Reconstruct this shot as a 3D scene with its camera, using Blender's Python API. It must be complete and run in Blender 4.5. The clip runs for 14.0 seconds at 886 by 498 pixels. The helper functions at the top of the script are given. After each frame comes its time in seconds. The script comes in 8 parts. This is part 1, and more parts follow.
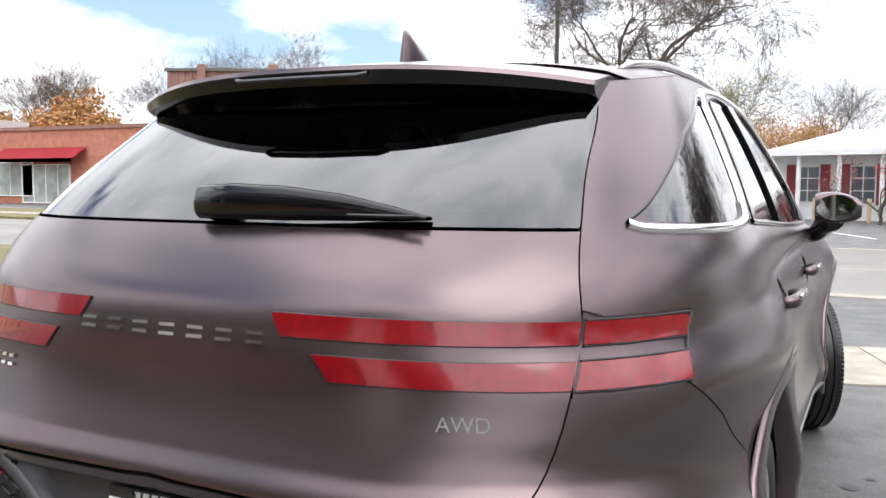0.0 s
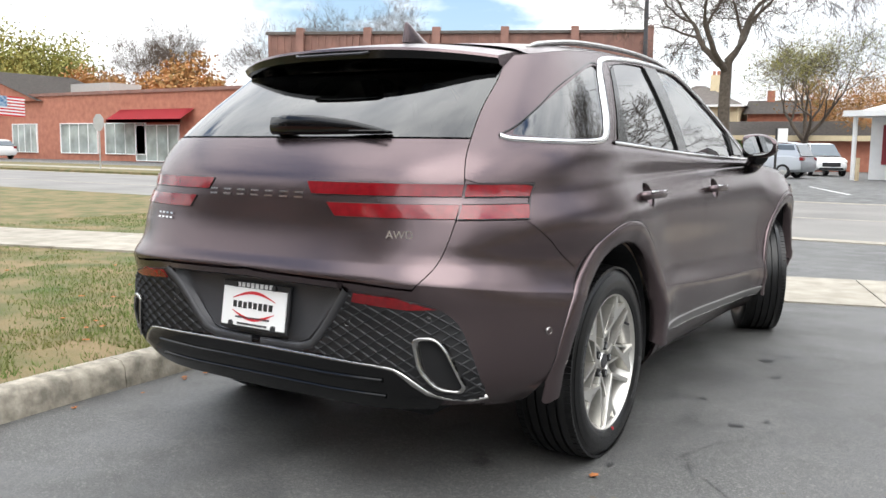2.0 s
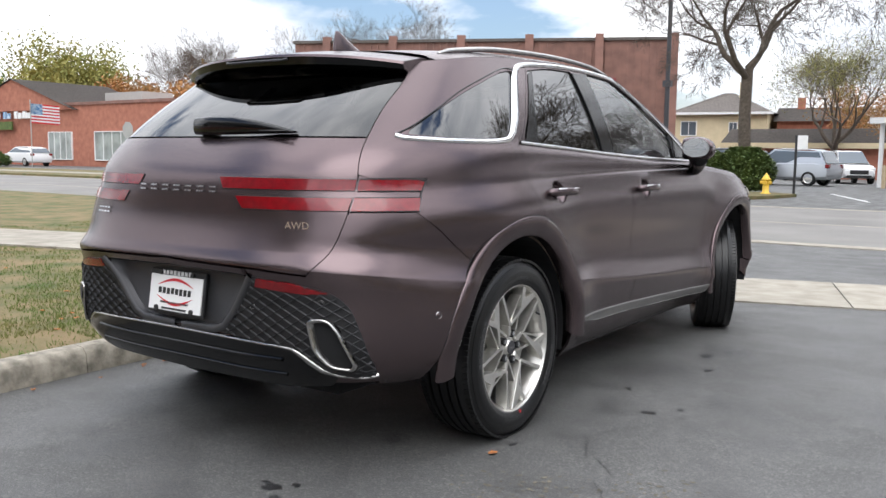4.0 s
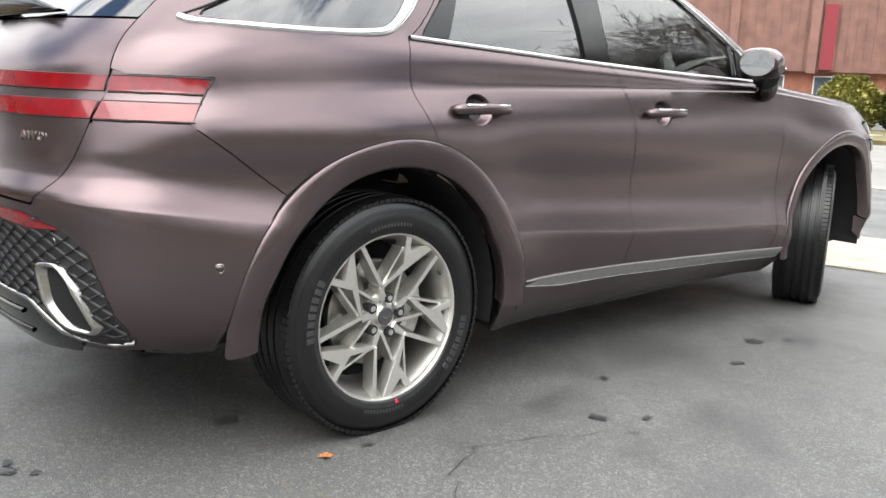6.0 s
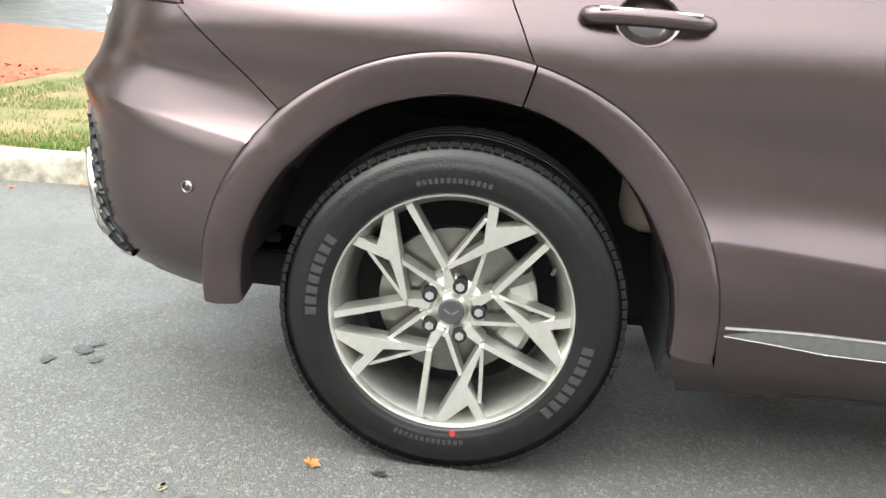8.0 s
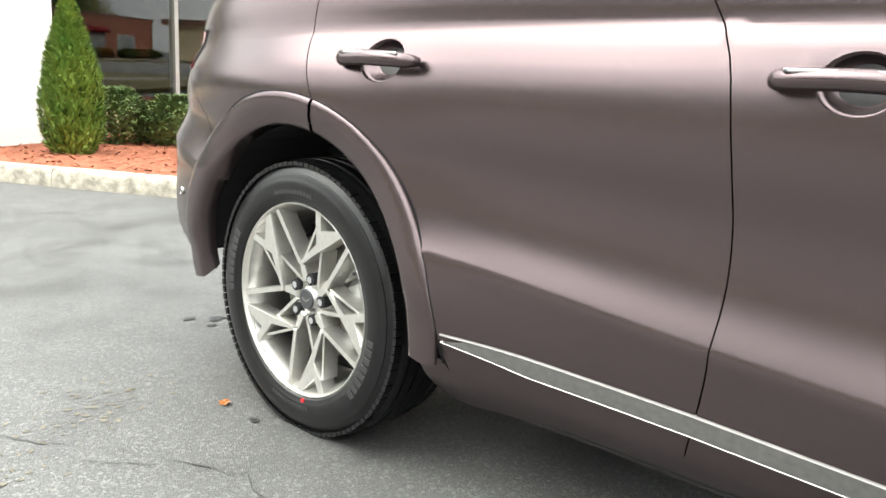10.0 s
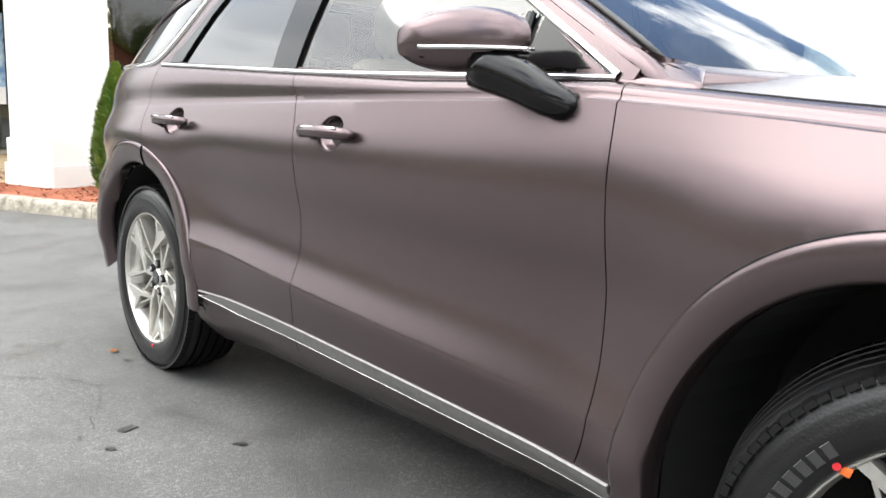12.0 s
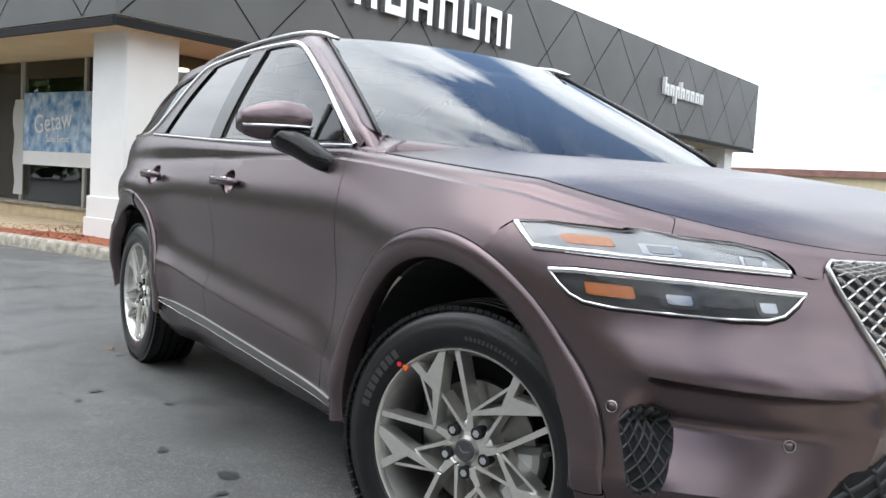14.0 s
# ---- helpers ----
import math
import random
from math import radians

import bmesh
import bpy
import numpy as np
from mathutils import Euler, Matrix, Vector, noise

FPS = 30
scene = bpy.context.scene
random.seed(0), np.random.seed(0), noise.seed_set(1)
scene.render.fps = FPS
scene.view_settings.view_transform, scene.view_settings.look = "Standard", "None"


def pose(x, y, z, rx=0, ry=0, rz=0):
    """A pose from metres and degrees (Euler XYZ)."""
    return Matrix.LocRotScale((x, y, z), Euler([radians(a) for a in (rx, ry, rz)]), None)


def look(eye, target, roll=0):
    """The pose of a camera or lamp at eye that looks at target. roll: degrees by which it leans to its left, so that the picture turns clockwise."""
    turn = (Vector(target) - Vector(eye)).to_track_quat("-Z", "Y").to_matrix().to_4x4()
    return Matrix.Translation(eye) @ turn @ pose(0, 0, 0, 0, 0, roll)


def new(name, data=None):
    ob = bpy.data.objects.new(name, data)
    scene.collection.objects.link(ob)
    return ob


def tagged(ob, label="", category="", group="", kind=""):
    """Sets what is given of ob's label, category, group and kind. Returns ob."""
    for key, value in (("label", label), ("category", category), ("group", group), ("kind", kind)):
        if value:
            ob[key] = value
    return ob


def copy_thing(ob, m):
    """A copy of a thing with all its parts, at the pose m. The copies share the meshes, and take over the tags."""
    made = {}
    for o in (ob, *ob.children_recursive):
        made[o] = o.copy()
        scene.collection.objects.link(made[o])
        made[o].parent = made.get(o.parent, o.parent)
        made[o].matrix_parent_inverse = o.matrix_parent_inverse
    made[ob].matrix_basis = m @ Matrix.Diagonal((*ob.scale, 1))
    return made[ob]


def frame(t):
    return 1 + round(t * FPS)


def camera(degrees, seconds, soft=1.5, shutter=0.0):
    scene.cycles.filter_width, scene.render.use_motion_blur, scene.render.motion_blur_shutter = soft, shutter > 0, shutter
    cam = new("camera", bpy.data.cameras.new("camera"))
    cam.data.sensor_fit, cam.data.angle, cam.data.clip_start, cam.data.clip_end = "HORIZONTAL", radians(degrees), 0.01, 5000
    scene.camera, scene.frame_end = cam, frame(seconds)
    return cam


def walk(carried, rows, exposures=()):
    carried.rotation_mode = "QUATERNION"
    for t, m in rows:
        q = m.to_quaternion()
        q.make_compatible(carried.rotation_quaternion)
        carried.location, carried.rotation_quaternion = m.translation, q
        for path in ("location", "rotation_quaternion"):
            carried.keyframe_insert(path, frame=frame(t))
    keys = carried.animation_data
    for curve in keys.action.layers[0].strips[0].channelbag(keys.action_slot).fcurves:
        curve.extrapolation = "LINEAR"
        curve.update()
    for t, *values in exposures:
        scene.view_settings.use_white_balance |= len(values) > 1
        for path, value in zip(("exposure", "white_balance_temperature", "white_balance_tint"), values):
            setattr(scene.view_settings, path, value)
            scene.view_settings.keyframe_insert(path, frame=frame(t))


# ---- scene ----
cam = camera(54.5, 14.0)
PATH = [
    (0, (1.12, -2.09, 1.257), (0.239, -0.299, 1.117), 0.5),
    (0.5, (1.394, -2.286, 1.215), (0.443, -0.54, 0.998), 1.4),
    (1, (1.669, -2.489, 1.197), (0.654, -0.783, 0.947), 1.5),
    (1.5, (1.909, -2.725, 1.182), (0.847, -1.048, 0.939), 1.2),
    (2, (2.098, -3.041, 1.152), (1.031, -1.366, 0.922), 0.7),
    (4.5, (2.701, -2.93, 1.106), (1.535, -1.32, 0.885), 1.2),
    (5, (2.77, -2.5, 1.083), (1.547, -0.941, 0.817), 2.0),
    (5.5, (2.823, -2.037, 1.09), (1.531, -0.544, 0.771), 2.2),
    (6, (2.872, -1.566, 1.067), (1.417, -0.249, 0.682), 2.5),
    (6.5, (2.836, -1.136, 1.042), (1.193, -0.092, 0.582), 3.4),
    (7, (2.799, -0.736, 1.027), (1.013, -0.004, 0.503), 4.2),
    (9.5, (2.28, 1.325, 0.964), (0.746, 0.131, 0.496), 3.9),
    (10, (2.266, 1.739, 0.98), (0.826, 0.416, 0.559), 2.5),
    (10.5, (2.285, 2.168, 1.042), (0.888, 0.789, 0.658), 1.3),
    (11, (2.25, 2.589, 1.047), (0.892, 1.163, 0.696), 0.8),
    (11.5, (2.254, 2.958, 1.044), (0.932, 1.496, 0.708), 1.1),
    (12, (2.202, 3.286, 1.052), (0.922, 1.784, 0.728), 1.5),
    (12.5, (2.144, 3.611, 1.01), (0.899, 2.075, 0.707), 2.4),
    (13, (2.165, 3.926, 1.003), (0.941, 2.369, 0.73), 2.3),
    (13.5, (2.141, 4.266, 1.002), (0.969, 2.659, 0.795), 2.8),
    (14, (2.134, 4.605, 1.015), (1.009, 2.957, 0.865), 3.3),
]
walk(cam, [(t, look(eye, target, roll)) for t, eye, target, roll in PATH], [(0, 0.45, 6350, 12), (2, 0.32, 6400, 9), (4.5, 0.02, 6250, 12), (5.2, 0.30, 6350, 13), (6, 0.85, 6500, 8), (7, 1.45, 6600, 4), (9.5, 1.40, 6650, 3), (10.5, 1.28, 6650, 5), (12, 1.0, 6500, 8), (13, 0.82, 6300, 8), (14, 0.25, 6100, 8)])

# ---------------------------------------------------------------- world and light
SUN_EL, SUN_AZ = radians(52), radians(140)
world = bpy.data.worlds.new("sky")
scene.world = world
world.use_nodes = True
wt = world.node_tree
wt.nodes.clear()
w_out = wt.nodes.new("ShaderNodeOutputWorld")
w_bg = wt.nodes.new("ShaderNodeBackground")
w_sky = wt.nodes.new("ShaderNodeTexSky")
w_sky.sky_type, w_sky.sun_disc = "NISHITA", False
w_sky.sun_elevation, w_sky.sun_rotation = SUN_EL, SUN_AZ
w_sky.dust_density, w_sky.air_density = 1.5, 1.0
w_co = wt.nodes.new("ShaderNodeTexCoord")
w_map = wt.nodes.new("ShaderNodeMapping")
w_map.inputs["Scale"].default_value = (1.0, 1.0, 2.6)
w_map.inputs["Location"].default_value = (73.98, 37.8, 16.74)
w_noise = wt.nodes.new("ShaderNodeTexNoise")
w_noise.inputs["Scale"].default_value = 1.7
w_noise.inputs["Detail"].default_value = 7.0
w_noise.inputs["Roughness"].default_value = 0.55
w_ramp = wt.nodes.new("ShaderNodeValToRGB")
w_ramp.color_ramp.elements[0].position, w_ramp.color_ramp.elements[1].position = 0.39, 0.46
w_shade = wt.nodes.new("ShaderNodeTexNoise")
w_shade.inputs["Scale"].default_value = 3.2
w_shade.inputs["Detail"].default_value = 6.0
w_cloud = wt.nodes.new("ShaderNodeValToRGB")
w_cloud.color_ramp.elements[0].position, w_cloud.color_ramp.elements[1].position = 0.30, 0.62
w_cloud.color_ramp.elements[0].color = (6.3, 6.6, 7.1, 1)
w_cloud.color_ramp.elements[1].color = (12.0, 12.0, 12.0, 1)
w_mix = wt.nodes.new("ShaderNodeMixRGB")
w_bg.inputs["Strength"].default_value = 0.10
wt.links.new(w_co.outputs["Generated"], w_map.inputs["Vector"])
wt.links.new(w_map.outputs["Vector"], w_noise.inputs["Vector"])
wt.links.new(w_map.outputs["Vector"], w_shade.inputs["Vector"])
wt.links.new(w_noise.outputs["Fac"], w_ramp.inputs["Fac"])
wt.links.new(w_shade.outputs["Fac"], w_cloud.inputs["Fac"])
wt.links.new(w_ramp.outputs["Color"], w_mix.inputs["Fac"])
wt.links.new(w_sky.outputs["Color"], w_mix.inputs["Color1"])
wt.links.new(w_cloud.outputs["Color"], w_mix.inputs["Color2"])
# an overcast sky is brighter overhead than at the horizon
w_sep = wt.nodes.new("ShaderNodeSeparateXYZ")
w_grad = wt.nodes.new("ShaderNodeMapRange")
w_grad.inputs["From Min"].default_value, w_grad.inputs["From Max"].default_value = 0.05, 0.85
w_grad.inputs["To Min"].default_value, w_grad.inputs["To Max"].default_value = 1.2, 2.7
w_mul = wt.nodes.new("ShaderNodeVectorMath")
w_mul.operation = "SCALE"
wt.links.new(w_co.outputs["Generated"], w_sep.inputs["Vector"])
wt.links.new(w_sep.outputs["Z"], w_grad.inputs["Value"])
wt.links.new(w_mix.outputs["Color"], w_mul.inputs[0])
wt.links.new(w_grad.outputs["Result"], w_mul.inputs["Scale"])
wt.links.new(w_mul.outputs["Vector"], w_bg.inputs["Color"])
wt.links.new(w_bg.outputs["Background"], w_out.inputs["Surface"])

sun = new("sun", bpy.data.lights.new("sun", "SUN"))
sun.data.energy, sun.data.angle, sun.data.color = 1.25, radians(48), (1.0, 0.96, 0.90)
sun.matrix_world = look((20 * math.sin(SUN_AZ), 20 * math.cos(SUN_AZ), 20 * math.tan(SUN_EL)), (0, 0, 0))


# ---------------------------------------------------------------- materials
def material(name, color, rough=0.5, metal=0.0, spread=0.0, scale=8.0, bump=0.0, bump_scale=60.0, coat=0.0, color2=None, per_piece=0.0, spec=0.5):
    m = bpy.data.materials.new(name)
    m.use_nodes = True
    nt = m.node_tree
    b = nt.nodes["Principled BSDF"]
    b.inputs["Base Color"].default_value = (*color, 1)
    b.inputs["Roughness"].default_value = rough
    b.inputs["Metallic"].default_value = metal
    b.inputs["Coat Weight"].default_value = coat
    b.inputs["Specular IOR Level"].default_value = spec
    co = nt.nodes.new("ShaderNodeTexCoord")
    last = None
    if spread or color2:
        n1 = nt.nodes.new("ShaderNodeTexNoise")
        n1.inputs["Scale"].default_value, n1.inputs["Detail"].default_value = scale, 8
        nt.links.new(co.outputs["Object"], n1.inputs["Vector"])
        r = nt.nodes.new("ShaderNodeValToRGB")
        c2 = color2 or [c * (1 + spread) for c in color]
        c1 = color if color2 else [c * (1 - spread) for c in color]
        r.color_ramp.elements[0].position, r.color_ramp.elements[1].position = 0.32, 0.68
        r.color_ramp.elements[0].color, r.color_ramp.elements[1].color = (*c1, 1), (*c2, 1)
        nt.links.new(n1.outputs["Fac"], r.inputs["Fac"])
        last = r.outputs["Color"]
    if per_piece and last:
        oi = nt.nodes.new("ShaderNodeObjectInfo")
        hsv = nt.nodes.new("ShaderNodeHueSaturation")
        mr = nt.nodes.new("ShaderNodeMapRange")
        mr.inputs["To Min"].default_value, mr.inputs["To Max"].default_value = 1 - per_piece, 1 + per_piece
        nt.links.new(oi.outputs["Random"], mr.inputs["Value"])
        nt.links.new(mr.outputs["Result"], hsv.inputs["Value"])
        nt.links.new(last, hsv.inputs["Color"])
        last = hsv.outputs["Color"]
    if last:
        nt.links.new(last, b.inputs["Base Color"])
    if bump:
        n2 = nt.nodes.new("ShaderNodeTexNoise")
        n2.inputs["Scale"].default_value, n2.inputs["Detail"].default_value = bump_scale, 6
        nt.links.new(co.outputs["Object"], n2.inputs["Vector"])
        bp = nt.nodes.new("ShaderNodeBump")
        bp.inputs["Strength"].default_value, bp.inputs["Distance"].default_value = bump, 0.01
        nt.links.new(n2.outputs["Fac"], bp.inputs["Height"])
        nt.links.new(bp.outputs["Normal"], b.inputs["Normal"])
    return m


def glass_material(name, tint, gloss=1.0, ior=1.5):
    m = bpy.data.materials.new(name)
    m.use_nodes = True
    nt = m.node_tree
    nt.nodes.clear()
    out = nt.nodes.new("ShaderNodeOutputMaterial")
    tr = nt.nodes.new("ShaderNodeBsdfTransparent")
    tr.inputs["Color"].default_value = (*tint, 1)
    gl = nt.nodes.new("ShaderNodeBsdfGlossy")
    gl.inputs["Roughness"].default_value = 0.01
    gl.inputs["Color"].default_value = (gloss, gloss, gloss, 1)
    fr = nt.nodes.new("ShaderNodeFresnel")
    fr.inputs["IOR"].default_value = ior
    mx = nt.nodes.new("ShaderNodeMixShader")
    nt.links.new(fr.outputs["Fac"], mx.inputs["Fac"])
    nt.links.new(tr.outputs["BSDF"], mx.inputs[1])
    nt.links.new(gl.outputs["BSDF"], mx.inputs[2])
    nt.links.new(mx.outputs["Shader"], out.inputs["Surface"])
    return m


def asphalt_material():
    m = material("asphalt", (0.076, 0.0755, 0.074), 0.62, 0, color2=(0.108, 0.107, 0.105), scale=0.9, bump=0.42, bump_scale=230)
    nt = m.node_tree
    b = nt.nodes["Principled BSDF"]
    co = nt.nodes.new("ShaderNodeTexCoord")
    fine = nt.nodes.new("ShaderNodeTexNoise")
    fine.inputs["Scale"].default_value, fine.inputs["Detail"].default_value = 190, 6
    stain = nt.nodes.new("ShaderNodeTexNoise")
    stain.inputs["Scale"].default_value, stain.inputs["Detail"].default_value = 2.6, 6
    for n in (fine, stain):
        nt.links.new(co.outputs["Object"], n.inputs["Vector"])
    r1 = nt.nodes.new("ShaderNodeValToRGB")
    r1.color_ramp.elements[0].position, r1.color_ramp.elements[1].position = 0.33, 0.78
    r1.color_ramp.elements[0].color, r1.color_ramp.elements[1].color = (0.48, 0.48, 0.48, 1), (1.8, 1.8, 1.76, 1)
    r2 = nt.nodes.new("ShaderNodeValToRGB")
    r2.color_ramp.elements[0].position, r2.color_ramp.elements[1].position = 0.34, 0.5
    r2.color_ramp.elements[0].color, r2.color_ramp.elements[1].color = (0.74, 0.74, 0.75, 1), (1, 1, 1, 1)
    nt.links.new(fine.outputs["Fac"], r1.inputs["Fac"])
    nt.links.new(stain.outputs["Fac"], r2.inputs["Fac"])
    stones = nt.nodes.new("ShaderNodeTexVoronoi")
    stones.inputs["Scale"].default_value = 125
    nt.links.new(co.outputs["Object"], stones.inputs["Vector"])
    grey = nt.nodes.new("ShaderNodeSeparateColor")
    nt.links.new(stones.outputs["Color"], grey.inputs["Color"])
    r3 = nt.nodes.new("ShaderNodeValToRGB")
    r3.color_ramp.elements[0].position, r3.color_ramp.elements[1].position = 0.1, 0.97
    r3.color_ramp.elements[0].color, r3.color_ramp.elements[1].color = (0.80, 0.80, 0.81, 1), (1.5, 1.5, 1.46, 1)
    mid = r3.color_ramp.elements.new(0.75)
    mid.color = (1.0, 1.0, 1.0, 1)
    nt.links.new(grey.outputs["Red"], r3.inputs["Fac"])
    base = b.inputs["Base Color"].links[0].from_socket
    for r in (r1, r2, r3):
        mul = nt.nodes.new("ShaderNodeMixRGB")
        mul.blend_type = "MULTIPLY"
        mul.inputs["Fac"].default_value = 1
        nt.links.new(base, mul.inputs["Color1"])
        nt.links.new(r.outputs["Color"], mul.inputs["Color2"])
        base = mul.outputs["Color"]
    nt.links.new(base, b.inputs["Base Color"])
    rr = nt.nodes.new("ShaderNodeMapRange")
    rr.inputs["From Min"].default_value, rr.inputs["From Max"].default_value = 0.35, 0.6
    rr.inputs["To Min"].default_value, rr.inputs["To Max"].default_value = 0.42, 0.68
    nt.links.new(stain.outputs["Fac"], rr.inputs["Value"])
    nt.links.new(rr.outputs["Result"], b.inputs["Roughness"])
    return m


PAINT = material("matte_paint", (0.123, 0.0955, 0.0995), 0.255, 0.90, spread=0.03, scale=900, bump=0.0)
GLOSS_BLACK = material("gloss_black", (0.004, 0.004, 0.0045), 0.12, spec=0.35)
BLACK = material("black_plastic", (0.018, 0.018, 0.02), 0.5, spread=0.2, scale=40, bump=0.1, bump_scale=400)
DARK = material("dark_cavity", (0.006, 0.006, 0.007), 0.9)
GREY_PLASTIC = material("grey_plastic", (0.055, 0.055, 0.06), 0.45, 0.3, spread=0.08, scale=200)
CHROME = material("satin_chrome", (0.72, 0.72, 0.73), 0.14, 1.0)
DARK_CHROME = material("dark_chrome", (0.42, 0.41, 0.40), 0.24, 1.0, spread=0.1, scale=30)
SILL_GREY = material("sill_grey", (0.20, 0.195, 0.19), 0.42, 0.5, spread=0.12, scale=60)
RIM = material("rim_silver", (0.66, 0.645, 0.61), 0.33, 0.88, spread=0.05, scale=60)
ORANGE_MARK = material("orange_mark", (0.75, 0.16, 0.03), 0.6)
RUBBER = material("tyre_rubber", (0.006, 0.006, 0.0065), 0.31, spread=0.25, scale=25, bump=0.10, bump_scale=220, spec=0.38)
RUBBER_LINE = material("tyre_marking", (0.030, 0.030, 0.031), 0.42)
BARREL = material("rim_barrel", (0.46, 0.45, 0.43), 0.34, 0.9, spread=0.1, scale=30)
STEEL = material("brake_steel", (0.20, 0.195, 0.18), 0.38, 0.9, spread=0.15, scale=20)
RED_LENS = material("red_lens", (0.17, 0.002, 0.006), 0.14, spread=0.18, scale=45, coat=0.6)
RED_DARK = material("red_reflector", (0.18, 0.003, 0.006), 0.2, coat=0.4, spread=0.2, scale=60)
AMBER = material("amber_lens", (0.50, 0.16, 0.02), 0.2, coat=0.6)
LAMP_GREY = material("lamp_grey", (0.22, 0.225, 0.23), 0.28, 0.7, spread=0.1, scale=90)
LAMP_GLASS = material("lamp_crystal", (0.30, 0.31, 0.33), 0.10, 0.9)
TINTED = glass_material("tinted_glass", (0.045, 0.048, 0.05), 1.0, 2.0)
TINTED_REAR = glass_material("tinted_rear_glass", (0.035, 0.038, 0.042), 1.0, 1.75)
CLEAR = glass_material("clear_glass", (0.66, 0.72, 0.69), 1.0, 1.8)
WINDSCREEN = glass_material("windscreen_glass", (0.36, 0.41, 0.41), 1.0, 1.85)
LENS = glass_material("lamp_lens", (0.92, 0.92, 0.92), 1.0, 1.45)
BEIGE = material("beige_trim", (0.68, 0.61, 0.52), 0.75, spread=0.06, scale=12, bump=0.15, bump_scale=300)
SEAT = material("beige_leather", (0.40, 0.33, 0.27), 0.55, spread=0.08, scale=30, bump=0.25, bump_scale=160)
CARPET = material("dark_carpet", (0.012, 0.013, 0.016), 0.95, spread=0.3, scale=120, bump=0.5, bump_scale=500)
RUG = material("floor_mat", (0.022, 0.022, 0.023), 0.85, spread=0.2, scale=90, bump=0.4, bump_scale=420)
WHITE = material("white_paint", (0.78, 0.78, 0.77), 0.5, spread=0.04, scale=3)
RED = material("red_print", (0.55, 0.02, 0.03), 0.5)
INK = material("black_print", (0.02, 0.02, 0.02), 0.5)
ASPHALT = asphalt_material()
CONCRETE = material("concrete", (0.24, 0.215, 0.175), 0.9, color2=(0.36, 0.33, 0.275), scale=5, bump=0.5, bump_scale=60, per_piece=0.08)
KERB = material("worn_kerb", (0.17, 0.155, 0.125), 0.92, color2=(0.42, 0.38, 0.31), scale=14, bump=0.9, bump_scale=35, per_piece=0.1)
GROUND_GRASS = material("turf", (0.065, 0.080, 0.020), 0.95, color2=(0.19, 0.135, 0.065), scale=2.6, bump=0.8, bump_scale=60)
BLADE = material("grass_blade", (0.065, 0.140, 0.012), 0.7, color2=(0.15, 0.145, 0.035), scale=2.2)
MULCH = material("red_mulch", (0.20, 0.055, 0.025), 0.95, color2=(0.36, 0.12, 0.06), scale=35, bump=1.0, bump_scale=70)
ROAD = material("worn_road", (0.15, 0.142, 0.134), 0.85, color2=(0.205, 0.195, 0.182), scale=0.6, bump=0.3, bump_scale=120)
BRICK = material("brick_wall", (0.30, 0.115, 0.075), 0.9, color2=(0.42, 0.17, 0.11), scale=2.5, bump=0.4, bump_scale=30)
BROWN_METAL = material("brown_metal", (0.21, 0.105, 0.08), 0.6, spread=0.22, scale=1.4)
STUCCO = material("cream_stucco", (0.62, 0.52, 0.34), 0.9, spread=0.06, scale=2)
SHINGLE = material("grey_shingle", (0.11, 0.095, 0.085), 0.95, spread=0.25, scale=6)
BARK = material("bark", (0.10, 0.080, 0.062), 0.95, spread=0.35, scale=12, bump=0.8, bump_scale=40)
LEAF_Y = material("yellow_leaves", (0.30, 0.26, 0.06), 0.7, color2=(0.15, 0.17, 0.04), scale=1.2)
LEAF_O = material("orange_leaves", (0.36, 0.14, 0.04), 0.7, color2=(0.24, 0.16, 0.05), scale=1.2)
LEAF_G = material("green_leaves", (0.055, 0.095, 0.022), 0.7, color2=(0.12, 0.16, 0.04), scale=3)
ARBOR = material("arborvitae_leaves", (0.07, 0.15, 0.015), 0.7, color2=(0.17, 0.24, 0.03), scale=7)
FASCIA = material("dark_metal_panel", (0.105, 0.105, 0.103), 0.45, 0.3, spread=0.12, scale=0.7)
COLUMN = material("white_render", (0.74, 0.73, 0.70), 0.8, spread=0.04, scale=1.5, bump=0.15, bump_scale=40)
FRAME = material("aluminium_frame", (0.42, 0.42, 0.40), 0.4, 0.6, spread=0.05, scale=4)
SHOWROOM = material("showroom_wall", (0.50, 0.38, 0.20), 0.8, spread=0.08, scale=1)
BLUE = material("blue_banner", (0.04, 0.17, 0.40), 0.6, color2=(0.55, 0.68, 0.76), scale=6)
YELLOW = material("hydrant_yellow", (0.70, 0.45, 0.05), 0.5, spread=0.1, scale=10)
STONE_SILL = material("tan_sill", (0.50, 0.40, 0.26), 0.9, spread=0.12, scale=6)
# opaque panes; reflections and bright interiors are put into the pale mottled colour
SHOP_PANE = material("shop_pane_painted_glow", (0.30, 0.33, 0.31), 0.08, spread=0.35, scale=0.9)
SHOP_GLASS = glass_material("shop_glass", (0.55, 0.58, 0.56), 1.0, 1.6)
PANE = material("dark_pane", (0.10, 0.12, 0.14), 0.08)
PAINT_SILVER = material("silver_car_paint", (0.45, 0.47, 0.50), 0.3, 0.7)
PAINT_WHITE = material("white_car_paint", (0.75, 0.75, 0.75), 0.3, coat=0.5)
PAINT_GREY = material("grey_car_paint", (0.10, 0.11, 0.12), 0.3, 0.5)
BURGUNDY = material("burgundy_shutter", (0.22, 0.02, 0.03), 0.6)
AWNING = material("red_awning", (0.42, 0.03, 0.04), 0.8)


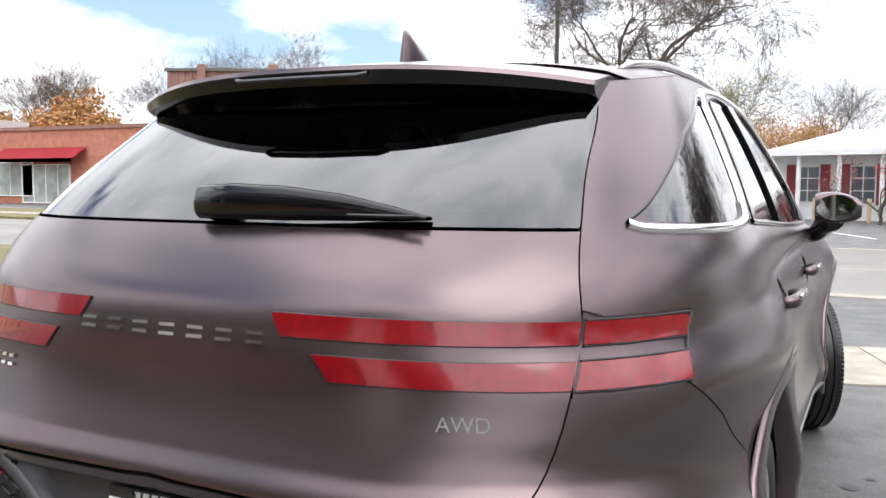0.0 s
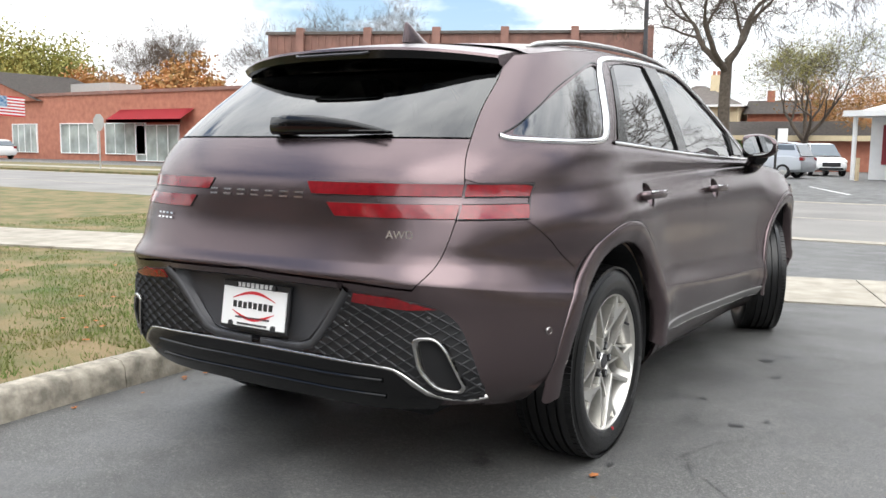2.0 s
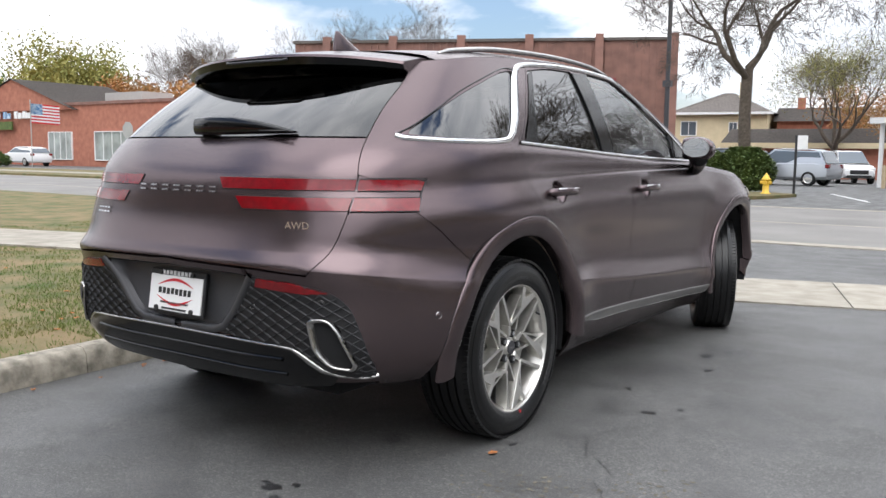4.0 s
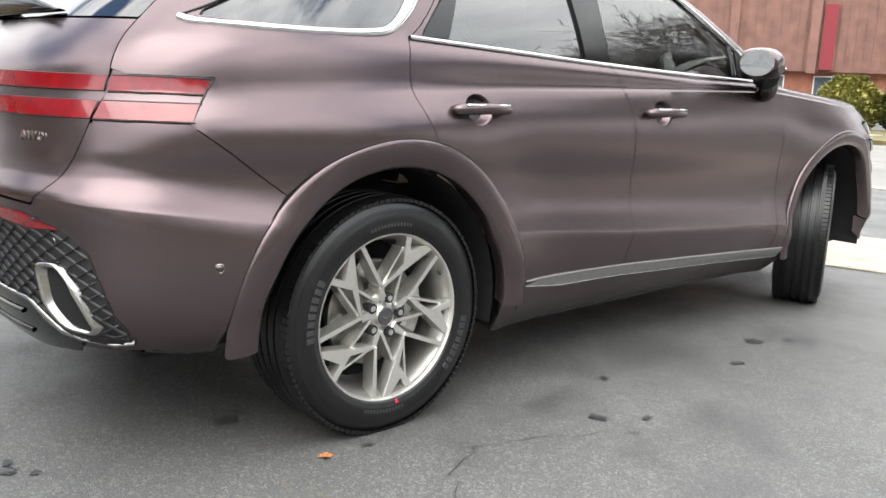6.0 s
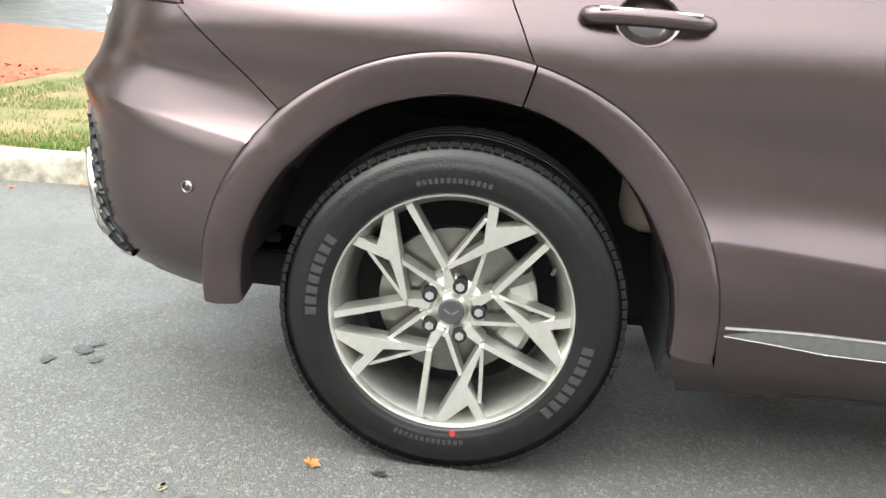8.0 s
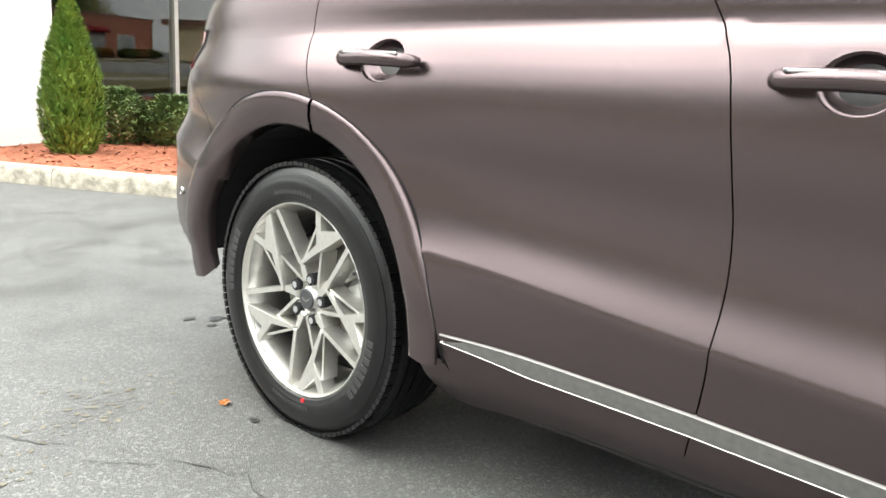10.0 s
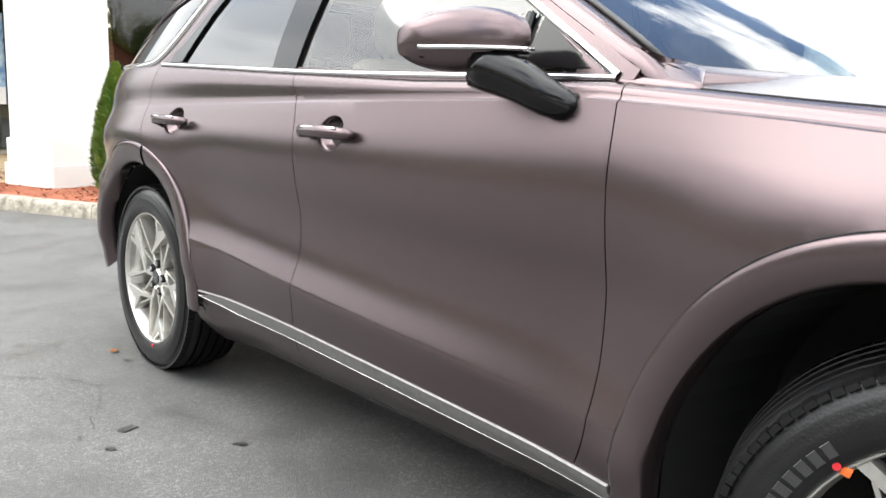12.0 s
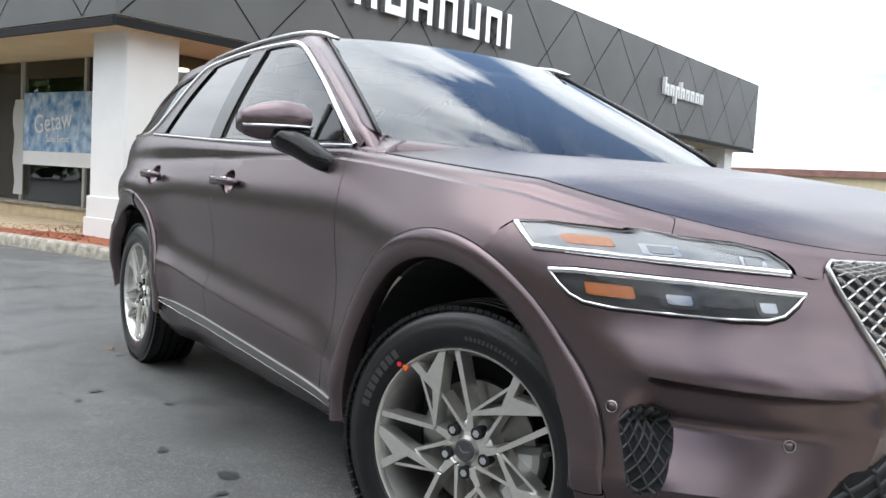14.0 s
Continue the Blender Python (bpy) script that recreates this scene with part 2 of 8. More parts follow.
# ---------------------------------------------------------------- mesh helpers
def mesh_object(name, bm, mat, parent=None, label="", smooth=True):
    me = bpy.data.meshes.new(name)
    bm.normal_update()
    bm.to_mesh(me)
    bm.free()
    for m in (mat if isinstance(mat, (list, tuple)) else [mat]):
        me.materials.append(m)
    if smooth:
        me.shade_smooth()
    ob = new(name, me)
    if parent:
        ob.parent = parent
    if label:
        ob["label"] = label
    return ob


def part(name, bm, mat, parent, label="", smooth=False):
    return mesh_object(name, bm, mat, parent, label, smooth)


def thing(name, label, category, group="", at=None):
    e = new(name)
    e.empty_display_size = 0.2
    if at is not None:
        e.matrix_world = at
    return tagged(e, label, category, group)


def structure(name, bm, mat, label="", smooth=False):
    return tagged(mesh_object(name, bm, mat, None, "", smooth), label, "", "", "structure")


def box(bm, x0, y0, z0, x1, y1, z1, bevel=0.0, m=None):
    c = Matrix.LocRotScale(((x0 + x1) / 2, (y0 + y1) / 2, (z0 + z1) / 2), None, (abs(x1 - x0), abs(y1 - y0), abs(z1 - z0)))
    r = bmesh.ops.create_cube(bm, size=1, matrix=(m @ c) if m else c)
    if bevel:
        es = list({e for v in r["verts"] for e in v.link_edges})
        bmesh.ops.bevel(bm, geom=es, offset=bevel, segments=2, profile=0.5, affect="EDGES")
    return bm


def cyl(bm, p0, p1, r0, r1=None, n=12, caps=True):
    p0, p1 = Vector(p0), Vector(p1)
    d = p1 - p0
    m = Matrix.Translation((p0 + p1) / 2) @ d.to_track_quat("Z", "Y").to_matrix().to_4x4()
    bmesh.ops.create_cone(bm, cap_ends=caps, segments=n, radius1=r0, radius2=r0 if r1 is None else r1, depth=d.length, matrix=m)
    return bm


def tube(bm, pts, radius, n=8, closed=False, flat=1.0):
    """A round or flattened bar along a line of points."""
    pts = [Vector(p) for p in pts]
    k = len(pts)
    rad = radius if isinstance(radius, (list, tuple)) else [radius] * k
    rings = []
    up = Vector((0, 0, 1))
    for i, p in enumerate(pts):
        a = pts[(i - 1) % k] if (closed or i) else p
        b = pts[(i + 1) % k] if (closed or i < k - 1) else p
        d = (b - a).normalized()
        side = d.cross(up)
        if side.length < 1e-3:
            side = d.cross(Vector((1, 0, 0)))
        side.normalize()
        top = side.cross(d).normalized()
        rings.append([bm.verts.new(p + rad[i] * (math.cos(2 * math.pi * j / n) * side + flat * math.sin(2 * math.pi * j / n) * top)) for j in range(n)])
    for i in range(k if closed else k - 1):
        r, q = rings[i], rings[(i + 1) % k]
        for j in range(n):
            bm.faces.new((r[j], r[(j + 1) % n], q[(j + 1) % n], q[j]))
    if not closed:
        bm.faces.new(rings[0][::-1])
        bm.faces.new(rings[-1])
    return bm


def lathe(bm, profile, n=64, axis="X", arc=1.0):
    """Turns (offset along the axis, radius) pairs round the axis."""
    rings = []
    for a, r in profile:
        ring = []
        for j in range(n):
            t = 2 * math.pi * j / n * arc
            c, s = r * math.cos(t), r * math.sin(t)
            ring.append(bm.verts.new((a, c, s) if axis == "X" else (c, s, a)))
        rings.append(ring)
    for p, q in zip(rings, rings[1:]):
        for j in range(n):
            bm.faces.new((p[j], p[(j + 1) % n], q[(j + 1) % n], q[j]))
    return bm


def prism(bm, outline, z0, z1, m=None):
    """An upright slab over an outline of (x, y)."""
    m = m or Matrix.Identity(4)
    lo = [bm.verts.new(m @ Vector((x, y, z0))) for x, y in outline]
    hi = [bm.verts.new(m @ Vector((x, y, z1))) for x, y in outline]
    k = len(outline)
    bm.faces.new(lo[::-1])
    bm.faces.new(hi)
    for i in range(k):
        bm.faces.new((lo[i], lo[(i + 1) % k], hi[(i + 1) % k], hi[i]))
    return bm


def loft(bm, rows, close=False):
    """A skin over rows of points that all have the same length."""
    vs = [[bm.verts.new(p) for p in r] for r in rows]
    for a, b in zip(vs, vs[1:]):
        k = len(a)
        for j in range(k if close else k - 1):
            bm.faces.new((a[j], a[(j + 1) % k], b[(j + 1) % k], b[j]))
    return vs


def catmull(pts, per=8, closed=False):
    pts = [Vector(p) for p in pts]
    k = len(pts)
    out = []
    for i in range(k if closed else k - 1):
        p1, p2 = pts[i], pts[(i + 1) % k]
        p0 = pts[(i - 1) % k] if (closed or i) else p1 * 2 - p2
        p3 = pts[(i + 2) % k] if (closed or i < k - 2) else p2 * 2 - p1
        for j in range(per):
            t = j / per
            out.append(0.5 * ((2 * p1) + (p2 - p0) * t + (2 * p0 - 5 * p1 + 4 * p2 - p3) * t * t + (3 * p1 - p0 - 3 * p2 + p3) * t ** 3))
    if not closed:
        out.append(pts[-1])
    return out


def sgn(q):
    return 1 if q >= 0 else -1


def mirror_x(bm):
    for v in bm.verts:
        v.co.x = -v.co.x
    bmesh.ops.reverse_faces(bm, faces=bm.faces[:])
    return bm


def text_mesh(words, size, m, mat, name, parent=None, depth=0.002, label=""):
    cu = bpy.data.curves.new(name, "FONT")
    cu.body, cu.size, cu.extrude, cu.align_x, cu.align_y = words, size, depth, "CENTER", "CENTER"
    tmp = new(name + "_curve", cu)
    me = bpy.data.meshes.new_from_object(tmp)
    bpy.data.objects.remove(tmp)
    bpy.data.curves.remove(cu)
    me.transform(m)
    me.materials.append(mat)
    ob = new(name, me)
    if parent:
        ob.parent = parent
    if label:
        ob["label"] = label
    return ob


# ---------------------------------------------------------------- the car's skin
# The car faces +y; the rear axle is at y = 0, the front axle at y = 2.875, the ground at z = 0.
REAR, FRONT = 0.15, 2.75          # where the sides begin to turn round the corners
V_Y = (-1.0, -0.5, 0.05, 0.5, 1.1, 1.6, 2.2, 2.6, 3.1, 3.4, 3.75)
V_Z = np.array((
    (0.20,) * 11,
    (0.29,) * 11,
    (0.40, 0.40, 0.40, 0.402, 0.392, 0.372, 0.345, 0.345, 0.345, 0.345, 0.345),
    (0.75, 0.69, 0.62, 0.583, 0.532, 0.500, 0.470, 0.455, 0.45, 0.45, 0.45),
    (0.87, 0.86, 0.86, 0.85, 0.84, 0.83, 0.82, 0.80, 0.78, 0.75, 0.73),
    (0.990, 0.992, 1.02, 1.038, 1.054, 1.066, 1.074, 1.045, 1.000, 0.940, 0.855),
    (1.19, 1.19, 1.181, 1.163, 1.138, 1.118, 1.113, 1.079, 1.040, 0.978, 0.900),
    (1.60,) * 11))
V_W = ((0, 0.805), (1, 0.885), (2, 0.930), (3, 0.958), (3.30, 0.927), (3.65, 0.921), (4, 0.935), (4.5, 0.934), (5, 0.902), (5.12, 0.893), (6, 0.868), (6.5, 0.776), (7, 0.655))
R_Z = (0.20, 0.30, 0.38, 0.46, 0.55, 0.64, 0.70, 0.745, 0.80, 0.90, 1.00, 1.06, 1.12, 1.19, 1.30, 1.40, 1.50, 1.56, 1.60)
R_Y = (-0.72, -0.84, -0.90, -0.925, -0.935, -0.945, -0.965, -0.985, -0.962, -0.930, -0.920, -0.905, -0.860, -0.790, -0.650, -0.500, -0.350, -0.240, -0.120)
RN_Z, RN_N = (0.3, 0.4, 0.58, 0.8, 1.0, 1.6), (5.0, 4.8, 4.4, 3.8, 3.4, 3.4)
F_Z = (0.20, 0.30, 0.45, 0.60, 0.75, 0.85, 0.92, 0.98, 1.10)
F_Y = (3.58, 3.68, 3.745, 3.768, 3.742, 3.705, 3.675, 3.60, 3.40)
F_N = 3.5
PHI = math.pi / 2 * np.linspace(0, 1, 900) ** 3


def arc_table(w, d, n):
    x, y = w * np.cos(PHI) ** (2 / n), d * np.sin(PHI) ** (2 / n)
    return np.concatenate(([0], np.cumsum(np.hypot(np.diff(x), np.diff(y)))))


ARC_R, ARC_F = arc_table(0.93, 1.07, 3.8), arc_table(0.93, 1.0, 3.5)
S_MIN, S_MAX = REAR - ARC_R[-1], FRONT + ARC_F[-1]


def smooth_table(table):
    x, y = np.array(table).T
    g = np.gradient(y, x)

    def f(q):
        q = np.clip(q, x[0], x[-1])
        i = np.clip(np.searchsorted(x, q) - 1, 0, len(x) - 2)
        h = x[i + 1] - x[i]
        t = (q - x[i]) / h
        return (2 * t ** 3 - 3 * t ** 2 + 1) * y[i] + (t ** 3 - 2 * t ** 2 + t) * h * g[i] + (-2 * t ** 3 + 3 * t ** 2) * y[i + 1] + (t ** 3 - t ** 2) * h * g[i + 1]
    return f


W_LOW, W_MID, W_TOP = smooth_table(V_W[:4]), smooth_table(V_W[3:9]), smooth_table(V_W[9:])
rear_y, front_y = smooth_table(list(zip(R_Z, R_Y))), smooth_table(list(zip(F_Z, F_Y)))


def levels(y):
    return np.array([np.interp(y, V_Y, row) for row in V_Z])


def z_of(y, v):
    a = levels(y)
    i = np.clip(np.floor(v).astype(int), 0, 6)
    k = np.arange(len(y))
    return a[i, k] + (a[i + 1, k] - a[i, k]) * (v - i)


def width(y, z, v):
    w = np.where(v < 3, W_LOW(v), np.where(v < 5, W_MID(v), np.where(v < 5.12, np.interp(v, (5, 5.12), (0.902, 0.893)), W_TOP(v))))
    for yc, amp in ((0.0, 0.036), (2.875, 0.034)):
        r = np.hypot(y - yc, z - 0.365)
        w = w + amp * np.exp(-((r - 0.47) / 0.17) ** 2) * (z < 1.3) * (1 - 0.22 * (1 - np.cos(np.pi * np.clip(-y / 0.75, 0, 1))))
    # the low crease dies away towards the wheel arches
    for yc, sign in ((0.0, 1), (2.875, -1)):
        r = np.hypot(y - yc, z - 0.365)
        w = w - 0.019 * np.exp(-((r - 0.45) / 0.24) ** 2) * np.exp(-((v - 3) / 0.30) ** 2) * (1 + np.tanh(sign * (y - yc) / 0.1)) / 2
    w = w + 0.028 * np.exp(-((y + 0.25) / 0.55) ** 2 - ((z - 1.02) / 0.16) ** 2)
    # the rear corners tuck in under the bumper
    w = w - 0.10 * np.clip((0.50 - z) / 0.20, 0, 1) ** 2 * np.clip((-y - 0.30) / 0.25, 0, 1)
    w = w + 0.014 * np.exp(-((y - 2.9) / 0.5) ** 2 - ((z - 0.92) / 0.14) ** 2)
    w = w - 0.011 * np.exp(-((v - 3) / 0.22) ** 2) * (1 + np.tanh((-0.15 - y) / 0.15)) / 2
    w = w - 0.010 * np.clip(y - 0.9, 0, 1.5) ** 2 * np.clip((v - 5) / 1.5, 0, 1)
    return w


def skin(s, v):
    """Points of the right-hand skin, from the car's tail (s least) round the side to its nose (s most), at level v."""
    s, v = np.atleast_1d(np.asarray(s, float)), np.atleast_1d(np.asarray(v, float))
    pr = np.interp(REAR - s, ARC_R, PHI)
    pf = np.interp(s - FRONT, ARC_F, PHI)
    y = np.clip(s, -0.9, 3.7)
    for _ in range(8):
        z = z_of(y, v)
        nr, dr, df = np.interp(z, RN_Z, RN_N), REAR - rear_y(z), front_y(z) - FRONT
        y = np.where(s < REAR, REAR - dr * np.sin(pr) ** (2 / nr), np.where(s > FRONT, FRONT + df * np.sin(pf) ** (2 / F_N), s))
    z = z_of(y, v)
    k = np.where(s < REAR, np.cos(pr) ** (2 / nr), np.where(s > FRONT, np.cos(pf) ** (2 / F_N), 1.0))
    x = width(y, z, v) * k
    # scoop in the front bumper: a sharp brow above, a long ramp below
    deep = np.interp(v, (2.98, 3.42, 3.69, 3.73), (0, 1, 0.42, 0))
    deep = deep * np.clip((0.890 - x) / 0.075, 0, 1) * np.clip((x - 0.53) / 0.04, 0, 1) * np.clip((x - 0.42) / 0.36, 0.35, 1) * (s > FRONT)
    # the cheek under the lamps swells out above the scoop
    swell = np.clip((0.785 - z) / 0.125, 0, 1)
    cheek = 0.044 * swell ** 2 * (3 - 2 * swell) * np.clip((z - 0.40) / 0.20, 0, 1) * np.clip((x - 0.42) / 0.12, 0, 1) * np.clip((y - 3.30) / 0.12, 0, 1) * (s > FRONT)
    return np.stack([x + 0.3 * cheek, y - 0.115 * deep + cheek, z], 1)


def skin_normal(s, v):
    e = 0.004
    a = skin(np.clip(s + e, S_MIN, S_MAX), v) - skin(np.clip(s - e, S_MIN, S_MAX), v)
    b = skin(s, v + e) - skin(s, v - e)
    n = np.cross(a, b)
    return n / np.maximum(np.linalg.norm(n, axis=1, keepdims=True), 1e-9)


def level(y, z):
    return float(np.interp(z, levels(np.array([y]))[:, 0], range(8)))


def side(y, z):
    """(s, v) of the place on the skin at y and z."""
    if y < REAR:
        n, d = float(np.interp(z, RN_Z, RN_N)), REAR - float(rear_y(np.array([z]))[0])
        phi = math.asin(min(1.0, ((REAR - y) / d) ** (n / 2)))
        return REAR - float(np.interp(phi, PHI, ARC_R)), level(y, z)
    if y > FRONT:
        d = float(front_y(np.array([z]))[0]) - FRONT
        phi = math.asin(min(1.0, ((y - FRONT) / d) ** (F_N / 2)))
        return FRONT + float(np.interp(phi, PHI, ARC_F)), level(y, z)
    return y, level(y, z)


def across(x, z, front=False):
    """(s, v) of the place on the tail, or the nose, at x and z."""
    y, za = (3.6 if front else -0.85), np.array([z])
    n = F_N if front else float(np.interp(z, RN_Z, RN_N))
    reach = float(front_y(za)[0]) - FRONT if front else float(rear_y(za)[0]) - REAR
    for _ in range(9):
        v = level(y, z)
        w = float(width(np.array([y]), za, np.array([v]))[0])
        phi = math.acos(min(1.0, (x / w)) ** (n / 2))
        y = (FRONT if front else REAR) + reach * math.sin(phi) ** (2 / n)
    s = float(np.interp(phi, PHI, ARC_F if front else ARC_R))
    return (FRONT + s if front else REAR - s), level(y, z)


def line(*pts, step=0.03, kind="y", front=False):
    """(s, v) along straight pieces between places given by (y, z), or by (x, z) on the tail or nose."""
    out = []
    for a, b in zip(pts, pts[1:]):
        k = max(1, int(math.hypot(a[0] - b[0], a[1] - b[1]) / step))
        out += [(a[0] + (b[0] - a[0]) * i / k, a[1] + (b[1] - a[1]) * i / k) for i in range(k)]
    out.append(pts[-1])
    return [side(*p) if kind == "y" else across(p[0], p[1], front) for p in out]


def bowed(*pts, per=6, kind="y", front=False):
    return [side(p.x, p.y) if kind == "y" else across(p.x, p.y, front) for p in catmull([(a, b, 0) for a, b in pts], per)]


def rounded(pts, r, per=4):
    """A closed outline with its corners rounded."""
    out = []
    k = len(pts)
    for i in range(k):
        p, a, b = Vector(pts[i]), Vector(pts[i - 1]), Vector(pts[(i + 1) % k])
        ra = min(r, (a - p).length * 0.45, (b - p).length * 0.45)
        p0, p1 = p + (a - p).normalized() * ra, p + (b - p).normalized() * ra
        for j in range(per + 1):
            t = j / per
            out.append(tuple((1 - t) ** 2 * p0 + 2 * t * (1 - t) * p + t * t * p1))
    return out


def inside(p, poly):
    c = False
    x, y = p
    j = len(poly) - 1
    for i in range(len(poly)):
        xi, yi = poly[i]
        xj, yj = poly[j]
        if (yi > y) != (yj > y) and x < (xj - xi) * (y - yi) / (yj - yi) + xi:
            c = not c
        j = i
    return c


def clip_cell(poly, x0, y0, x1, y1):
    for axis, lim, keep_less in ((0, x0, False), (0, x1, True), (1, y0, False), (1, y1, True)):
        out = []
        k = len(poly)
        for i in range(k):
            a, b = poly[i], poly[(i + 1) % k]
            ia = a[axis] <= lim if keep_less else a[axis] >= lim
            ib = b[axis] <= lim if keep_less else b[axis] >= lim
            if ia:
                out.append(a)
            if ia != ib:
                t = (lim - a[axis]) / (b[axis] - a[axis])
                out.append((a[0] + (b[0] - a[0]) * t, a[1] + (b[1] - a[1]) * t))
        poly = out
        if not poly:
            break
    return poly


def tidy(poly):
    """Drops the spikes and slivers that clipping a hollow outline leaves."""
    again = True
    while again and len(poly) >= 3:
        again = False
        for i in range(len(poly)):
            a, b, c = poly[i - 1], poly[i], poly[(i + 1) % len(poly)]
            u, w = (b[0] - a[0], b[1] - a[1]), (c[0] - b[0], c[1] - b[1])
            if abs(u[0]) + abs(u[1]) < 1e-7 or (abs(u[0] * w[1] - u[1] * w[0]) < 1e-9 and u[0] * w[0] + u[1] * w[1] < 0):
                poly = poly[:i] + poly[i + 1:]
                again = True
                break
    if len(poly) < 3:
        return []
    area = sum(poly[i - 1][0] * poly[i][1] - poly[i][0] * poly[i - 1][1] for i in range(len(poly)))
    return poly if abs(area) > 1e-9 else []


S_LINES = np.linspace(S_MIN, S_MAX, 250)
V_LINES = np.unique(np.concatenate((np.linspace(0, 2, 7), np.linspace(2, 3, 7), np.linspace(3, 4, 31), np.linspace(4, 5, 8), [5.06, 5.12], np.linspace(5.12, 6, 7), np.linspace(6, 7, 14))))


def finish_edges(bm, gap, flange):
    """Draws the rim of a panel in by the gap and turns it inwards by the flange."""
    edge = [e for e in bm.edges if e.is_boundary]
    if gap:
        push = {}
        for e in edge:
            f = e.link_faces[0]
            mid = (e.verts[0].co + e.verts[1].co) / 2
            d = f.normal.cross(e.verts[1].co - e.verts[0].co)
            if d.length > 1e-9:
                d.normalize()
                if d.dot(f.calc_center_median() - mid) < 0:
                    d = -d
                for v in e.verts:
                    push[v] = push.get(v, Vector()) + d
        for v, d in push.items():
            if d.length > 1e-6:
                v.co += d.normalized() * gap
    if flange:
        out = bm.verts.layers.float_vector.get("out")
        r = bmesh.ops.extrude_edge_only(bm, edges=edge)
        for v in r["geom"]:
            if isinstance(v, bmesh.types.BMVert):
                v.co -= v[out].normalized() * flange
    return bm


def patch(poly, off=0.0, gap=0.0016, flange=0.012, seam=None):
    """A bmesh of the skin inside an outline of (s, v); off: metres proud of it; seam: 'tail' or 'nose' joins the mirrored half."""
    bm = bmesh.new()
    cache = {}
    cells = []
    if sum(poly[i - 1][0] * poly[i][1] - poly[i][0] * poly[i - 1][1] for i in range(len(poly))) < 0:
        poly = poly[::-1]
    ps = [p[0] for p in poly]
    pv = [p[1] for p in poly]
    i0, i1 = np.searchsorted(S_LINES, min(ps)) - 1, np.searchsorted(S_LINES, max(ps)) + 1
    j0, j1 = np.searchsorted(V_LINES, min(pv)) - 1, np.searchsorted(V_LINES, max(pv)) + 1
    for i in range(max(i0, 0), min(i1, len(S_LINES) - 1)):
        column = clip_cell(poly, S_LINES[i], -1e9, S_LINES[i + 1], 1e9)
        if len(column) < 3:
            continue
        for j in range(max(j0, 0), min(j1, len(V_LINES) - 1)):
            c = clip_cell(column, S_LINES[i], V_LINES[j], S_LINES[i + 1], V_LINES[j + 1])
            c = tidy(c)
            if len(c) >= 3:
                cells.append(c)
    flat = []
    for c in cells:
        for p in c:
            key = (round(p[0], 4), round(p[1], 4))
            if key not in cache:
                cache[key] = len(flat)
                flat.append(p)
    arr = np.array(flat)
    pts = skin(arr[:, 0], arr[:, 1])
    if off:
        pts = pts + off * skin_normal(arr[:, 0], arr[:, 1])
    out = bm.verts.layers.float_vector.new("out")
    vs = [bm.verts.new(p) for p in pts]
    for v, n in zip(vs, skin_normal(arr[:, 0], arr[:, 1])):
        v[out] = n
    for c in cells:
        ids = []
        for p in c:
            k = cache[(round(p[0], 4), round(p[1], 4))]
            if k not in ids:
                ids.append(k)
        if len(ids) >= 3:
            try:
                bm.faces.new([vs[k] for k in ids])
            except ValueError:
                pass
    bmesh.ops.remove_doubles(bm, verts=bm.verts[:], dist=0.0008)
    if seam:
        half = bmesh.ops.duplicate(bm, geom=bm.verts[:] + bm.edges[:] + bm.faces[:])["geom"]
        for g in half:
            if isinstance(g, bmesh.types.BMVert):
                g.co.x = -g.co.x
                g[out] = Vector((-g[out].x, g[out].y, g[out].z))
        bmesh.ops.reverse_faces(bm, faces=[g for g in half if isinstance(g, bmesh.types.BMFace)])
        bmesh.ops.remove_doubles(bm, verts=[v for v in bm.verts if abs(v.co.x) < 0.004], dist=0.008)
    bmesh.ops.holes_fill(bm, edges=[e for e in bm.edges if e.is_boundary], sides=7)
    bm.normal_update()
    return finish_edges(bm, gap, flange)


def panel(name, poly, mat, parent, label="", both=True, sharp=True, **how):
    """A body panel on the right and its mirror image on the left (or one across the middle)."""
    made = []
    bm = patch(poly, **how)
    for k in (0, 1):
        if k and (not both or how.get("seam")):
            break
        b = bm.copy()
        if k:
            mirror_x(b)
        ob = mesh_object(name, b, mat, parent, label, True)
        if sharp:
            ob.data.set_sharp_from_angle(angle=radians(32))
        made.append(ob)
    bm.free()
    return made


def ribbon(name, poly, mat, parent, wide, high, closed=False, both=True, label=""):
    """A raised trim strip along a line on the skin."""
    arr = np.array(poly)
    p, n = skin(arr[:, 0], arr[:, 1]), skin_normal(arr[:, 0], arr[:, 1])
    k = len(p)
    rows = []
    for i in range(k):
        a = p[(i - 1) % k] if (closed or i) else p[i]
        b = p[(i + 1) % k] if (closed or i < k - 1) else p[i]
        d = Vector(b - a).normalized()
        nn = Vector(n[i])
        t = nn.cross(d).normalized()
        c = Vector(p[i])
        w = wide[i] if isinstance(wide, list) else wide
        rows.append([c - t * w / 2 - nn * 0.004, c - t * w * 0.42 + nn * high * 0.8, c + nn * high, c + t * w * 0.42 + nn * high * 0.8, c + t * w / 2 - nn * 0.004])
    if closed:
        rows.append(rows[0])
    for q in (0, 1):
        if q and not both:
            break
        bm = bmesh.new()
        loft(bm, rows)
        if q:
            mirror_x(bm)
        bmesh.ops.recalc_face_normals(bm, faces=bm.faces[:])
        mesh_object(name, bm, mat, parent, label, True)


# ---------------------------------------------------------------- the parked car
AX_F, HUB_Z = 2.875, 0.365
car = thing("suv_car", "matte purple-brown luxury SUV parked on asphalt with its tailgate shut", "car")


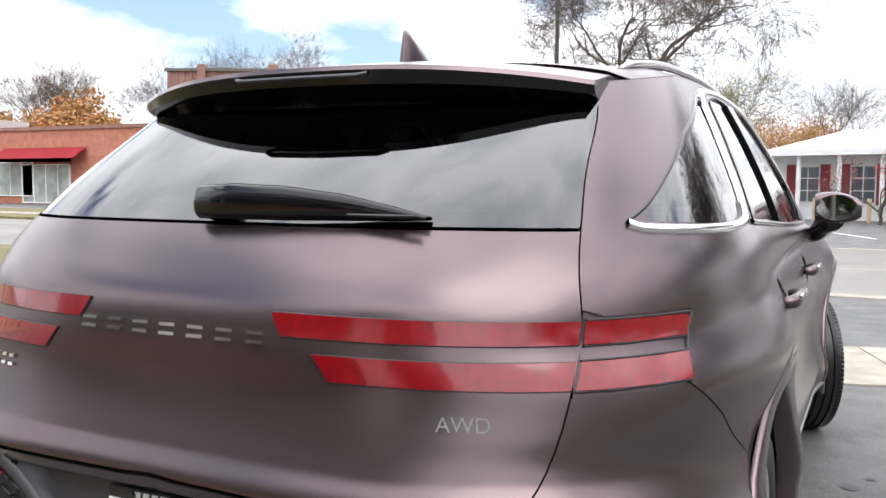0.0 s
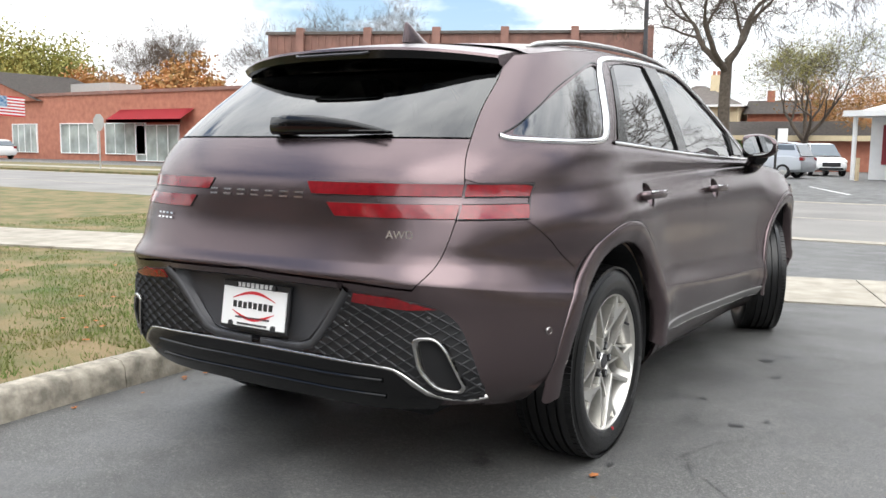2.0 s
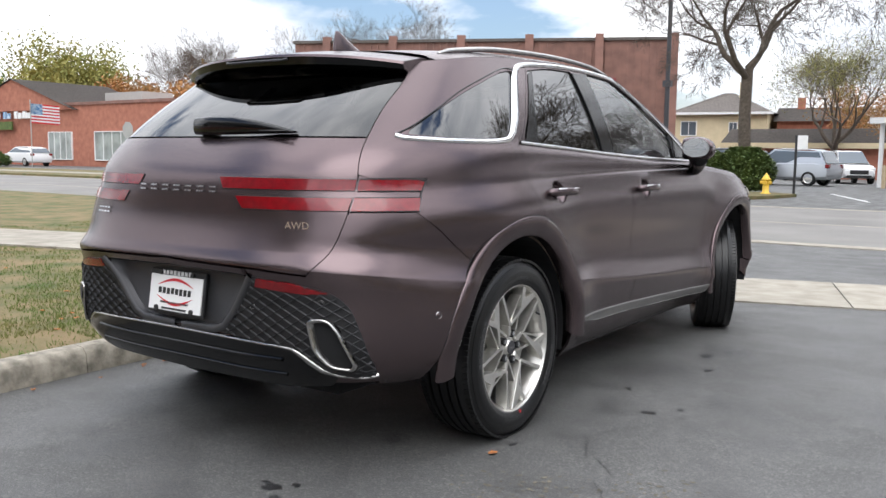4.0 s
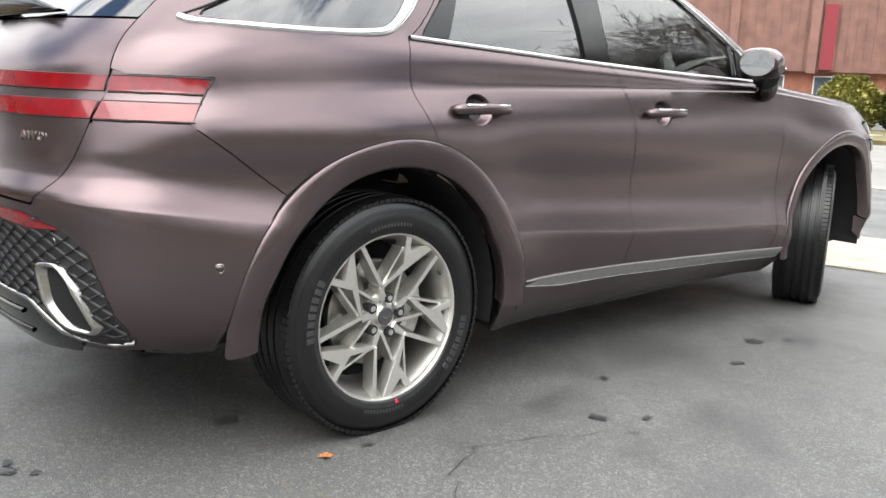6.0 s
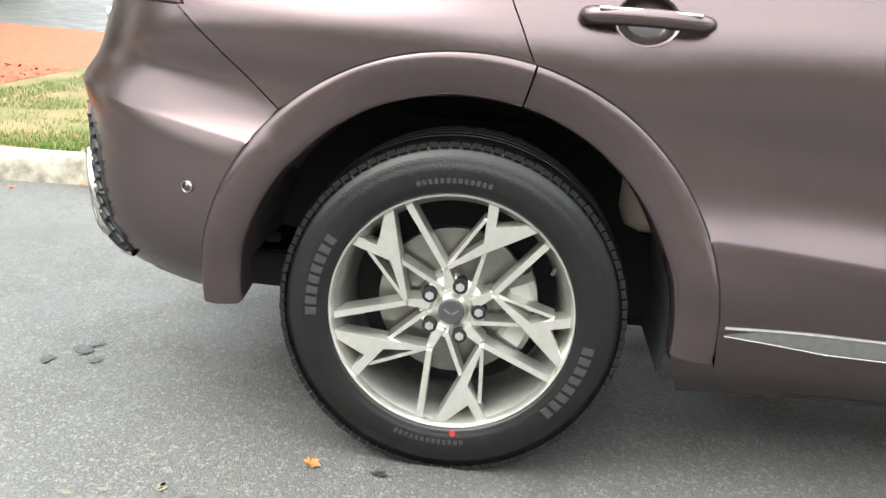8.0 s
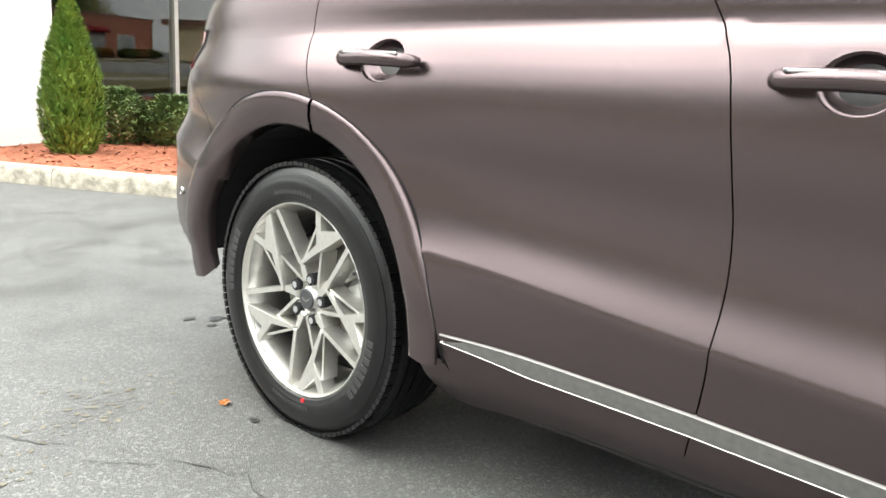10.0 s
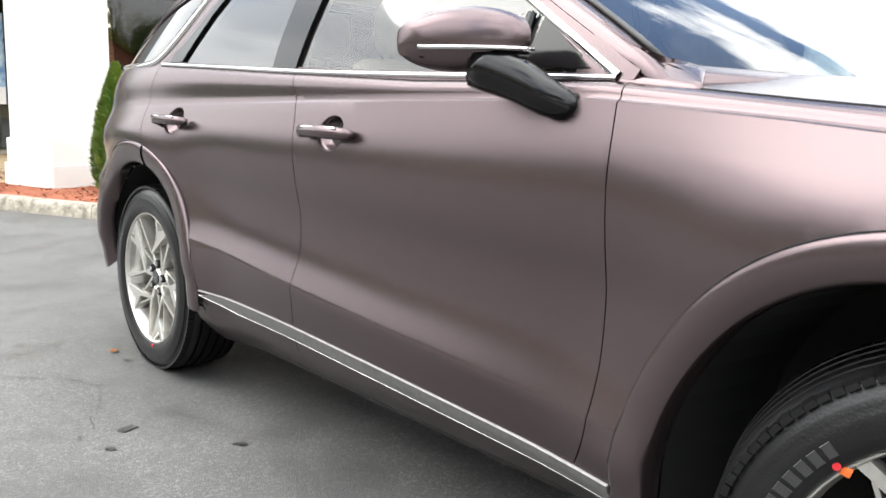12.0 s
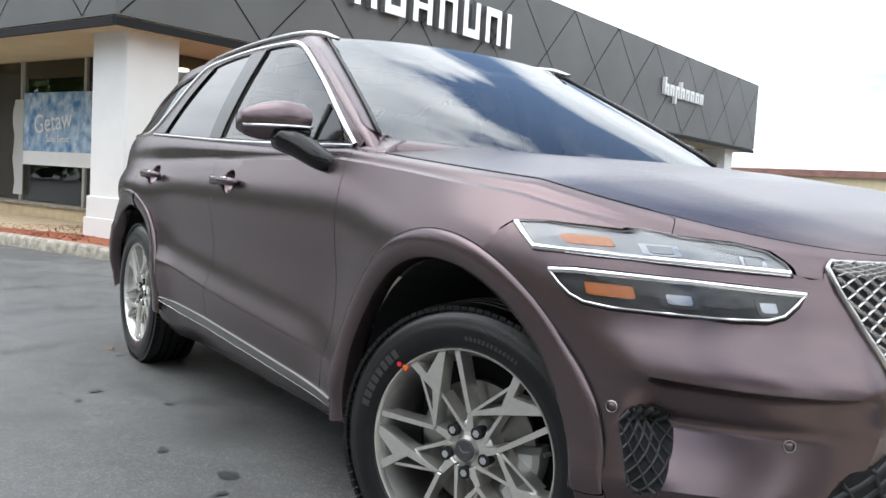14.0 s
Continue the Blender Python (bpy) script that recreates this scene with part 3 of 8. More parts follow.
def arc(yc, r, a0, a1, k=14):
    return [side(yc + r * math.cos(radians(a0 + (a1 - a0) * i / k)), HUB_Z + r * math.sin(radians(a0 + (a1 - a0) * i / k))) for i in range(k + 1)]


EAVE_Y = (-0.30, -0.2, -0.1, 0.0, 0.2, 0.4, 0.9, 1.2, 1.36, 1.5, 1.8, 2.27)
EAVE_Z = (1.48, 1.50, 1.515, 1.53, 1.548, 1.560, 1.578, 1.573, 1.556, 1.515, 1.378, 1.128)


def eave(y):
    return float(np.interp(y, EAVE_Y, EAVE_Z))


def eave_line(y0, y1, k=14):
    return [side(y0 + (y1 - y0) * i / k, eave(y0 + (y1 - y0) * i / k)) for i in range(k + 1)]


def split_round(outer, hole):
    """Two outlines that together cover the outer one without the hole."""
    c = S_LINES[np.argmin(abs(S_LINES - (min(p[0] for p in hole) + max(p[0] for p in hole)) / 2))]
    out = []
    for lo, hi in ((-1e9, c), (c, 1e9)):
        o = clip_cell(outer, lo, -1e9, hi, 1e9)
        h = clip_cell(hole, lo, -1e9, hi, 1e9)
        k = len(h)
        on = [i for i in range(k) if abs(h[i][0] - c) < 1e-9]
        a, b = min(on, key=lambda i: h[i][1]), max(on, key=lambda i: h[i][1])
        walk1 = [h[(a + i) % k] for i in range((b - a) % k + 1)]
        walk2 = [h[(a - i) % k] for i in range((a - b) % k + 1)]
        way = walk1 if len(walk1) > len(walk2) else walk2
        k = len(o)
        best = None
        for i in range(k):
            p, q = o[i], o[(i + 1) % k]
            if abs(p[0] - c) < 1e-9 and abs(q[0] - c) < 1e-9 and min(p[1], q[1]) < way[0][1] and max(p[1], q[1]) > way[-1][1]:
                best = i
        path = way if o[best][1] < o[(best + 1) % k][1] else way[::-1]
        out.append(o[:best + 1] + path + o[best + 1:])
    return out


def patches(polys, **how):
    last = dict(how)
    gap, flange = last.pop("gap", 0.0016), last.pop("flange", 0.012)
    bms = [patch(p, gap=0, flange=0, **last) for p in polys]
    me = bpy.data.meshes.new("tmp")
    bm = bms[0]
    for other in bms[1:]:
        other.to_mesh(me)
        bm.from_mesh(me)
        other.free()
    bpy.data.meshes.remove(me)
    bmesh.ops.remove_doubles(bm, verts=bm.verts[:], dist=0.001)
    bmesh.ops.recalc_face_normals(bm, faces=bm.faces[:])
    bm.normal_update()
    if sum(f.normal.x for f in bm.faces) < 0:
        bmesh.ops.reverse_faces(bm, faces=bm.faces[:])
    return finish_edges(bm, gap, flange)


def holed_panel(name, outer, hole, mat, parent, label="", off=0.0, gap=0.0016, flange=0.012):
    bm = patches(split_round(outer, hole), off=off, gap=gap, flange=flange)
    for k in (0, 1):
        b = bm.copy()
        if k:
            mirror_x(b)
        mesh_object(name, b, mat, parent, label, True).data.set_sharp_from_angle(angle=radians(32))
    bm.free()


def cup_outline(y0, zc):
    return [side(y0 + 0.128 + 0.060 * math.cos(2 * math.pi * i / 24), zc - 0.002 + 0.047 * math.sin(2 * math.pi * i / 24)) for i in range(24)]


# outlines on the right-hand side
GATE_EDGE = ((0.635, 0.722), (0.675, 0.78), (0.70, 0.86), (0.712, 0.95), (0.712, 1.04), (0.695, 1.12), (0.675, 1.20), (0.648, 1.30), (0.625, 1.40), (0.59, 1.49))
gate_edge = bowed(*GATE_EDGE, kind="x", per=4)
gate_low = [p for p in gate_edge if p[1] < level(-0.8, 1.19)]
door_rear = bowed((0.115, 0.886), (0.085, 0.95), (0.054, 1.02), (0.05, 1.10), (0.067, 1.178), per=4)
door_mid = bowed((1.092, 0.30), (1.128, 0.42), (1.146, 0.54), (1.146, 0.75), (1.118, 0.975), (1.065, 1.09), (1.034, 1.142), per=4)
door_front = bowed((2.19, 0.30), (2.235, 0.37), (2.266, 0.46), (2.272, 0.70), (2.264, 0.95), (2.245, 1.110), per=4)
c_line = bowed((0.067, 1.178), (0.16, 1.25), (0.30, 1.40), (0.40, 1.51), (0.43, 1.561), per=4)
bumper_gap = line((-0.373, 0.753), (-0.606, 0.932))

rear_door = door_rear[::-1] + arc(0, 0.533, 77, 4)[1:] + line((0.55, 0.30), (1.092, 0.30)) + door_mid[1:] + line((1.034, 1.142), (0.067, 1.178))[1:-1]
holed_panel("rear_door", rear_door, cup_outline(0.185, 0.983), PAINT, car)
front_door = door_mid[::-1] + line((1.092, 0.30), (2.19, 0.30))[1:] + door_front[1:] + line((2.245, 1.110), (1.034, 1.142))[1:-1]
holed_panel("front_door", front_door, cup_outline(1.185, 0.978), PAINT, car)
LAMP_TOP = ((0.89, 0.948), (0.84, 0.944), (0.78, 0.940), (0.70, 0.934), (0.65, 0.922), (0.622, 0.876))
MEET = 2                            # place on the lamp's upper edge where the bonnet's gap comes down


def nose(*pts, step=0.04):
    return line(*pts, kind="x", front=True, step=step)


lamp_top = line((3.118, 0.947), (3.20, 0.950)) + nose(*LAMP_TOP)
hood_end = side(3.40, float(np.interp(3.40, V_Y, V_Z[6])))
hood_gap = [side(y, float(np.interp(y, V_Y, V_Z[6]))) for y in np.linspace(2.32, 3.36, 28)]
sweep = catmull([(*hood_gap[-2], 0), (*hood_gap[-1], 0), (hood_end[0] + 0.01, hood_end[1] - 0.12, 0), (*nose(*LAMP_TOP[MEET:])[0], 0)], 4)[4:]
sweep = [(q.x, q.y) for q in sweep]
fender = door_front[::-1] + line((2.19, 0.30), (2.345, 0.30))[1:] + arc(AX_F, 0.541, 187, 70)[1:] + line((3.065, 0.905), (3.118, 0.947))[1:] + line((3.118, 0.947), (3.20, 0.950))[1:] + nose(*LAMP_TOP[:MEET + 1]) + sweep[::-1][1:] + hood_gap[::-1] + [side(2.30, 1.105)]
panel("front_fender", fender, PAINT, car)
roof_edge = eave_line(0.43, -0.18)
quarter = line((-0.53, 1.048), (-0.606, 0.932)) + bumper_gap[::-1][1:] + arc(0, 0.533, 134, 77)[1:] + door_rear + c_line[1:] + roof_edge[1:] + [p for p in gate_edge[::-1] if p[1] > gate_edge[0][1] and p[1] > level(-0.8, 1.05)] + line((0.709, 1.048), (0.77, 1.048), kind="x")[1:]
quarter_glass = bowed((-0.545, 1.203), (-0.30, 1.196), (-0.06, 1.203), (0.03, 1.235), (0.10, 1.30), (0.18, 1.40), (0.262, 1.487), (0.20, 1.487), (0.05, 1.448), (-0.18, 1.372), (-0.38, 1.287), (-0.52, 1.218), per=4)
holed_panel("quarter_panel", quarter, quarter_glass, PAINT, car)
rear_frame = c_line + eave_line(0.43, 1.0)[1:] + line((1.0, eave(1.0)), (0.985, 1.15))[1:] + line((0.985, 1.146), (0.067, 1.18))[1:-1]
rear_glass = bowed((0.125, 1.196), (0.5, 1.178), (0.885, 1.160), per=4) + bowed((0.905, 1.17), (0.905, 1.35), (0.90, 1.530), per=4) + bowed((0.88, 1.545), (0.65, 1.538), (0.44, 1.512), (0.40, 1.49), (0.26, 1.33), (0.14, 1.215), per=3)
holed_panel("rear_door_frame", rear_frame, rear_glass, PAINT, car)
front_frame = line((0.985, 1.15), (1.0, eave(1.0))) + eave_line(1.0, 2.26, 24)[1:] + line((2.25, 1.112), (0.985, 1.146))[:-1]
front_glass = bowed((1.03, 1.160), (1.4, 1.146), (1.8, 1.137), (2.145, 1.130), per=4) + bowed((2.135, 1.148), (1.82, 1.335), (1.55, 1.462), (1.38, 1.528), (1.25, 1.546), (1.07, 1.548), per=4) + bowed((1.045, 1.53), (1.02, 1.35), (1.01, 1.18), per=4)
holed_panel("front_door_frame", front_frame, front_glass, PAINT, car)
for outer, hole in ((quarter, quarter_glass), (rear_frame, rear_glass), (front_frame, front_glass)):
    low = clip_cell(outer, -1e9, 5.9, 1e9, 1e9)
    holed_panel("inner_trim", low, hole, BEIGE, car, "beige fabric pillar trim", off=-0.045, gap=0, flange=0)
for nm, hole, mat in (("quarter_window", quarter_glass, TINTED), ("rear_window", rear_glass, TINTED), ("front_window", front_glass, CLEAR)):
    for ob in panel(nm, hole, mat, car, off=-0.007, gap=-0.002, flange=0.0):
        ob.visible_shadow = False
# black rubber and pillar covers round the glass
for y0, y1, t0, t1 in ((0.895, 1.03, 0.89, 1.06),):
    panel("pillar_cover", line((y0, 1.158), (t0, 1.538), (t1, 1.545), (y1, 1.155)), GLOSS_BLACK, car, "gloss black door pillar", off=0.004, gap=0, flange=0.01)
panel("pillar_cover", line((0.125, 1.190), (0.235, 1.30), (0.40, 1.49), (0.46, 1.512), (0.335, 1.36), (0.235, 1.192), (0.125, 1.190)), GLOSS_BLACK, car, off=0.003, gap=0, flange=0.008)
panel("mirror_cover", line((1.95, 1.14), (1.975, 1.248), (2.03, 1.215), (2.14, 1.138), (1.95, 1.14)), GLOSS_BLACK, car, off=0.003, gap=0, flange=0.008)
ribbon("window_divider", bowed((1.925, 1.14), (1.93, 1.2), (1.93, 1.262), per=3), GLOSS_BLACK, car, 0.022, 0.008)
# bright trim round the side windows
loop = bowed((-0.575, 1.198), (-0.53, 1.188), (-0.30, 1.183), (-0.06, 1.190), (0.03, 1.216), (0.115, 1.29), (0.20, 1.395), (0.285, 1.488), (0.38, 1.530), (0.65, 1.553), (0.90, 1.562), (1.2, 1.558), (1.38, 1.541), (1.55, 1.477), (1.80, 1.354), (2.03, 1.226), (2.212, 1.121), per=5)
ribbon("window_trim", loop, CHROME, car, [0.020 + 0.022 * math.exp(-((i - 28) / 9) ** 2) for i in range(len(loop))], 0.008, label="bright chrome window surround")
ribbon("window_trim", bowed((-0.575, 1.200), (-0.50, 1.232), (-0.36, 1.300), (-0.18, 1.384), (0.05, 1.461), (0.20, 1.500), (0.285, 1.502), per=5), GLOSS_BLACK, car, 0.006, 0.003)
ribbon("belt_trim", bowed((0.075, 1.185), (0.5, 1.168), (1.0, 1.147), (1.5, 1.132), (2.212, 1.117), per=6), CHROME, car, 0.014, 0.008, label="bright chrome belt strip")
# sill trim and lower cladding
sill_top = [(y, float(np.interp(y, V_Y, V_Z[2]))) for y in np.linspace(0.545, 2.33, 26)]
trim = [side(y, z + 0.010) for y, z in sill_top[1:]] + [side(y, z - 0.030 * min(1, (y - 0.50) / 0.25)) for y, z in sill_top[::-1]]
panel("sill_trim", trim, SILL_GREY, car, "grey metallic sill strip", off=0.006, gap=0, flange=0.012)
ribbon("sill_bright_line", [side(y, z + 0.011) for y, z in sill_top], SILL_GREY, car, 0.004, 0.008)
ribbon("sill_bright_line", [side(y, z - 0.032 * min(1, (y - 0.50) / 0.25)) for y, z in sill_top], DARK_CHROME, car, 0.004, 0.008)
panel("sill", line((0.452, 0.345), (0.535, 0.345), (0.552, 0.302), (2.345, 0.302), (2.352, 0.345), (2.408, 0.345), (2.40, 0.27), (2.37, 0.215), (0.50, 0.215), (0.468, 0.27), (0.452, 0.345)), PAINT, car, off=-0.002, gap=0)
# wheel-arch mouldings: a raised strip with a rolled inner lip
def arch_strip(yc, r_out, r_in, a0, a1):
    k = int(abs(a1 - a0) / 3) + 2
    prof = ((r_out, -0.005), (r_out - 0.0005, 0.003), (r_out - 0.004, 0.0062), (r_out - 0.014, 0.0085), (r_out - 0.034, 0.0088), (r_out - 0.054, 0.0060), (r_in + 0.014, 0.0030), (r_in + 0.005, 0.0005), (r_in, -0.008), (r_in + 0.001, -0.05))
    rows = []
    for i in range(k):
        a = radians(a0 + (a1 - a0) * i / (k - 1))
        st = np.array([side(yc + r * math.cos(a), HUB_Z + r * math.sin(a)) for r, _ in prof])
        pp, nn = skin(st[:, 0], st[:, 1]), skin_normal(st[:, 0], st[:, 1])
        nn = nn[4]
        rows.append([Vector(pp[j] + nn * prof[j][1]) for j in range(len(prof))])
    # the moulding runs evenly over the creases of the body
    flow = np.array([[p.x for p in row] for row in rows])
    even = np.array([flow[max(0, i - 6):i + 7].mean(axis=0) for i in range(k)])
    for i in range(k):
        for j in range(len(prof)):
            rows[i][j].x = max(even[i, j], flow[i, j] - (0.002 if j < 7 else 0.02))
    for q in (0, 1):
        bm = bmesh.new()
        loft(bm, rows)
        if q:
            mirror_x(bm)
        bmesh.ops.recalc_face_normals(bm, faces=bm.faces[:])
        mesh_object("wheel_arch", bm, PAINT, car, "", True).data.set_sharp_from_angle(angle=radians(50))


for yc, a0, a1 in ((0.0, -3, 76.8), (0.0, 77.3, 184), (AX_F, 6, 187), (AX_F, -8, 5.6)):
    r_out = 0.534 if yc == 0 else 0.542
    arch_strip(yc, r_out, 0.447 if yc == 0 else 0.468, a0, a1)
    ribbon("arch_line", arc(yc, r_out + 0.001, a0, a1, 30), DARK, car, 0.004, 0.001)


# tail: bumper and lamps
def tail(*pts, step=0.04):
    return line(*pts, kind="x", step=step)


RECESS = ((0.02, 0.492), (0.20, 0.495), (0.25, 0.510), (0.295, 0.560), (0.36, 0.645), (0.415, 0.714))
bumper = [(S_MIN, level(-0.95, 0.49))] + tail(*RECESS, (0.02, 0.720)) + [(S_MIN, level(-0.95, 0.720)), (S_MIN, level(-0.95, 0.742))] + tail((0.05, 0.742), (0.45, 0.735), (0.632, 0.722)) + [p for p in gate_edge if p[1] < level(-0.9, 0.932)][1:] + tail((0.712, 0.932), (0.77, 0.932))[1:] + line((-0.606, 0.932), (-0.373, 0.753)) + arc(0, 0.533, 134, 184)[1:] + line((-0.545, 0.318), (-0.70, 0.335))[1:] + tail((0.80, 0.345), (0.70, 0.345), (0.5, 0.345), (0.05, 0.345)) + [(S_MIN, level(-0.95, 0.345))]
panel("rear_bumper", bumper, PAINT, car, seam="tail")
lamp_band = tail((0.7135, 1.047), (0.7135, 0.934), (0.80, 0.934)) + line((-0.600, 0.934), (-0.535, 1.042), (-0.56, 1.047)) + tail((0.82, 1.047), (0.7135, 1.047))
panel("lamp_backing", tail((0.7125, 1.09), (0.7125, 0.90), (0.80, 0.90)) + line((-0.60, 0.90), (-0.53, 1.09)) + tail((0.80, 1.09), (0.7125, 1.09)), PAINT, car, gap=0, flange=0, off=-0.0045)
panel("lamp_housing", lamp_band, PAINT, car, gap=0.0005, off=-0.001)


def tail_lamp(parent, up, low, name="tail_lamp"):
    for z in (up, low):
        for ob in panel(name, z, RED_LENS, parent, "glossy red tail lamp bar", off=0.004, gap=0.0, flange=0.018):
            ob.data.materials.append(BLACK)


tail_lamp(car, tail((0.716, 1.043), (0.716, 1.006), (0.80, 1.006)) + line((-0.560, 1.006), (-0.542, 1.036), (-0.556, 1.041)) + tail((0.82, 1.043), (0.716, 1.043)),
          tail((0.716, 0.980), (0.716, 0.938), (0.80, 0.938)) + line((-0.597, 0.938), (-0.574, 0.980)) + tail((0.80, 0.980), (0.716, 0.980)))
for z in (1.045, 1.004, 0.982, 0.936):
    ribbon("lamp_border", tail((0.716, z), (0.83, z)) + line((-0.56 - (1.046 - z) * 0.4, z), (-0.532 - (1.046 - z) * 0.55, z)), BLACK, car, 0.004, 0.004)
ribbon("lamp_border", line((-0.532, 1.044), (-0.602, 0.934)), BLACK, car, 0.005, 0.004)

# number-plate recess, mesh, exhausts and skirt
bm = bmesh.new()
half = [Vector(skin(*p)[0]) for p in tail(*RECESS, (0.02, 0.720))]
half[0].x = half[-1].x = 0.0
edge_ring = half + [Vector((-p.x, p.y, p.z)) for p in half[::-1][1:-1]]
rows = []
for grow, y_in in ((1.0, 0.0), (0.985, 0.008), (0.93, 0.024), (0.88, 1.0), (0.86, 2.0)):
    rows.append([Vector((p.x * grow, p.y + y_in if y_in < 1 else (-0.917 if y_in < 2 else -0.914), 0.612 + (p.z - 0.612) * grow)) for p in edge_ring])
vs = loft(bm, rows, close=True)
bm.faces.new([bm.verts.new(p) for p in rows[-1]])
bmesh.ops.remove_doubles(bm, verts=bm.verts[:], dist=0.0004)
bmesh.ops.recalc_face_normals(bm, faces=bm.faces[:])
if sum(f.normal.y * f.calc_area() for f in bm.faces) > 0:
    bmesh.ops.reverse_faces(bm, faces=bm.faces[:])
mesh_object("plate_recess", bm, GREY_PLASTIC, car, "dark grey moulded number-plate recess").data.set_sharp_from_angle(angle=radians(40))
ribbon("recess_rim", tail((0.02, 0.492), (0.20, 0.496), (0.25, 0.512), (0.298, 0.562), (0.362, 0.645), (0.418, 0.712)), GREY_PLASTIC, car, 0.030, 0.009)
mesh_edge = [(q.x, q.y) for q in catmull([(*across(x, z), 0) for x, z in ((0.60, 0.692), (0.69, 0.672), (0.748, 0.622), (0.779, 0.541), (0.797, 0.455), (0.801, 0.405), (0.785, 0.380), (0.74, 0.376))], 5)]
mesh_area = tail((0.425, 0.712), (0.60, 0.692))[:-1] + mesh_edge + tail((0.74, 0.376), (0.70, 0.382), (0.655, 0.399), (0.585, 0.453), (0.56, 0.467), (0.50, 0.472), (0.225, 0.489), (0.262, 0.510), (0.31, 0.560), (0.372, 0.640), (0.425, 0.712))
panel("grille_backing", mesh_area, BLACK, car, "black honeycomb lower grille", off=0.003, gap=0, flange=0.01)


def lattice(parent, poly, cells, mat, name, both=True, off=0.006, wide=0.007, tall=0.006, holes=()):
    """A net of crossing bars inside an outline on the skin, but not inside the holes."""
    bm = bmesh.new()
    s0, s1 = min(p[0] for p in poly), max(p[0] for p in poly)
    v0, v1 = min(p[1] for p in poly), max(p[1] for p in poly)
    for sign in (1, -1):
        for i in range(-int(cells * 2), int(cells * 2)):
            run = []
            for j in range(121):
                f = j / 120
                s = s0 + (s1 - s0) * (i / cells + f * 1.0) if sign > 0 else s1 - (s1 - s0) * (i / cells + f * 1.0)
                v = v0 + (v1 - v0) * f
                if s0 <= s <= s1 and inside((s, v), poly) and not any(inside((s, v), h) for h in holes):
                    run.append((s, v))
                elif len(run) > 1:
                    bars(bm, run[::3] + [run[-1]], off, wide, tall)
                    run = []
                else:
                    run = []
            if len(run) > 1:
                bars(bm, run[::3] + [run[-1]], off, wide, tall)
    for k in (0, 1):
        if k and not both:
            break
        b = bm.copy()
        if k:
            mirror_x(b)
        mesh_object(name, b, mat, parent, "", True)
    bm.free()


def bars(bm, run, off, wide, tall):
    arr = np.array(run)
    p, n = skin(arr[:, 0], arr[:, 1]), skin_normal(arr[:, 0], arr[:, 1])
    rows = []
    for i in range(len(p)):
        d = Vector(p[min(i + 1, len(p) - 1)] - p[max(i - 1, 0)]).normalized()
        nn = Vector(n[i])
        t = nn.cross(d).normalized() * wide / 2
        c = Vector(p[i]) + nn * off
        rows.append([c - t - nn * 0.004, c + nn * tall, c + t - nn * 0.004])
    loft(bm, rows)


reflector = tail((0.442, 0.705), (0.58, 0.696), (0.692, 0.667), (0.614, 0.662), (0.428, 0.676), (0.442, 0.705))
panel("reflector", reflector, RED_DARK, car, "dark red bumper reflector", off=0.008, gap=0, flange=0.012)
skirt = [(S_MIN, level(-0.93, 0.478))] + tail((0.03, 0.478), (0.30, 0.476), (0.50, 0.472), (0.56, 0.467), (0.585, 0.453), (0.655, 0.399), (0.70, 0.382), (0.66, 0.345), (0.50, 0.325), (0.03, 0.315)) + [(S_MIN, level(-0.93, 0.315))]
panel("rear_skirt", skirt, GLOSS_BLACK, car, "gloss black rear skirt", seam="tail", off=0.012, gap=0, flange=0.03)
chrome_run = tail((0.0, 0.478), (0.30, 0.476), (0.50, 0.473), (0.56, 0.468), (0.585, 0.455), (0.655, 0.400), (0.70, 0.384), (0.76, 0.374), (0.795, 0.381))
for z_ in (0.425, 0.372):
    ribbon("skirt_ridge", tail((0.0, z_), (0.30, z_ - 0.001), (0.52, z_ + 0.004)), GLOSS_BLACK, car, 0.014, 0.020)
ribbon("skirt_bright_line", chrome_run, DARK_CHROME, car, [0.011 + 0.014 * math.exp(-((float(skin(*p)[0][0]) - 0.625) / 0.05) ** 2) for p in chrome_run], 0.014, label="satin chrome skirt line")
tip_out = [tuple(q) for q in rounded([(0.631, 0.576), (0.698, 0.582), (0.733, 0.535), (0.768, 0.420), (0.754, 0.399), (0.696, 0.410), (0.652, 0.470)], 0.024)]
ring = [across(a, b) for a, b in tip_out]
arr = np.array(ring)
tp, tn = skin(arr[:, 0], arr[:, 1]), skin_normal(arr[:, 0], arr[:, 1])
cx = tp.mean(axis=0)
for q in (0, 1):
    bm = bmesh.new()
    rows = []
    for grow, deep in ((1.03, -0.004), (1.03, 0.018), (1.0, 0.025), (0.94, 0.026), (0.89, 0.021), (0.84, 0.008), (0.80, -0.010), (0.76, -0.045)):
        rows.append([Vector(cx + (tp[i] - cx) * grow + tn[i] * 0.0) + Vector((0, -deep, 0)) for i in range(len(ring))])
    loft(bm, rows, close=True)
    if q:
        mirror_x(bm)
    bmesh.ops.recalc_face_normals(bm, faces=bm.faces[:])
    ob = mesh_object("exhaust_tip", bm, DARK_CHROME, car, "brushed steel exhaust outlet", True)
core = arr.mean(axis=0)
lattice(car, mesh_area, 10.5, BLACK, "grille_mesh", wide=0.006, holes=(ring, reflector))
# a flat near-black sheet stands in for the shade inside the outlet
panel("exhaust_cavity", [tuple(core + (q - core) * 0.86) for q in arr], DARK, car, "near-black sheet for the shade inside the exhaust outlet", off=0.0045, gap=0, flange=0)
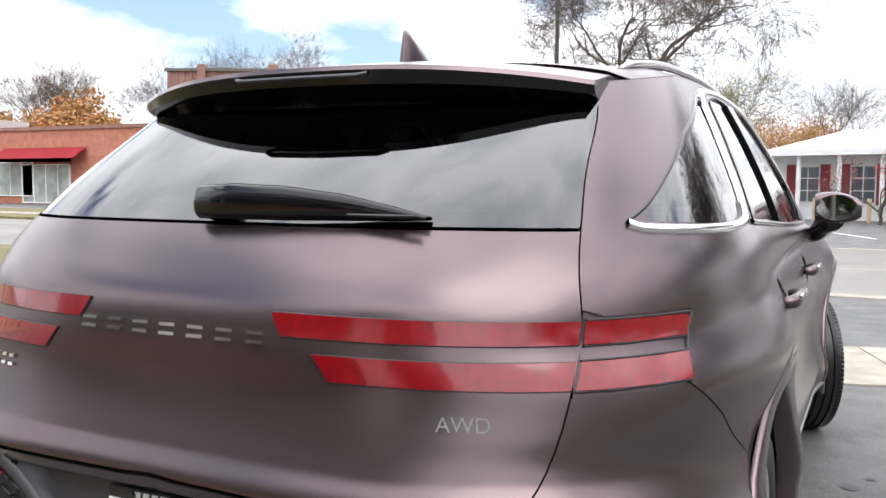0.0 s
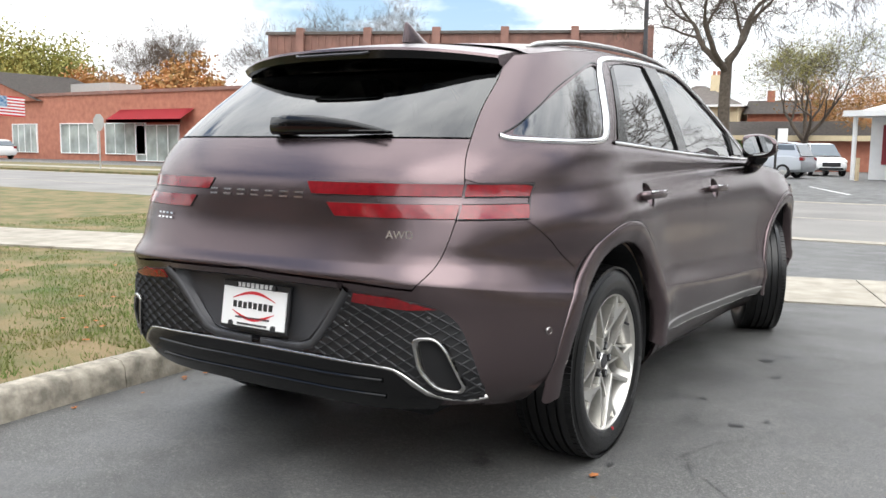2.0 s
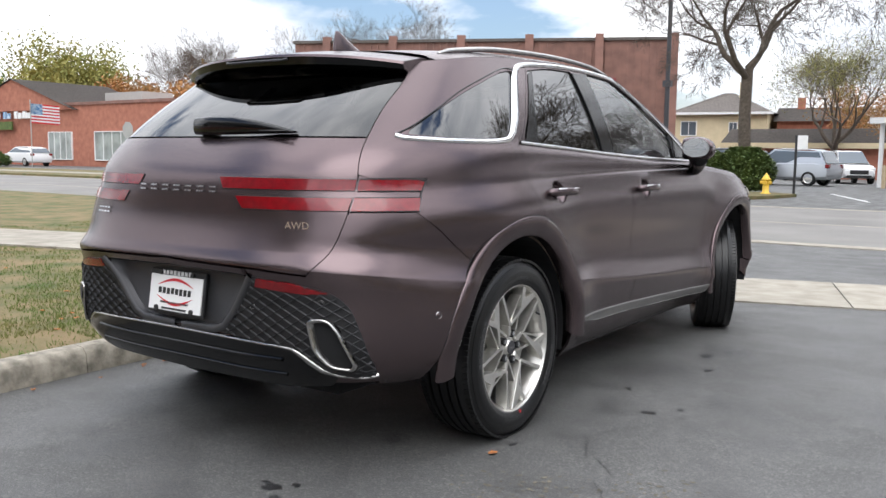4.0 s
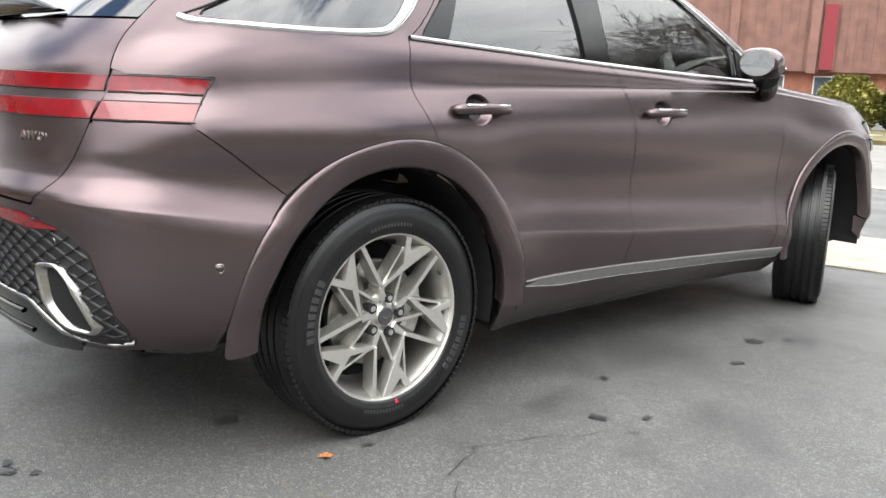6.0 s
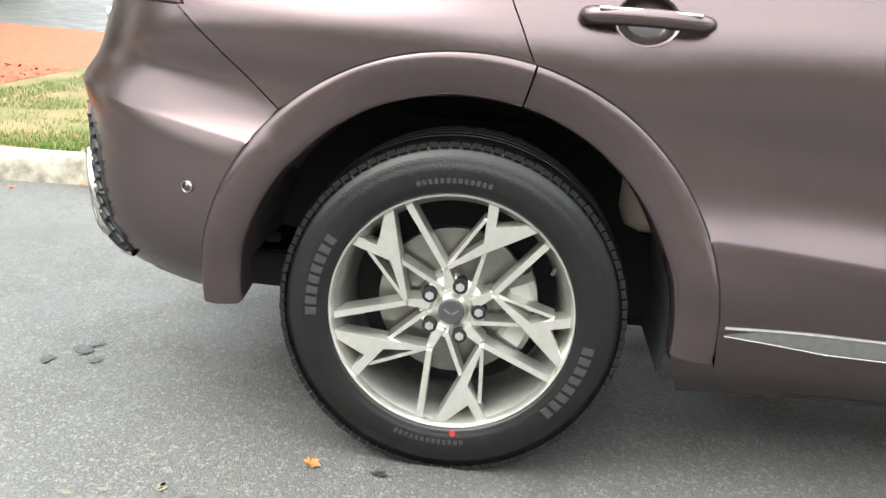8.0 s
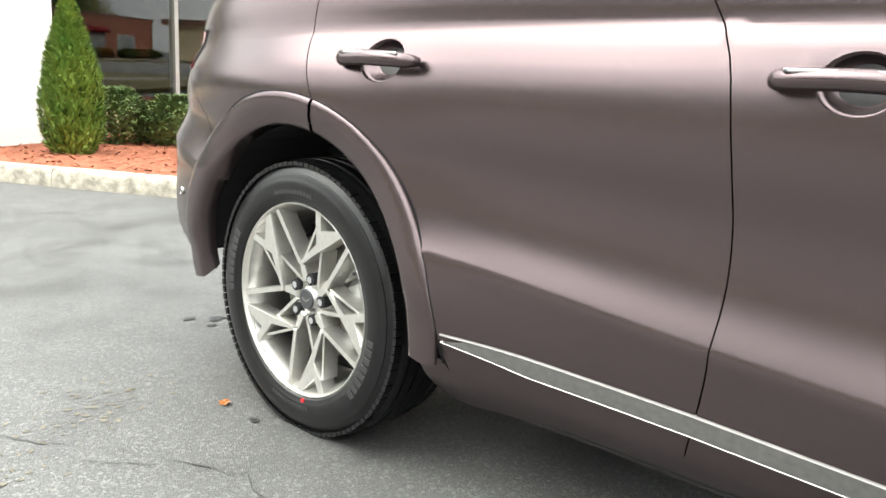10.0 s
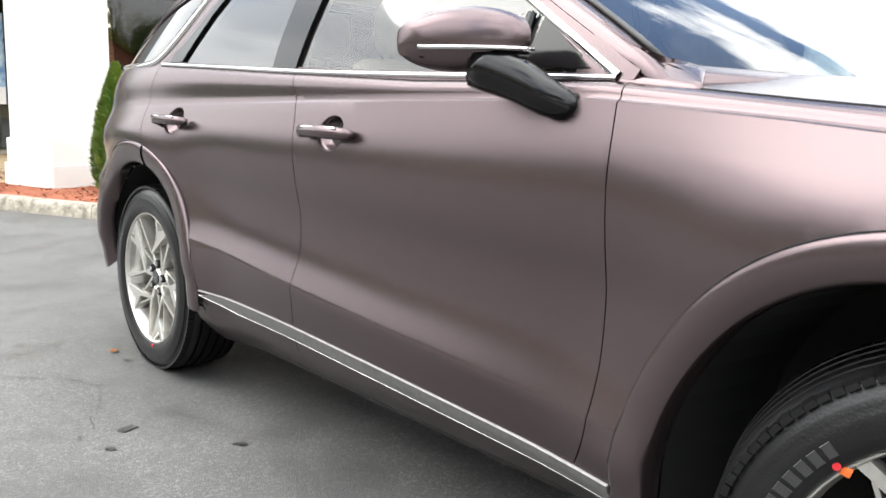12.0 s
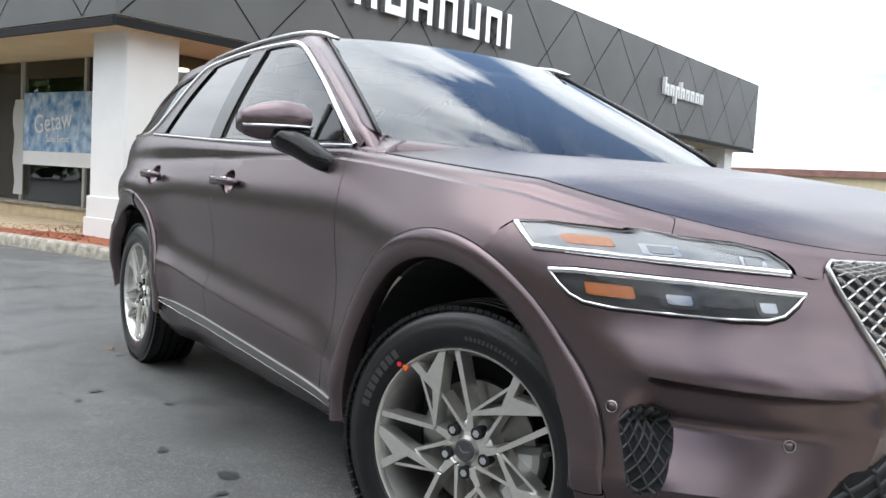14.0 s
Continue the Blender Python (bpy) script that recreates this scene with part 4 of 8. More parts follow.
for place in (side(-0.56, 0.576), across(0.40, 0.602), across(0.67, 0.633), side(3.389, 0.597), across(0.64, 0.551, True)):
    p, n = Vector(skin(*place)[0]), Vector(skin_normal(np.array([place[0]]), np.array([place[1]]))[0])
    for q in (1, -1):
        bm = bmesh.new()
        a = Vector((p.x * q, p.y, p.z))
        nn = Vector((n.x * q, n.y, n.z))
        cyl(bm, a - nn * 0.004, a + nn * 0.004, 0.011, 0.009, 20)
        ob = mesh_object("parking_sensor", bm, PAINT if place[0] > -0.85 else BLACK, car)
        bm = bmesh.new()
        lathe(bm, [(0.0035, 0.0105), (0.0052, 0.0108), (0.0052, 0.0118), (0.0, 0.0125)], 20, "X")
        bm.transform(Matrix.Translation(a) @ nn.to_track_quat("X", "Z").to_matrix().to_4x4())
        mesh_object("sensor_ring", bm, DARK_CHROME, ob)
# number plate in its frame
plate_y = -0.955
plate = mesh_object("plate_frame", box(bmesh.new(), -0.157, plate_y, 0.530, 0.157, plate_y + 0.012, 0.694, 0.004), BLACK, car, "black dealer plate frame", False)
part("plate_card", box(bmesh.new(), -0.147, plate_y - 0.004, 0.540, 0.147, plate_y + 0.002, 0.672), WHITE, plate, "white paper dealer card")


def bar_row(bm, x0, x1, z, h, y, k, seed, gap=0.25):
    """Blocks of uneven length that stand for a line of print."""
    rnd = random.Random(seed)
    w = (x1 - x0) / k
    for i in range(k):
        a = x0 + w * i
        box(bm, a, y, z - h / 2 * rnd.uniform(0.75, 1), a + w * (1 - gap), y + 0.002, z + h / 2 * rnd.uniform(0.8, 1))
    return bm


part("print_bar", bar_row(bmesh.new(), -0.095, 0.095, 0.613, 0.026, plate_y - 0.006, 8, 3, 0.34), INK, plate)
part("print_bar", bar_row(bmesh.new(), -0.085, 0.085, 0.682, 0.018, plate_y - 0.003, 8, 4, 0.35), WHITE, plate)
part("print_bar", bar_row(bmesh.new(), -0.08, 0.08, 0.570, 0.007, plate_y - 0.006, 14, 5), GREY_PLASTIC, plate)
part("print_bar", bar_row(bmesh.new(), -0.07, 0.07, 0.548, 0.008, plate_y - 0.006, 14, 6), GREY_PLASTIC, plate)
for sx in (1, -1):
    bm = bmesh.new()
    pts = [(-0.10 + 0.20 * i / 16, plate_y - 0.0055, 0.613 + sx * (0.020 + 0.026 * math.sin(math.pi * i / 16))) for i in range(17)]
    rows = [[Vector(p) + Vector((0, 0, -0.001 - 0.006 * math.sin(math.pi * i / 16))), Vector(p) + Vector((0, 0, 0.001 + 0.003 * math.sin(math.pi * i / 16)))] for i, p in enumerate(pts)]
    loft(bm, rows)
    part("print_swoosh", bm, RED, plate)
for x in (-0.09, 0.09):
    part("plate_screw", cyl(bmesh.new(), (x, plate_y - 0.010, 0.680), (x, plate_y, 0.680), 0.009, n=12), BLACK, plate)
    part("plate_screw", cyl(bmesh.new(), (x * 1.1, plate_y - 0.010, 0.546), (x * 1.1, plate_y, 0.546), 0.010, n=12), BLACK, plate)
# the plate leans back into its recess
plate.matrix_basis = Matrix.Translation((0, plate_y, 0.53)) @ Matrix.Rotation(radians(-8.5), 4, "X") @ Matrix.Translation((0, -plate_y, -0.53))

# ---- tailgate, shut, hung on its hinge
HINGE = Vector((0, -0.15, 1.52))
GATE_ANGLE = 0.0
gate_poly = [(S_MIN, level(-0.95, 0.748))] + tail((0.05, 0.748), (0.45, 0.741), (0.632, 0.726)) + [p for p in gate_edge if p[1] < level(-0.8, 1.185)][1:] + tail((0.679, 1.186), (0.05, 1.186)) + [(S_MIN, level(-0.8, 1.186))]
gate = panel("tailgate", gate_poly, PAINT, car, "shut matte purple-brown tailgate", seam="tail")[0]
glass_poly = [(S_MIN, level(-0.79, 1.190))] + tail((0.05, 1.190), (0.676, 1.190)) + [p for p in gate_edge if level(-0.8, 1.19) < p[1] < level(-0.5, 1.44)] + tail((0.615, 1.44), (0.05, 1.44)) + [(S_MIN, level(-0.5, 1.44))]
panel("tailgate_window", glass_poly, TINTED_REAR, gate, "dark tinted tailgate window", seam="tail")
# spoiler: a wing over the glass
bm = bmesh.new()
rows = []
for i in range(25):
    u = -1 + i / 12
    x = 0.612 * u
    c = 1 - abs(u) ** 2.6
    yb, zb = -0.36 - 0.17 * c, 1.475 + 0.035 * c
    yf, zf = -0.14 - 0.06 * c, 1.505 + 0.045 * c
    rows.append([Vector((x, yf, zf - 0.03)), Vector((x, yf, zf)), Vector((x, (yf + yb) / 2, (zf + zb) / 2 + 0.014)), Vector((x, yb, zb + 0.006)), Vector((x, yb - 0.006, zb - 0.004)), Vector((x, yb + 0.004, zb - 0.022 - 0.012 * c)), Vector((x, yb + 0.10, zb - 0.06)), Vector((x, yf - 0.06, zf - 0.10))])
loft(bm, rows)
for r in (rows[0], rows[-1]):
    bm.faces.new([bm.verts.new(q) for q in r])
bmesh.ops.remove_doubles(bm, verts=bm.verts[:], dist=0.0003)
bmesh.ops.recalc_face_normals(bm, faces=bm.faces[:])
spoiler = mesh_object("spoiler", bm, [PAINT, GLOSS_BLACK], gate, "roof spoiler with gloss black underside")
for f in spoiler.data.polygons:
    if f.normal.z < -0.05 and f.center.y < -0.2:
        f.material_index = 1
spoiler.data.set_sharp_from_angle(angle=radians(40))
bm = bmesh.new()
tube(bm, [(-0.17, -0.528, 1.497), (-0.15, -0.540, 1.492), (0, -0.545, 1.492), (0.15, -0.540, 1.492), (0.17, -0.528, 1.497)], 0.008, 8, flat=0.6)
part("brake_light_bar", bm, GREY_PLASTIC, spoiler)
# inner lining of the gate
inner_poly = [(S_MIN, level(-0.95, 0.765))] + tail((0.05, 0.765), (0.45, 0.76), (0.60, 0.755)) + [across(max(0.1, float(skin(*p)[0][0]) - 0.045), float(skin(*p)[0][2])) for p in gate_edge if level(-0.9, 0.79) < p[1] < level(-0.8, 1.185)] + tail((0.62, 1.186), (0.05, 1.186)) + [(S_MIN, level(-0.8, 1.186))]
bm = patch(inner_poly, off=-0.07, gap=0, flange=-0.02, seam="tail")
bmesh.ops.reverse_faces(bm, faces=bm.faces[:])
lining = mesh_object("gate_lining", bm, BLACK, gate, "black plastic tailgate lining")
for sx in (1, -1):
    bm = bmesh.new()
    tube(bm, [(sx * p[0], p[1], p[2]) for p in catmull([(0.54, -0.58, 1.19), (0.53, -0.47, 1.28), (0.51, -0.34, 1.36), (0.49, -0.20, 1.42)], 5)], 0.035, 10, flat=0.8)
    part("glass_frame", bm, BLACK, gate)
    part("gate_buffer", cyl(bmesh.new(), (sx * 0.55, -0.86, 0.83), (sx * 0.55, -0.80, 0.83), 0.02, 0.014, 14), BLACK, gate)
bm = bmesh.new()
box(bm, -0.06, -0.89, 0.752, 0.06, -0.84, 0.80, 0.01)
part("latch", bm, BLACK, gate)
part("latch_hook", cyl(bmesh.new(), (0.0, -0.87, 0.735), (0.0, -0.87, 0.765), 0.018, n=14), DARK_CHROME, gate)
part("grab_recess", box(bmesh.new(), 0.30, -0.88, 0.80, 0.44, -0.84, 0.84, 0.012), DARK, gate)
gate_lamps = ((((0.215, 1.044), (0.709, 1.043), (0.709, 1.006), (0.238, 1.006))), (((0.300, 0.980), (0.709, 0.980), (0.709, 0.938), (0.335, 0.938))))
for four in gate_lamps:
    tail_poly = tail(*four, four[0])
    panel("gate_lamp", tail_poly, RED_LENS, gate, "glossy red tail lamp bar", off=0.004, gap=0, flange=0.014)
    ribbon("lamp_border", tail(*four, four[0])[:-1], BLACK, gate, 0.004, 0.004, closed=True)


def badge_bars(parent, x0, x1, z, h, k, name):
    """A bright badge as plain blocks standing on the gate."""
    w = (x1 - x0) / k
    for i, (lo, hi) in [(i, e) for i in range(k) for e in ((z - h / 2, z - h / 2 + 0.006), (z + h / 2 - 0.006, z + h / 2))]:
        bm = bmesh.new()
        xa, xb = x0 + w * i, x0 + w * (i + 0.55)
        base = []
        for off in (0.001, 0.006):
            base.append([])
            for a, b in ((xa, lo), (xb, lo), (xb, hi), (xa, hi)):
                p = Vector(skin(*across(abs(a), b))[0]) + Vector((0, -off, 0))
                p.x = a
                base[-1].append(bm.verts.new(p))
        bm.faces.new(base[1])
        for j in range(4):
            bm.faces.new((base[0][j], base[0][(j + 1) % 4], base[1][(j + 1) % 4], base[1][j]))
        bmesh.ops.recalc_face_normals(bm, faces=bm.faces[:])
        part(name, bm, CHROME, parent, "bright chrome badge block")


badge_bars(gate, -0.225, 0.235, 1.000, 0.022, 7, "badge_block")
badge_bars(gate, -0.535, -0.425, 0.900, 0.022, 4, "badge_block")
ap = Vector(skin(*across(0.565, 0.885))[0])
an = Vector(skin_normal(*[np.array([q]) for q in across(0.565, 0.885)])[0])
text_mesh("AWD", 0.036, Matrix.Translation(ap + an * 0.003) @ Matrix(((0.93, 0.0, an.x, 0), (0.36, 0.0, an.y, 0), (0, 1, an.z, 0), (0, 0, 0, 1))), CHROME, "drive_badge", gate, 0.002, "bright chrome drive badge")
# rear wiper
bm = bmesh.new()
cyl(bm, (0, -0.805, 1.215), (0, -0.765, 1.235), 0.030, 0.024, 18)
loft(bm, [[Vector((x, y + 0.014 * math.cos(a), z + h * math.sin(a))) for a in [2 * math.pi * j / 12 for j in range(12)]] for x, y, z, h in ((-0.045, -0.800, 1.222, 0.022), (-0.03, -0.812, 1.228, 0.032), (0.05, -0.808, 1.230, 0.034), (0.16, -0.800, 1.228, 0.032), (0.28, -0.790, 1.222, 0.024), (0.38, -0.775, 1.212, 0.013), (0.44, -0.765, 1.205, 0.004))], close=True)
box(bm, -0.02, -0.80, 1.205, 0.43, -0.788, 1.212)
part("rear_wiper", bm, GLOSS_BLACK, gate, "", True)
gate.matrix_basis = Matrix.Translation(HINGE) @ Matrix.Rotation(radians(GATE_ANGLE), 4, "X") @ Matrix.Translation(-HINGE)

# frame of the rear opening, with its rubber seal
outer_z = [(0.0, 0.742), (0.30, 0.739), (0.52, 0.730), (0.635, 0.722)] + [GATE_EDGE[i] for i in (2, 4, 6, 7, 8)] + [(0.59, 1.49)]
outer_pts = []
for x, z in outer_z:
    st = across(max(x, 0.01), z)
    p, n = skin(*st)[0], skin_normal(np.array([st[0]]), np.array([st[1]]))[0]
    q = Vector(p - n * 0.022)
    q.x = x if x == 0 else q.x
    outer_pts.append(q)
outer_pts += [Vector((0.40, -0.20, 1.515)), Vector((0.0, -0.20, 1.525))]
inner_pts = [Vector(p) for p in ((0, -0.80, 0.705), (0.26, -0.80, 0.705), (0.44, -0.80, 0.712), (0.545, -0.79, 0.775), (0.590, -0.78, 0.90), (0.615, -0.755, 1.06), (0.618, -0.635, 1.20), (0.60, -0.50, 1.31), (0.575, -0.38, 1.395), (0.53, -0.285, 1.455), (0.38, -0.235, 1.492), (0.0, -0.225, 1.502))]
for q in (0, 1):
    bm = bmesh.new()
    oc, ic = catmull(outer_pts, 5), catmull(inner_pts, 5)
    rows = [[o, o.lerp(i, 0.45) + Vector((0, 0.035, 0)), i + Vector((0, 0.03, 0)), i + Vector((0, 0.07, 0))] for o, i in zip(oc, ic)]
    loft(bm, rows)
    if q:
        mirror_x(bm)
    bmesh.ops.recalc_face_normals(bm, faces=bm.faces[:])
    mesh_object("opening_frame", bm, PAINT, car, "", True)
seal = catmull(inner_pts, 5)
ring_pts = seal + [Vector((-p.x, p.y, p.z)) for p in seal[::-1][1:-1]]
part("door_seal", tube(bmesh.new(), [p + Vector((0, 0.018, 0)) for p in ring_pts], 0.017, 10, closed=True), BLACK, car, "black rubber opening seal", True)
for sx in (1, -1):
    tip = gate.matrix_basis @ Vector((sx * 0.54, -0.52, 1.16))
    foot = Vector((sx * 0.56, -0.28, 1.36))
    strut = part("gas_strut", cyl(bmesh.new(), foot, foot.lerp(tip, 0.62), 0.016, n=14), BLACK, car, "black tailgate support strut", True)
    part("strut_rod", cyl(bmesh.new(), foot.lerp(tip, 0.6), tip, 0.011, n=12), BLACK, strut, "", True)
    part("strut_ball", cyl(bmesh.new(), foot - Vector((sx * 0.02, 0, 0.0)), foot + Vector((sx * 0.02, 0, 0)), 0.013, n=12), DARK_CHROME, strut)

# roof, screen, bonnet
bm = bmesh.new()
rows = []
for i in range(34):
    y = -0.20 + (1.50 + 0.20) * i / 33
    ze = eave(y)
    p = skin(*side(y, ze))[0]
    zc = float(np.interp(y, (-0.3, -0.1, 0.3, 0.9, 1.2, 1.5), (1.54, 1.570, 1.606, 1.622, 1.615, 1.585)))
    zc = max(zc, ze + 0.02)
    half = []
    for j in range(13):
        u = 1 - j / 12
        half.append(Vector((p[0] * u, p[1] - (0.05 * (1 - u * u) if i == 0 else 0), ze + (zc - ze) * (1 - u ** 2.6) ** 0.62)))
    rows.append(half + [Vector((-q.x, q.y, q.z)) for q in half[::-1][1:]])
loft(bm, rows)
bmesh.ops.recalc_face_normals(bm, faces=bm.faces[:])
part("roof", bm, PAINT, car, "", True)
bm = bmesh.new()
loft(bm, [[Vector((q.x * 0.93, q.y, q.z - 0.045)) for q in r] for r in rows[1:-1]])
part("headliner", bm, BEIGE, car, "pale beige fabric headliner", True)
screen_rows = []
for i in range(13):
    t = i / 12
    ye, ze_, xe = 2.27 + (1.46 - 2.27) * t, 1.150 + (1.567 - 1.150) * (t ** 0.93), 0.80 + (0.600 - 0.80) * t
    yc, zc = 2.50 + (1.53 - 2.50) * t, 1.128 + (1.588 - 1.128) * (t ** 0.90)
    half = []
    for j in range(11):
        u = 1 - j / 10
        k = 1 - u ** 2.3
        half.append(Vector((xe * u, ye + (yc - ye) * k, ze_ + (zc - ze_) * k)))
    screen_rows.append(half + [Vector((-q.x, q.y, q.z)) for q in half[::-1][1:]])
bm = bmesh.new()
loft(bm, screen_rows)
bmesh.ops.recalc_face_normals(bm, faces=bm.faces[:])
ob = part("windscreen", bm, WINDSCREEN, car, "clear laminated windscreen", True)
ob.visible_shadow = False
for q in (0, 1):
    bm = bmesh.new()
    rows = []
    for i in range(19):
        t = i / 18
        y = 2.24 + (1.36 - 2.24) * t
        a = Vector(skin(*side(y, eave(y)))[0])
        k = t * 12
        j = min(int(k), 11)
        e = screen_rows[j][0].lerp(screen_rows[j + 1][0], k - j)
        out = (a + e) / 2 + Vector((0.012, 0.012, 0.010))
        rows.append([a, a.lerp(out, 0.6) + Vector((0.004, 0, 0.003)), out, out.lerp(e, 0.6), e])
    rows.insert(0, [p + Vector((0, 0.055, -0.045)) for p in rows[0]])
    loft(bm, rows)
    if q:
        mirror_x(bm)
    bmesh.ops.recalc_face_normals(bm, faces=bm.faces[:])
    part("windscreen_pillar", bm, PAINT, car, "", True)
    bm = bmesh.new()
    edge_line = [r[0] + Vector((0, 0.004, 0.004)) for r in screen_rows]
    tube(bm, [Vector((-p.x, p.y, p.z)) if q else p for p in edge_line], 0.007, 6)
    part("screen_seal", bm, BLACK, car, "", True)
    bm = bmesh.new()
    pts = catmull([(0.60, 1.56, 1.552), (0.605, 1.42, 1.586), (0.61, 1.2, 1.608), (0.615, 0.8, 1.612), (0.615, 0.3, 1.592), (0.61, -0.02, 1.556), (0.60, -0.12, 1.535)], 6)
    tube(bm, [Vector((-p.x, p.y, p.z)) if q else p for p in pts], [0.008 + 0.005 * min(1, i / 5, (36 - i) / 5) for i in range(len(pts))], 8, flat=0.9)
    part("roof_rail", bm, DARK_CHROME, car, "satin chrome roof rail", True)
bm = bmesh.new()
loft(bm, [[p + Vector((0, 0.002, -0.001)) for p in screen_rows[0]], [p + Vector((0, 0.040, -0.012)) for p in screen_rows[0]], [p + Vector((0, 0.085, -0.027)) for p in screen_rows[0]], [p + Vector((0, 0.10, -0.09)) for p in screen_rows[0]]])
bmesh.ops.recalc_face_normals(bm, faces=bm.faces[:])
part("cowl", bm, PAINT, car, "", True)
def pillar_point(i):
    t = i / 18
    y = 2.24 + (1.36 - 2.24) * t
    j = min(int(t * 12), 11)
    e = screen_rows[j][0].lerp(screen_rows[j + 1][0], t * 12 - j)
    return (Vector(skin(*side(y, eave(y)))[0]) + e) / 2 + Vector((0.014, 0.014, 0.012))


low_edge = screen_rows[0]
for q in (0, 1):
    bm = bmesh.new()
    outer = [Vector(skin(*side(y, float(np.interp(y, V_Y, V_Z[6])) + 0.001))[0]) for y in (2.10, 2.15, 2.20, 2.26, 2.33, 2.395)]
    inner = [pillar_point(3), pillar_point(1), low_edge[0] + Vector((0.004, 0.006, 0.010)), low_edge[0].lerp(low_edge[1], 0.25) + Vector((0, 0.006, 0.006)), low_edge[0].lerp(low_edge[1], 0.5) + Vector((0, 0.010, 0.002)), low_edge[0].lerp(low_edge[1], 0.75) + Vector((0, 0.020, -0.004))]
    outer, inner = catmull(outer, 4), catmull(inner, 4)
    rows = [[o + Vector((0.001, 0, -0.006)), o + Vector((0, 0, 0.0015)), o.lerp(i, 0.25) + Vector((0, 0, 0.004)), o.lerp(i, 0.5) + Vector((0, 0, 0.006)), o.lerp(i, 0.75) + Vector((0, 0, 0.004)), i, i - Vector((0, 0, 0.02))] for o, i in zip(outer, inner)]
    rows.append([p + Vector((0, 0.003, -0.003)) for p in rows[-1]])
    rows.append([p + Vector((0, 0.002, -0.05)) for p in rows[-1]])
    loft(bm, rows)
    if q:
        mirror_x(bm)
    bmesh.ops.recalc_face_normals(bm, faces=bm.faces[:])
    part("cowl_corner", bm, PAINT, car, "", True)
bm = bmesh.new()
rows = []
s_vals = [side(y, float(np.interp(y, V_Y, V_Z[6])))[0] for y in np.linspace(2.31, 3.3, 17)]
s_vals += list(np.linspace(s_vals[-1], S_MAX - 0.01, 16))[1:]
for s in s_vals:
    e = skin(s, 6.0)[0]
    f = (e[1] - 2.235) / (3.68 - 2.235)
    yc = 2.43 + (3.69 - 2.43) * f
    zc = float(np.interp(f, (0, 0.3, 0.6, 0.85, 0.95, 1.0), (1.135, 1.118, 1.075, 1.005, 0.962, e[2])))
    half = []
    for j in range(13):
        u = 1 - j / 12
        k = 1 - u ** 2
        bulge = 0.012 * math.exp(-((u - 0.62) / 0.12) ** 2) * (1 - f)
        half.append(Vector((e[0] * u, e[1] + (yc - e[1]) * k, e[2] + 0.001 + (max(zc, e[2]) - e[2]) * (1 - u ** 2.2) ** 0.8 + bulge)))
    rows.append(half + [Vector((-q.x, q.y, q.z)) for q in half[::-1][1:]])
loft(bm, rows)
bmesh.ops.recalc_face_normals(bm, faces=bm.faces[:])
bmesh.ops.remove_doubles(bm, verts=bm.verts[:], dist=0.001)
part("bonnet", bm, PAINT, car, "", True)
ribbon("bonnet_gap", [p for p in hood_gap if p[0] > 2.395], DARK, car, 0.005, 0.0015)
bm = bmesh.new()
rows = []
for i in range(9):
    t = i / 8
    y1, y0, half = 0.15 - 0.185 * t ** 0.75, -0.075 + 0.015 * t, 0.022 * (1 - t) ** 0.7 + 0.002
    rows.append([Vector((half * math.sin(2 * math.pi * j / 16), (y0 + y1) / 2 + (y1 - y0) / 2 * math.cos(2 * math.pi * j / 16), 1.59 + 0.085 * t)) for j in range(16)])
loft(bm, rows, close=True)
bm.faces.new([bm.verts.new(q) for q in rows[-1]])
bmesh.ops.remove_doubles(bm, verts=bm.verts[:], dist=0.0002)
bmesh.ops.recalc_face_normals(bm, faces=bm.faces[:])
part("antenna_fin", bm, PAINT, car, "", True)

# nose
grille_top = nose((0.598, 0.872), (0.572, 0.871), (0.560, 0.893), (0.545, 0.908), (0.03, 0.896))
grille_top += [(S_MAX, grille_top[-1][1])]
front_bumper = line((3.065, 0.905), (3.118, 0.945), (3.17, 0.93)) + nose((0.86, 0.915), (0.75, 0.90), (0.64, 0.885)) + grille_top + [(S_MAX, 0.35)] + [(s, 0.35) for s in np.linspace(S_MAX, side(3.46, 0.22)[0], 20)][1:] + [side(3.42, 0.30)] + arc(AX_F, 0.541, -4, 70)[1:]
panel("front_bumper", front_bumper, PAINT, car, seam="nose")
lip_low = nose(*LAMP_TOP[MEET:])[1:] + grille_top[1:]
bonnet_lip = sweep + lip_low + [(s, 6.0) for s in np.linspace(S_MAX, hood_gap[-1][0], 30)][:-1]
panel("bonnet_lip", bonnet_lip, PAINT, car, seam="nose", gap=0.0004, flange=0.010)


lamps = ((line((3.122, 0.944), (3.195, 0.889)) + nose((0.885, 0.887), (0.82, 0.884), (0.70, 0.878), (0.632, 0.875), (0.642, 0.898), (0.660, 0.917), (0.70, 0.928), (0.78, 0.934), (0.84, 0.938), (0.89, 0.943)) + line((3.20, 0.947), (3.122, 0.944))),
         (line((3.242, 0.853), (3.27, 0.825), (3.298, 0.803), (3.33, 0.790)) + nose((0.885, 0.785), (0.826, 0.785), (0.75, 0.784), (0.70, 0.786), (0.668, 0.796), (0.640, 0.818), (0.614, 0.843), (0.73, 0.852), (0.86, 0.858)) + line((3.30, 0.859), (3.242, 0.853))))
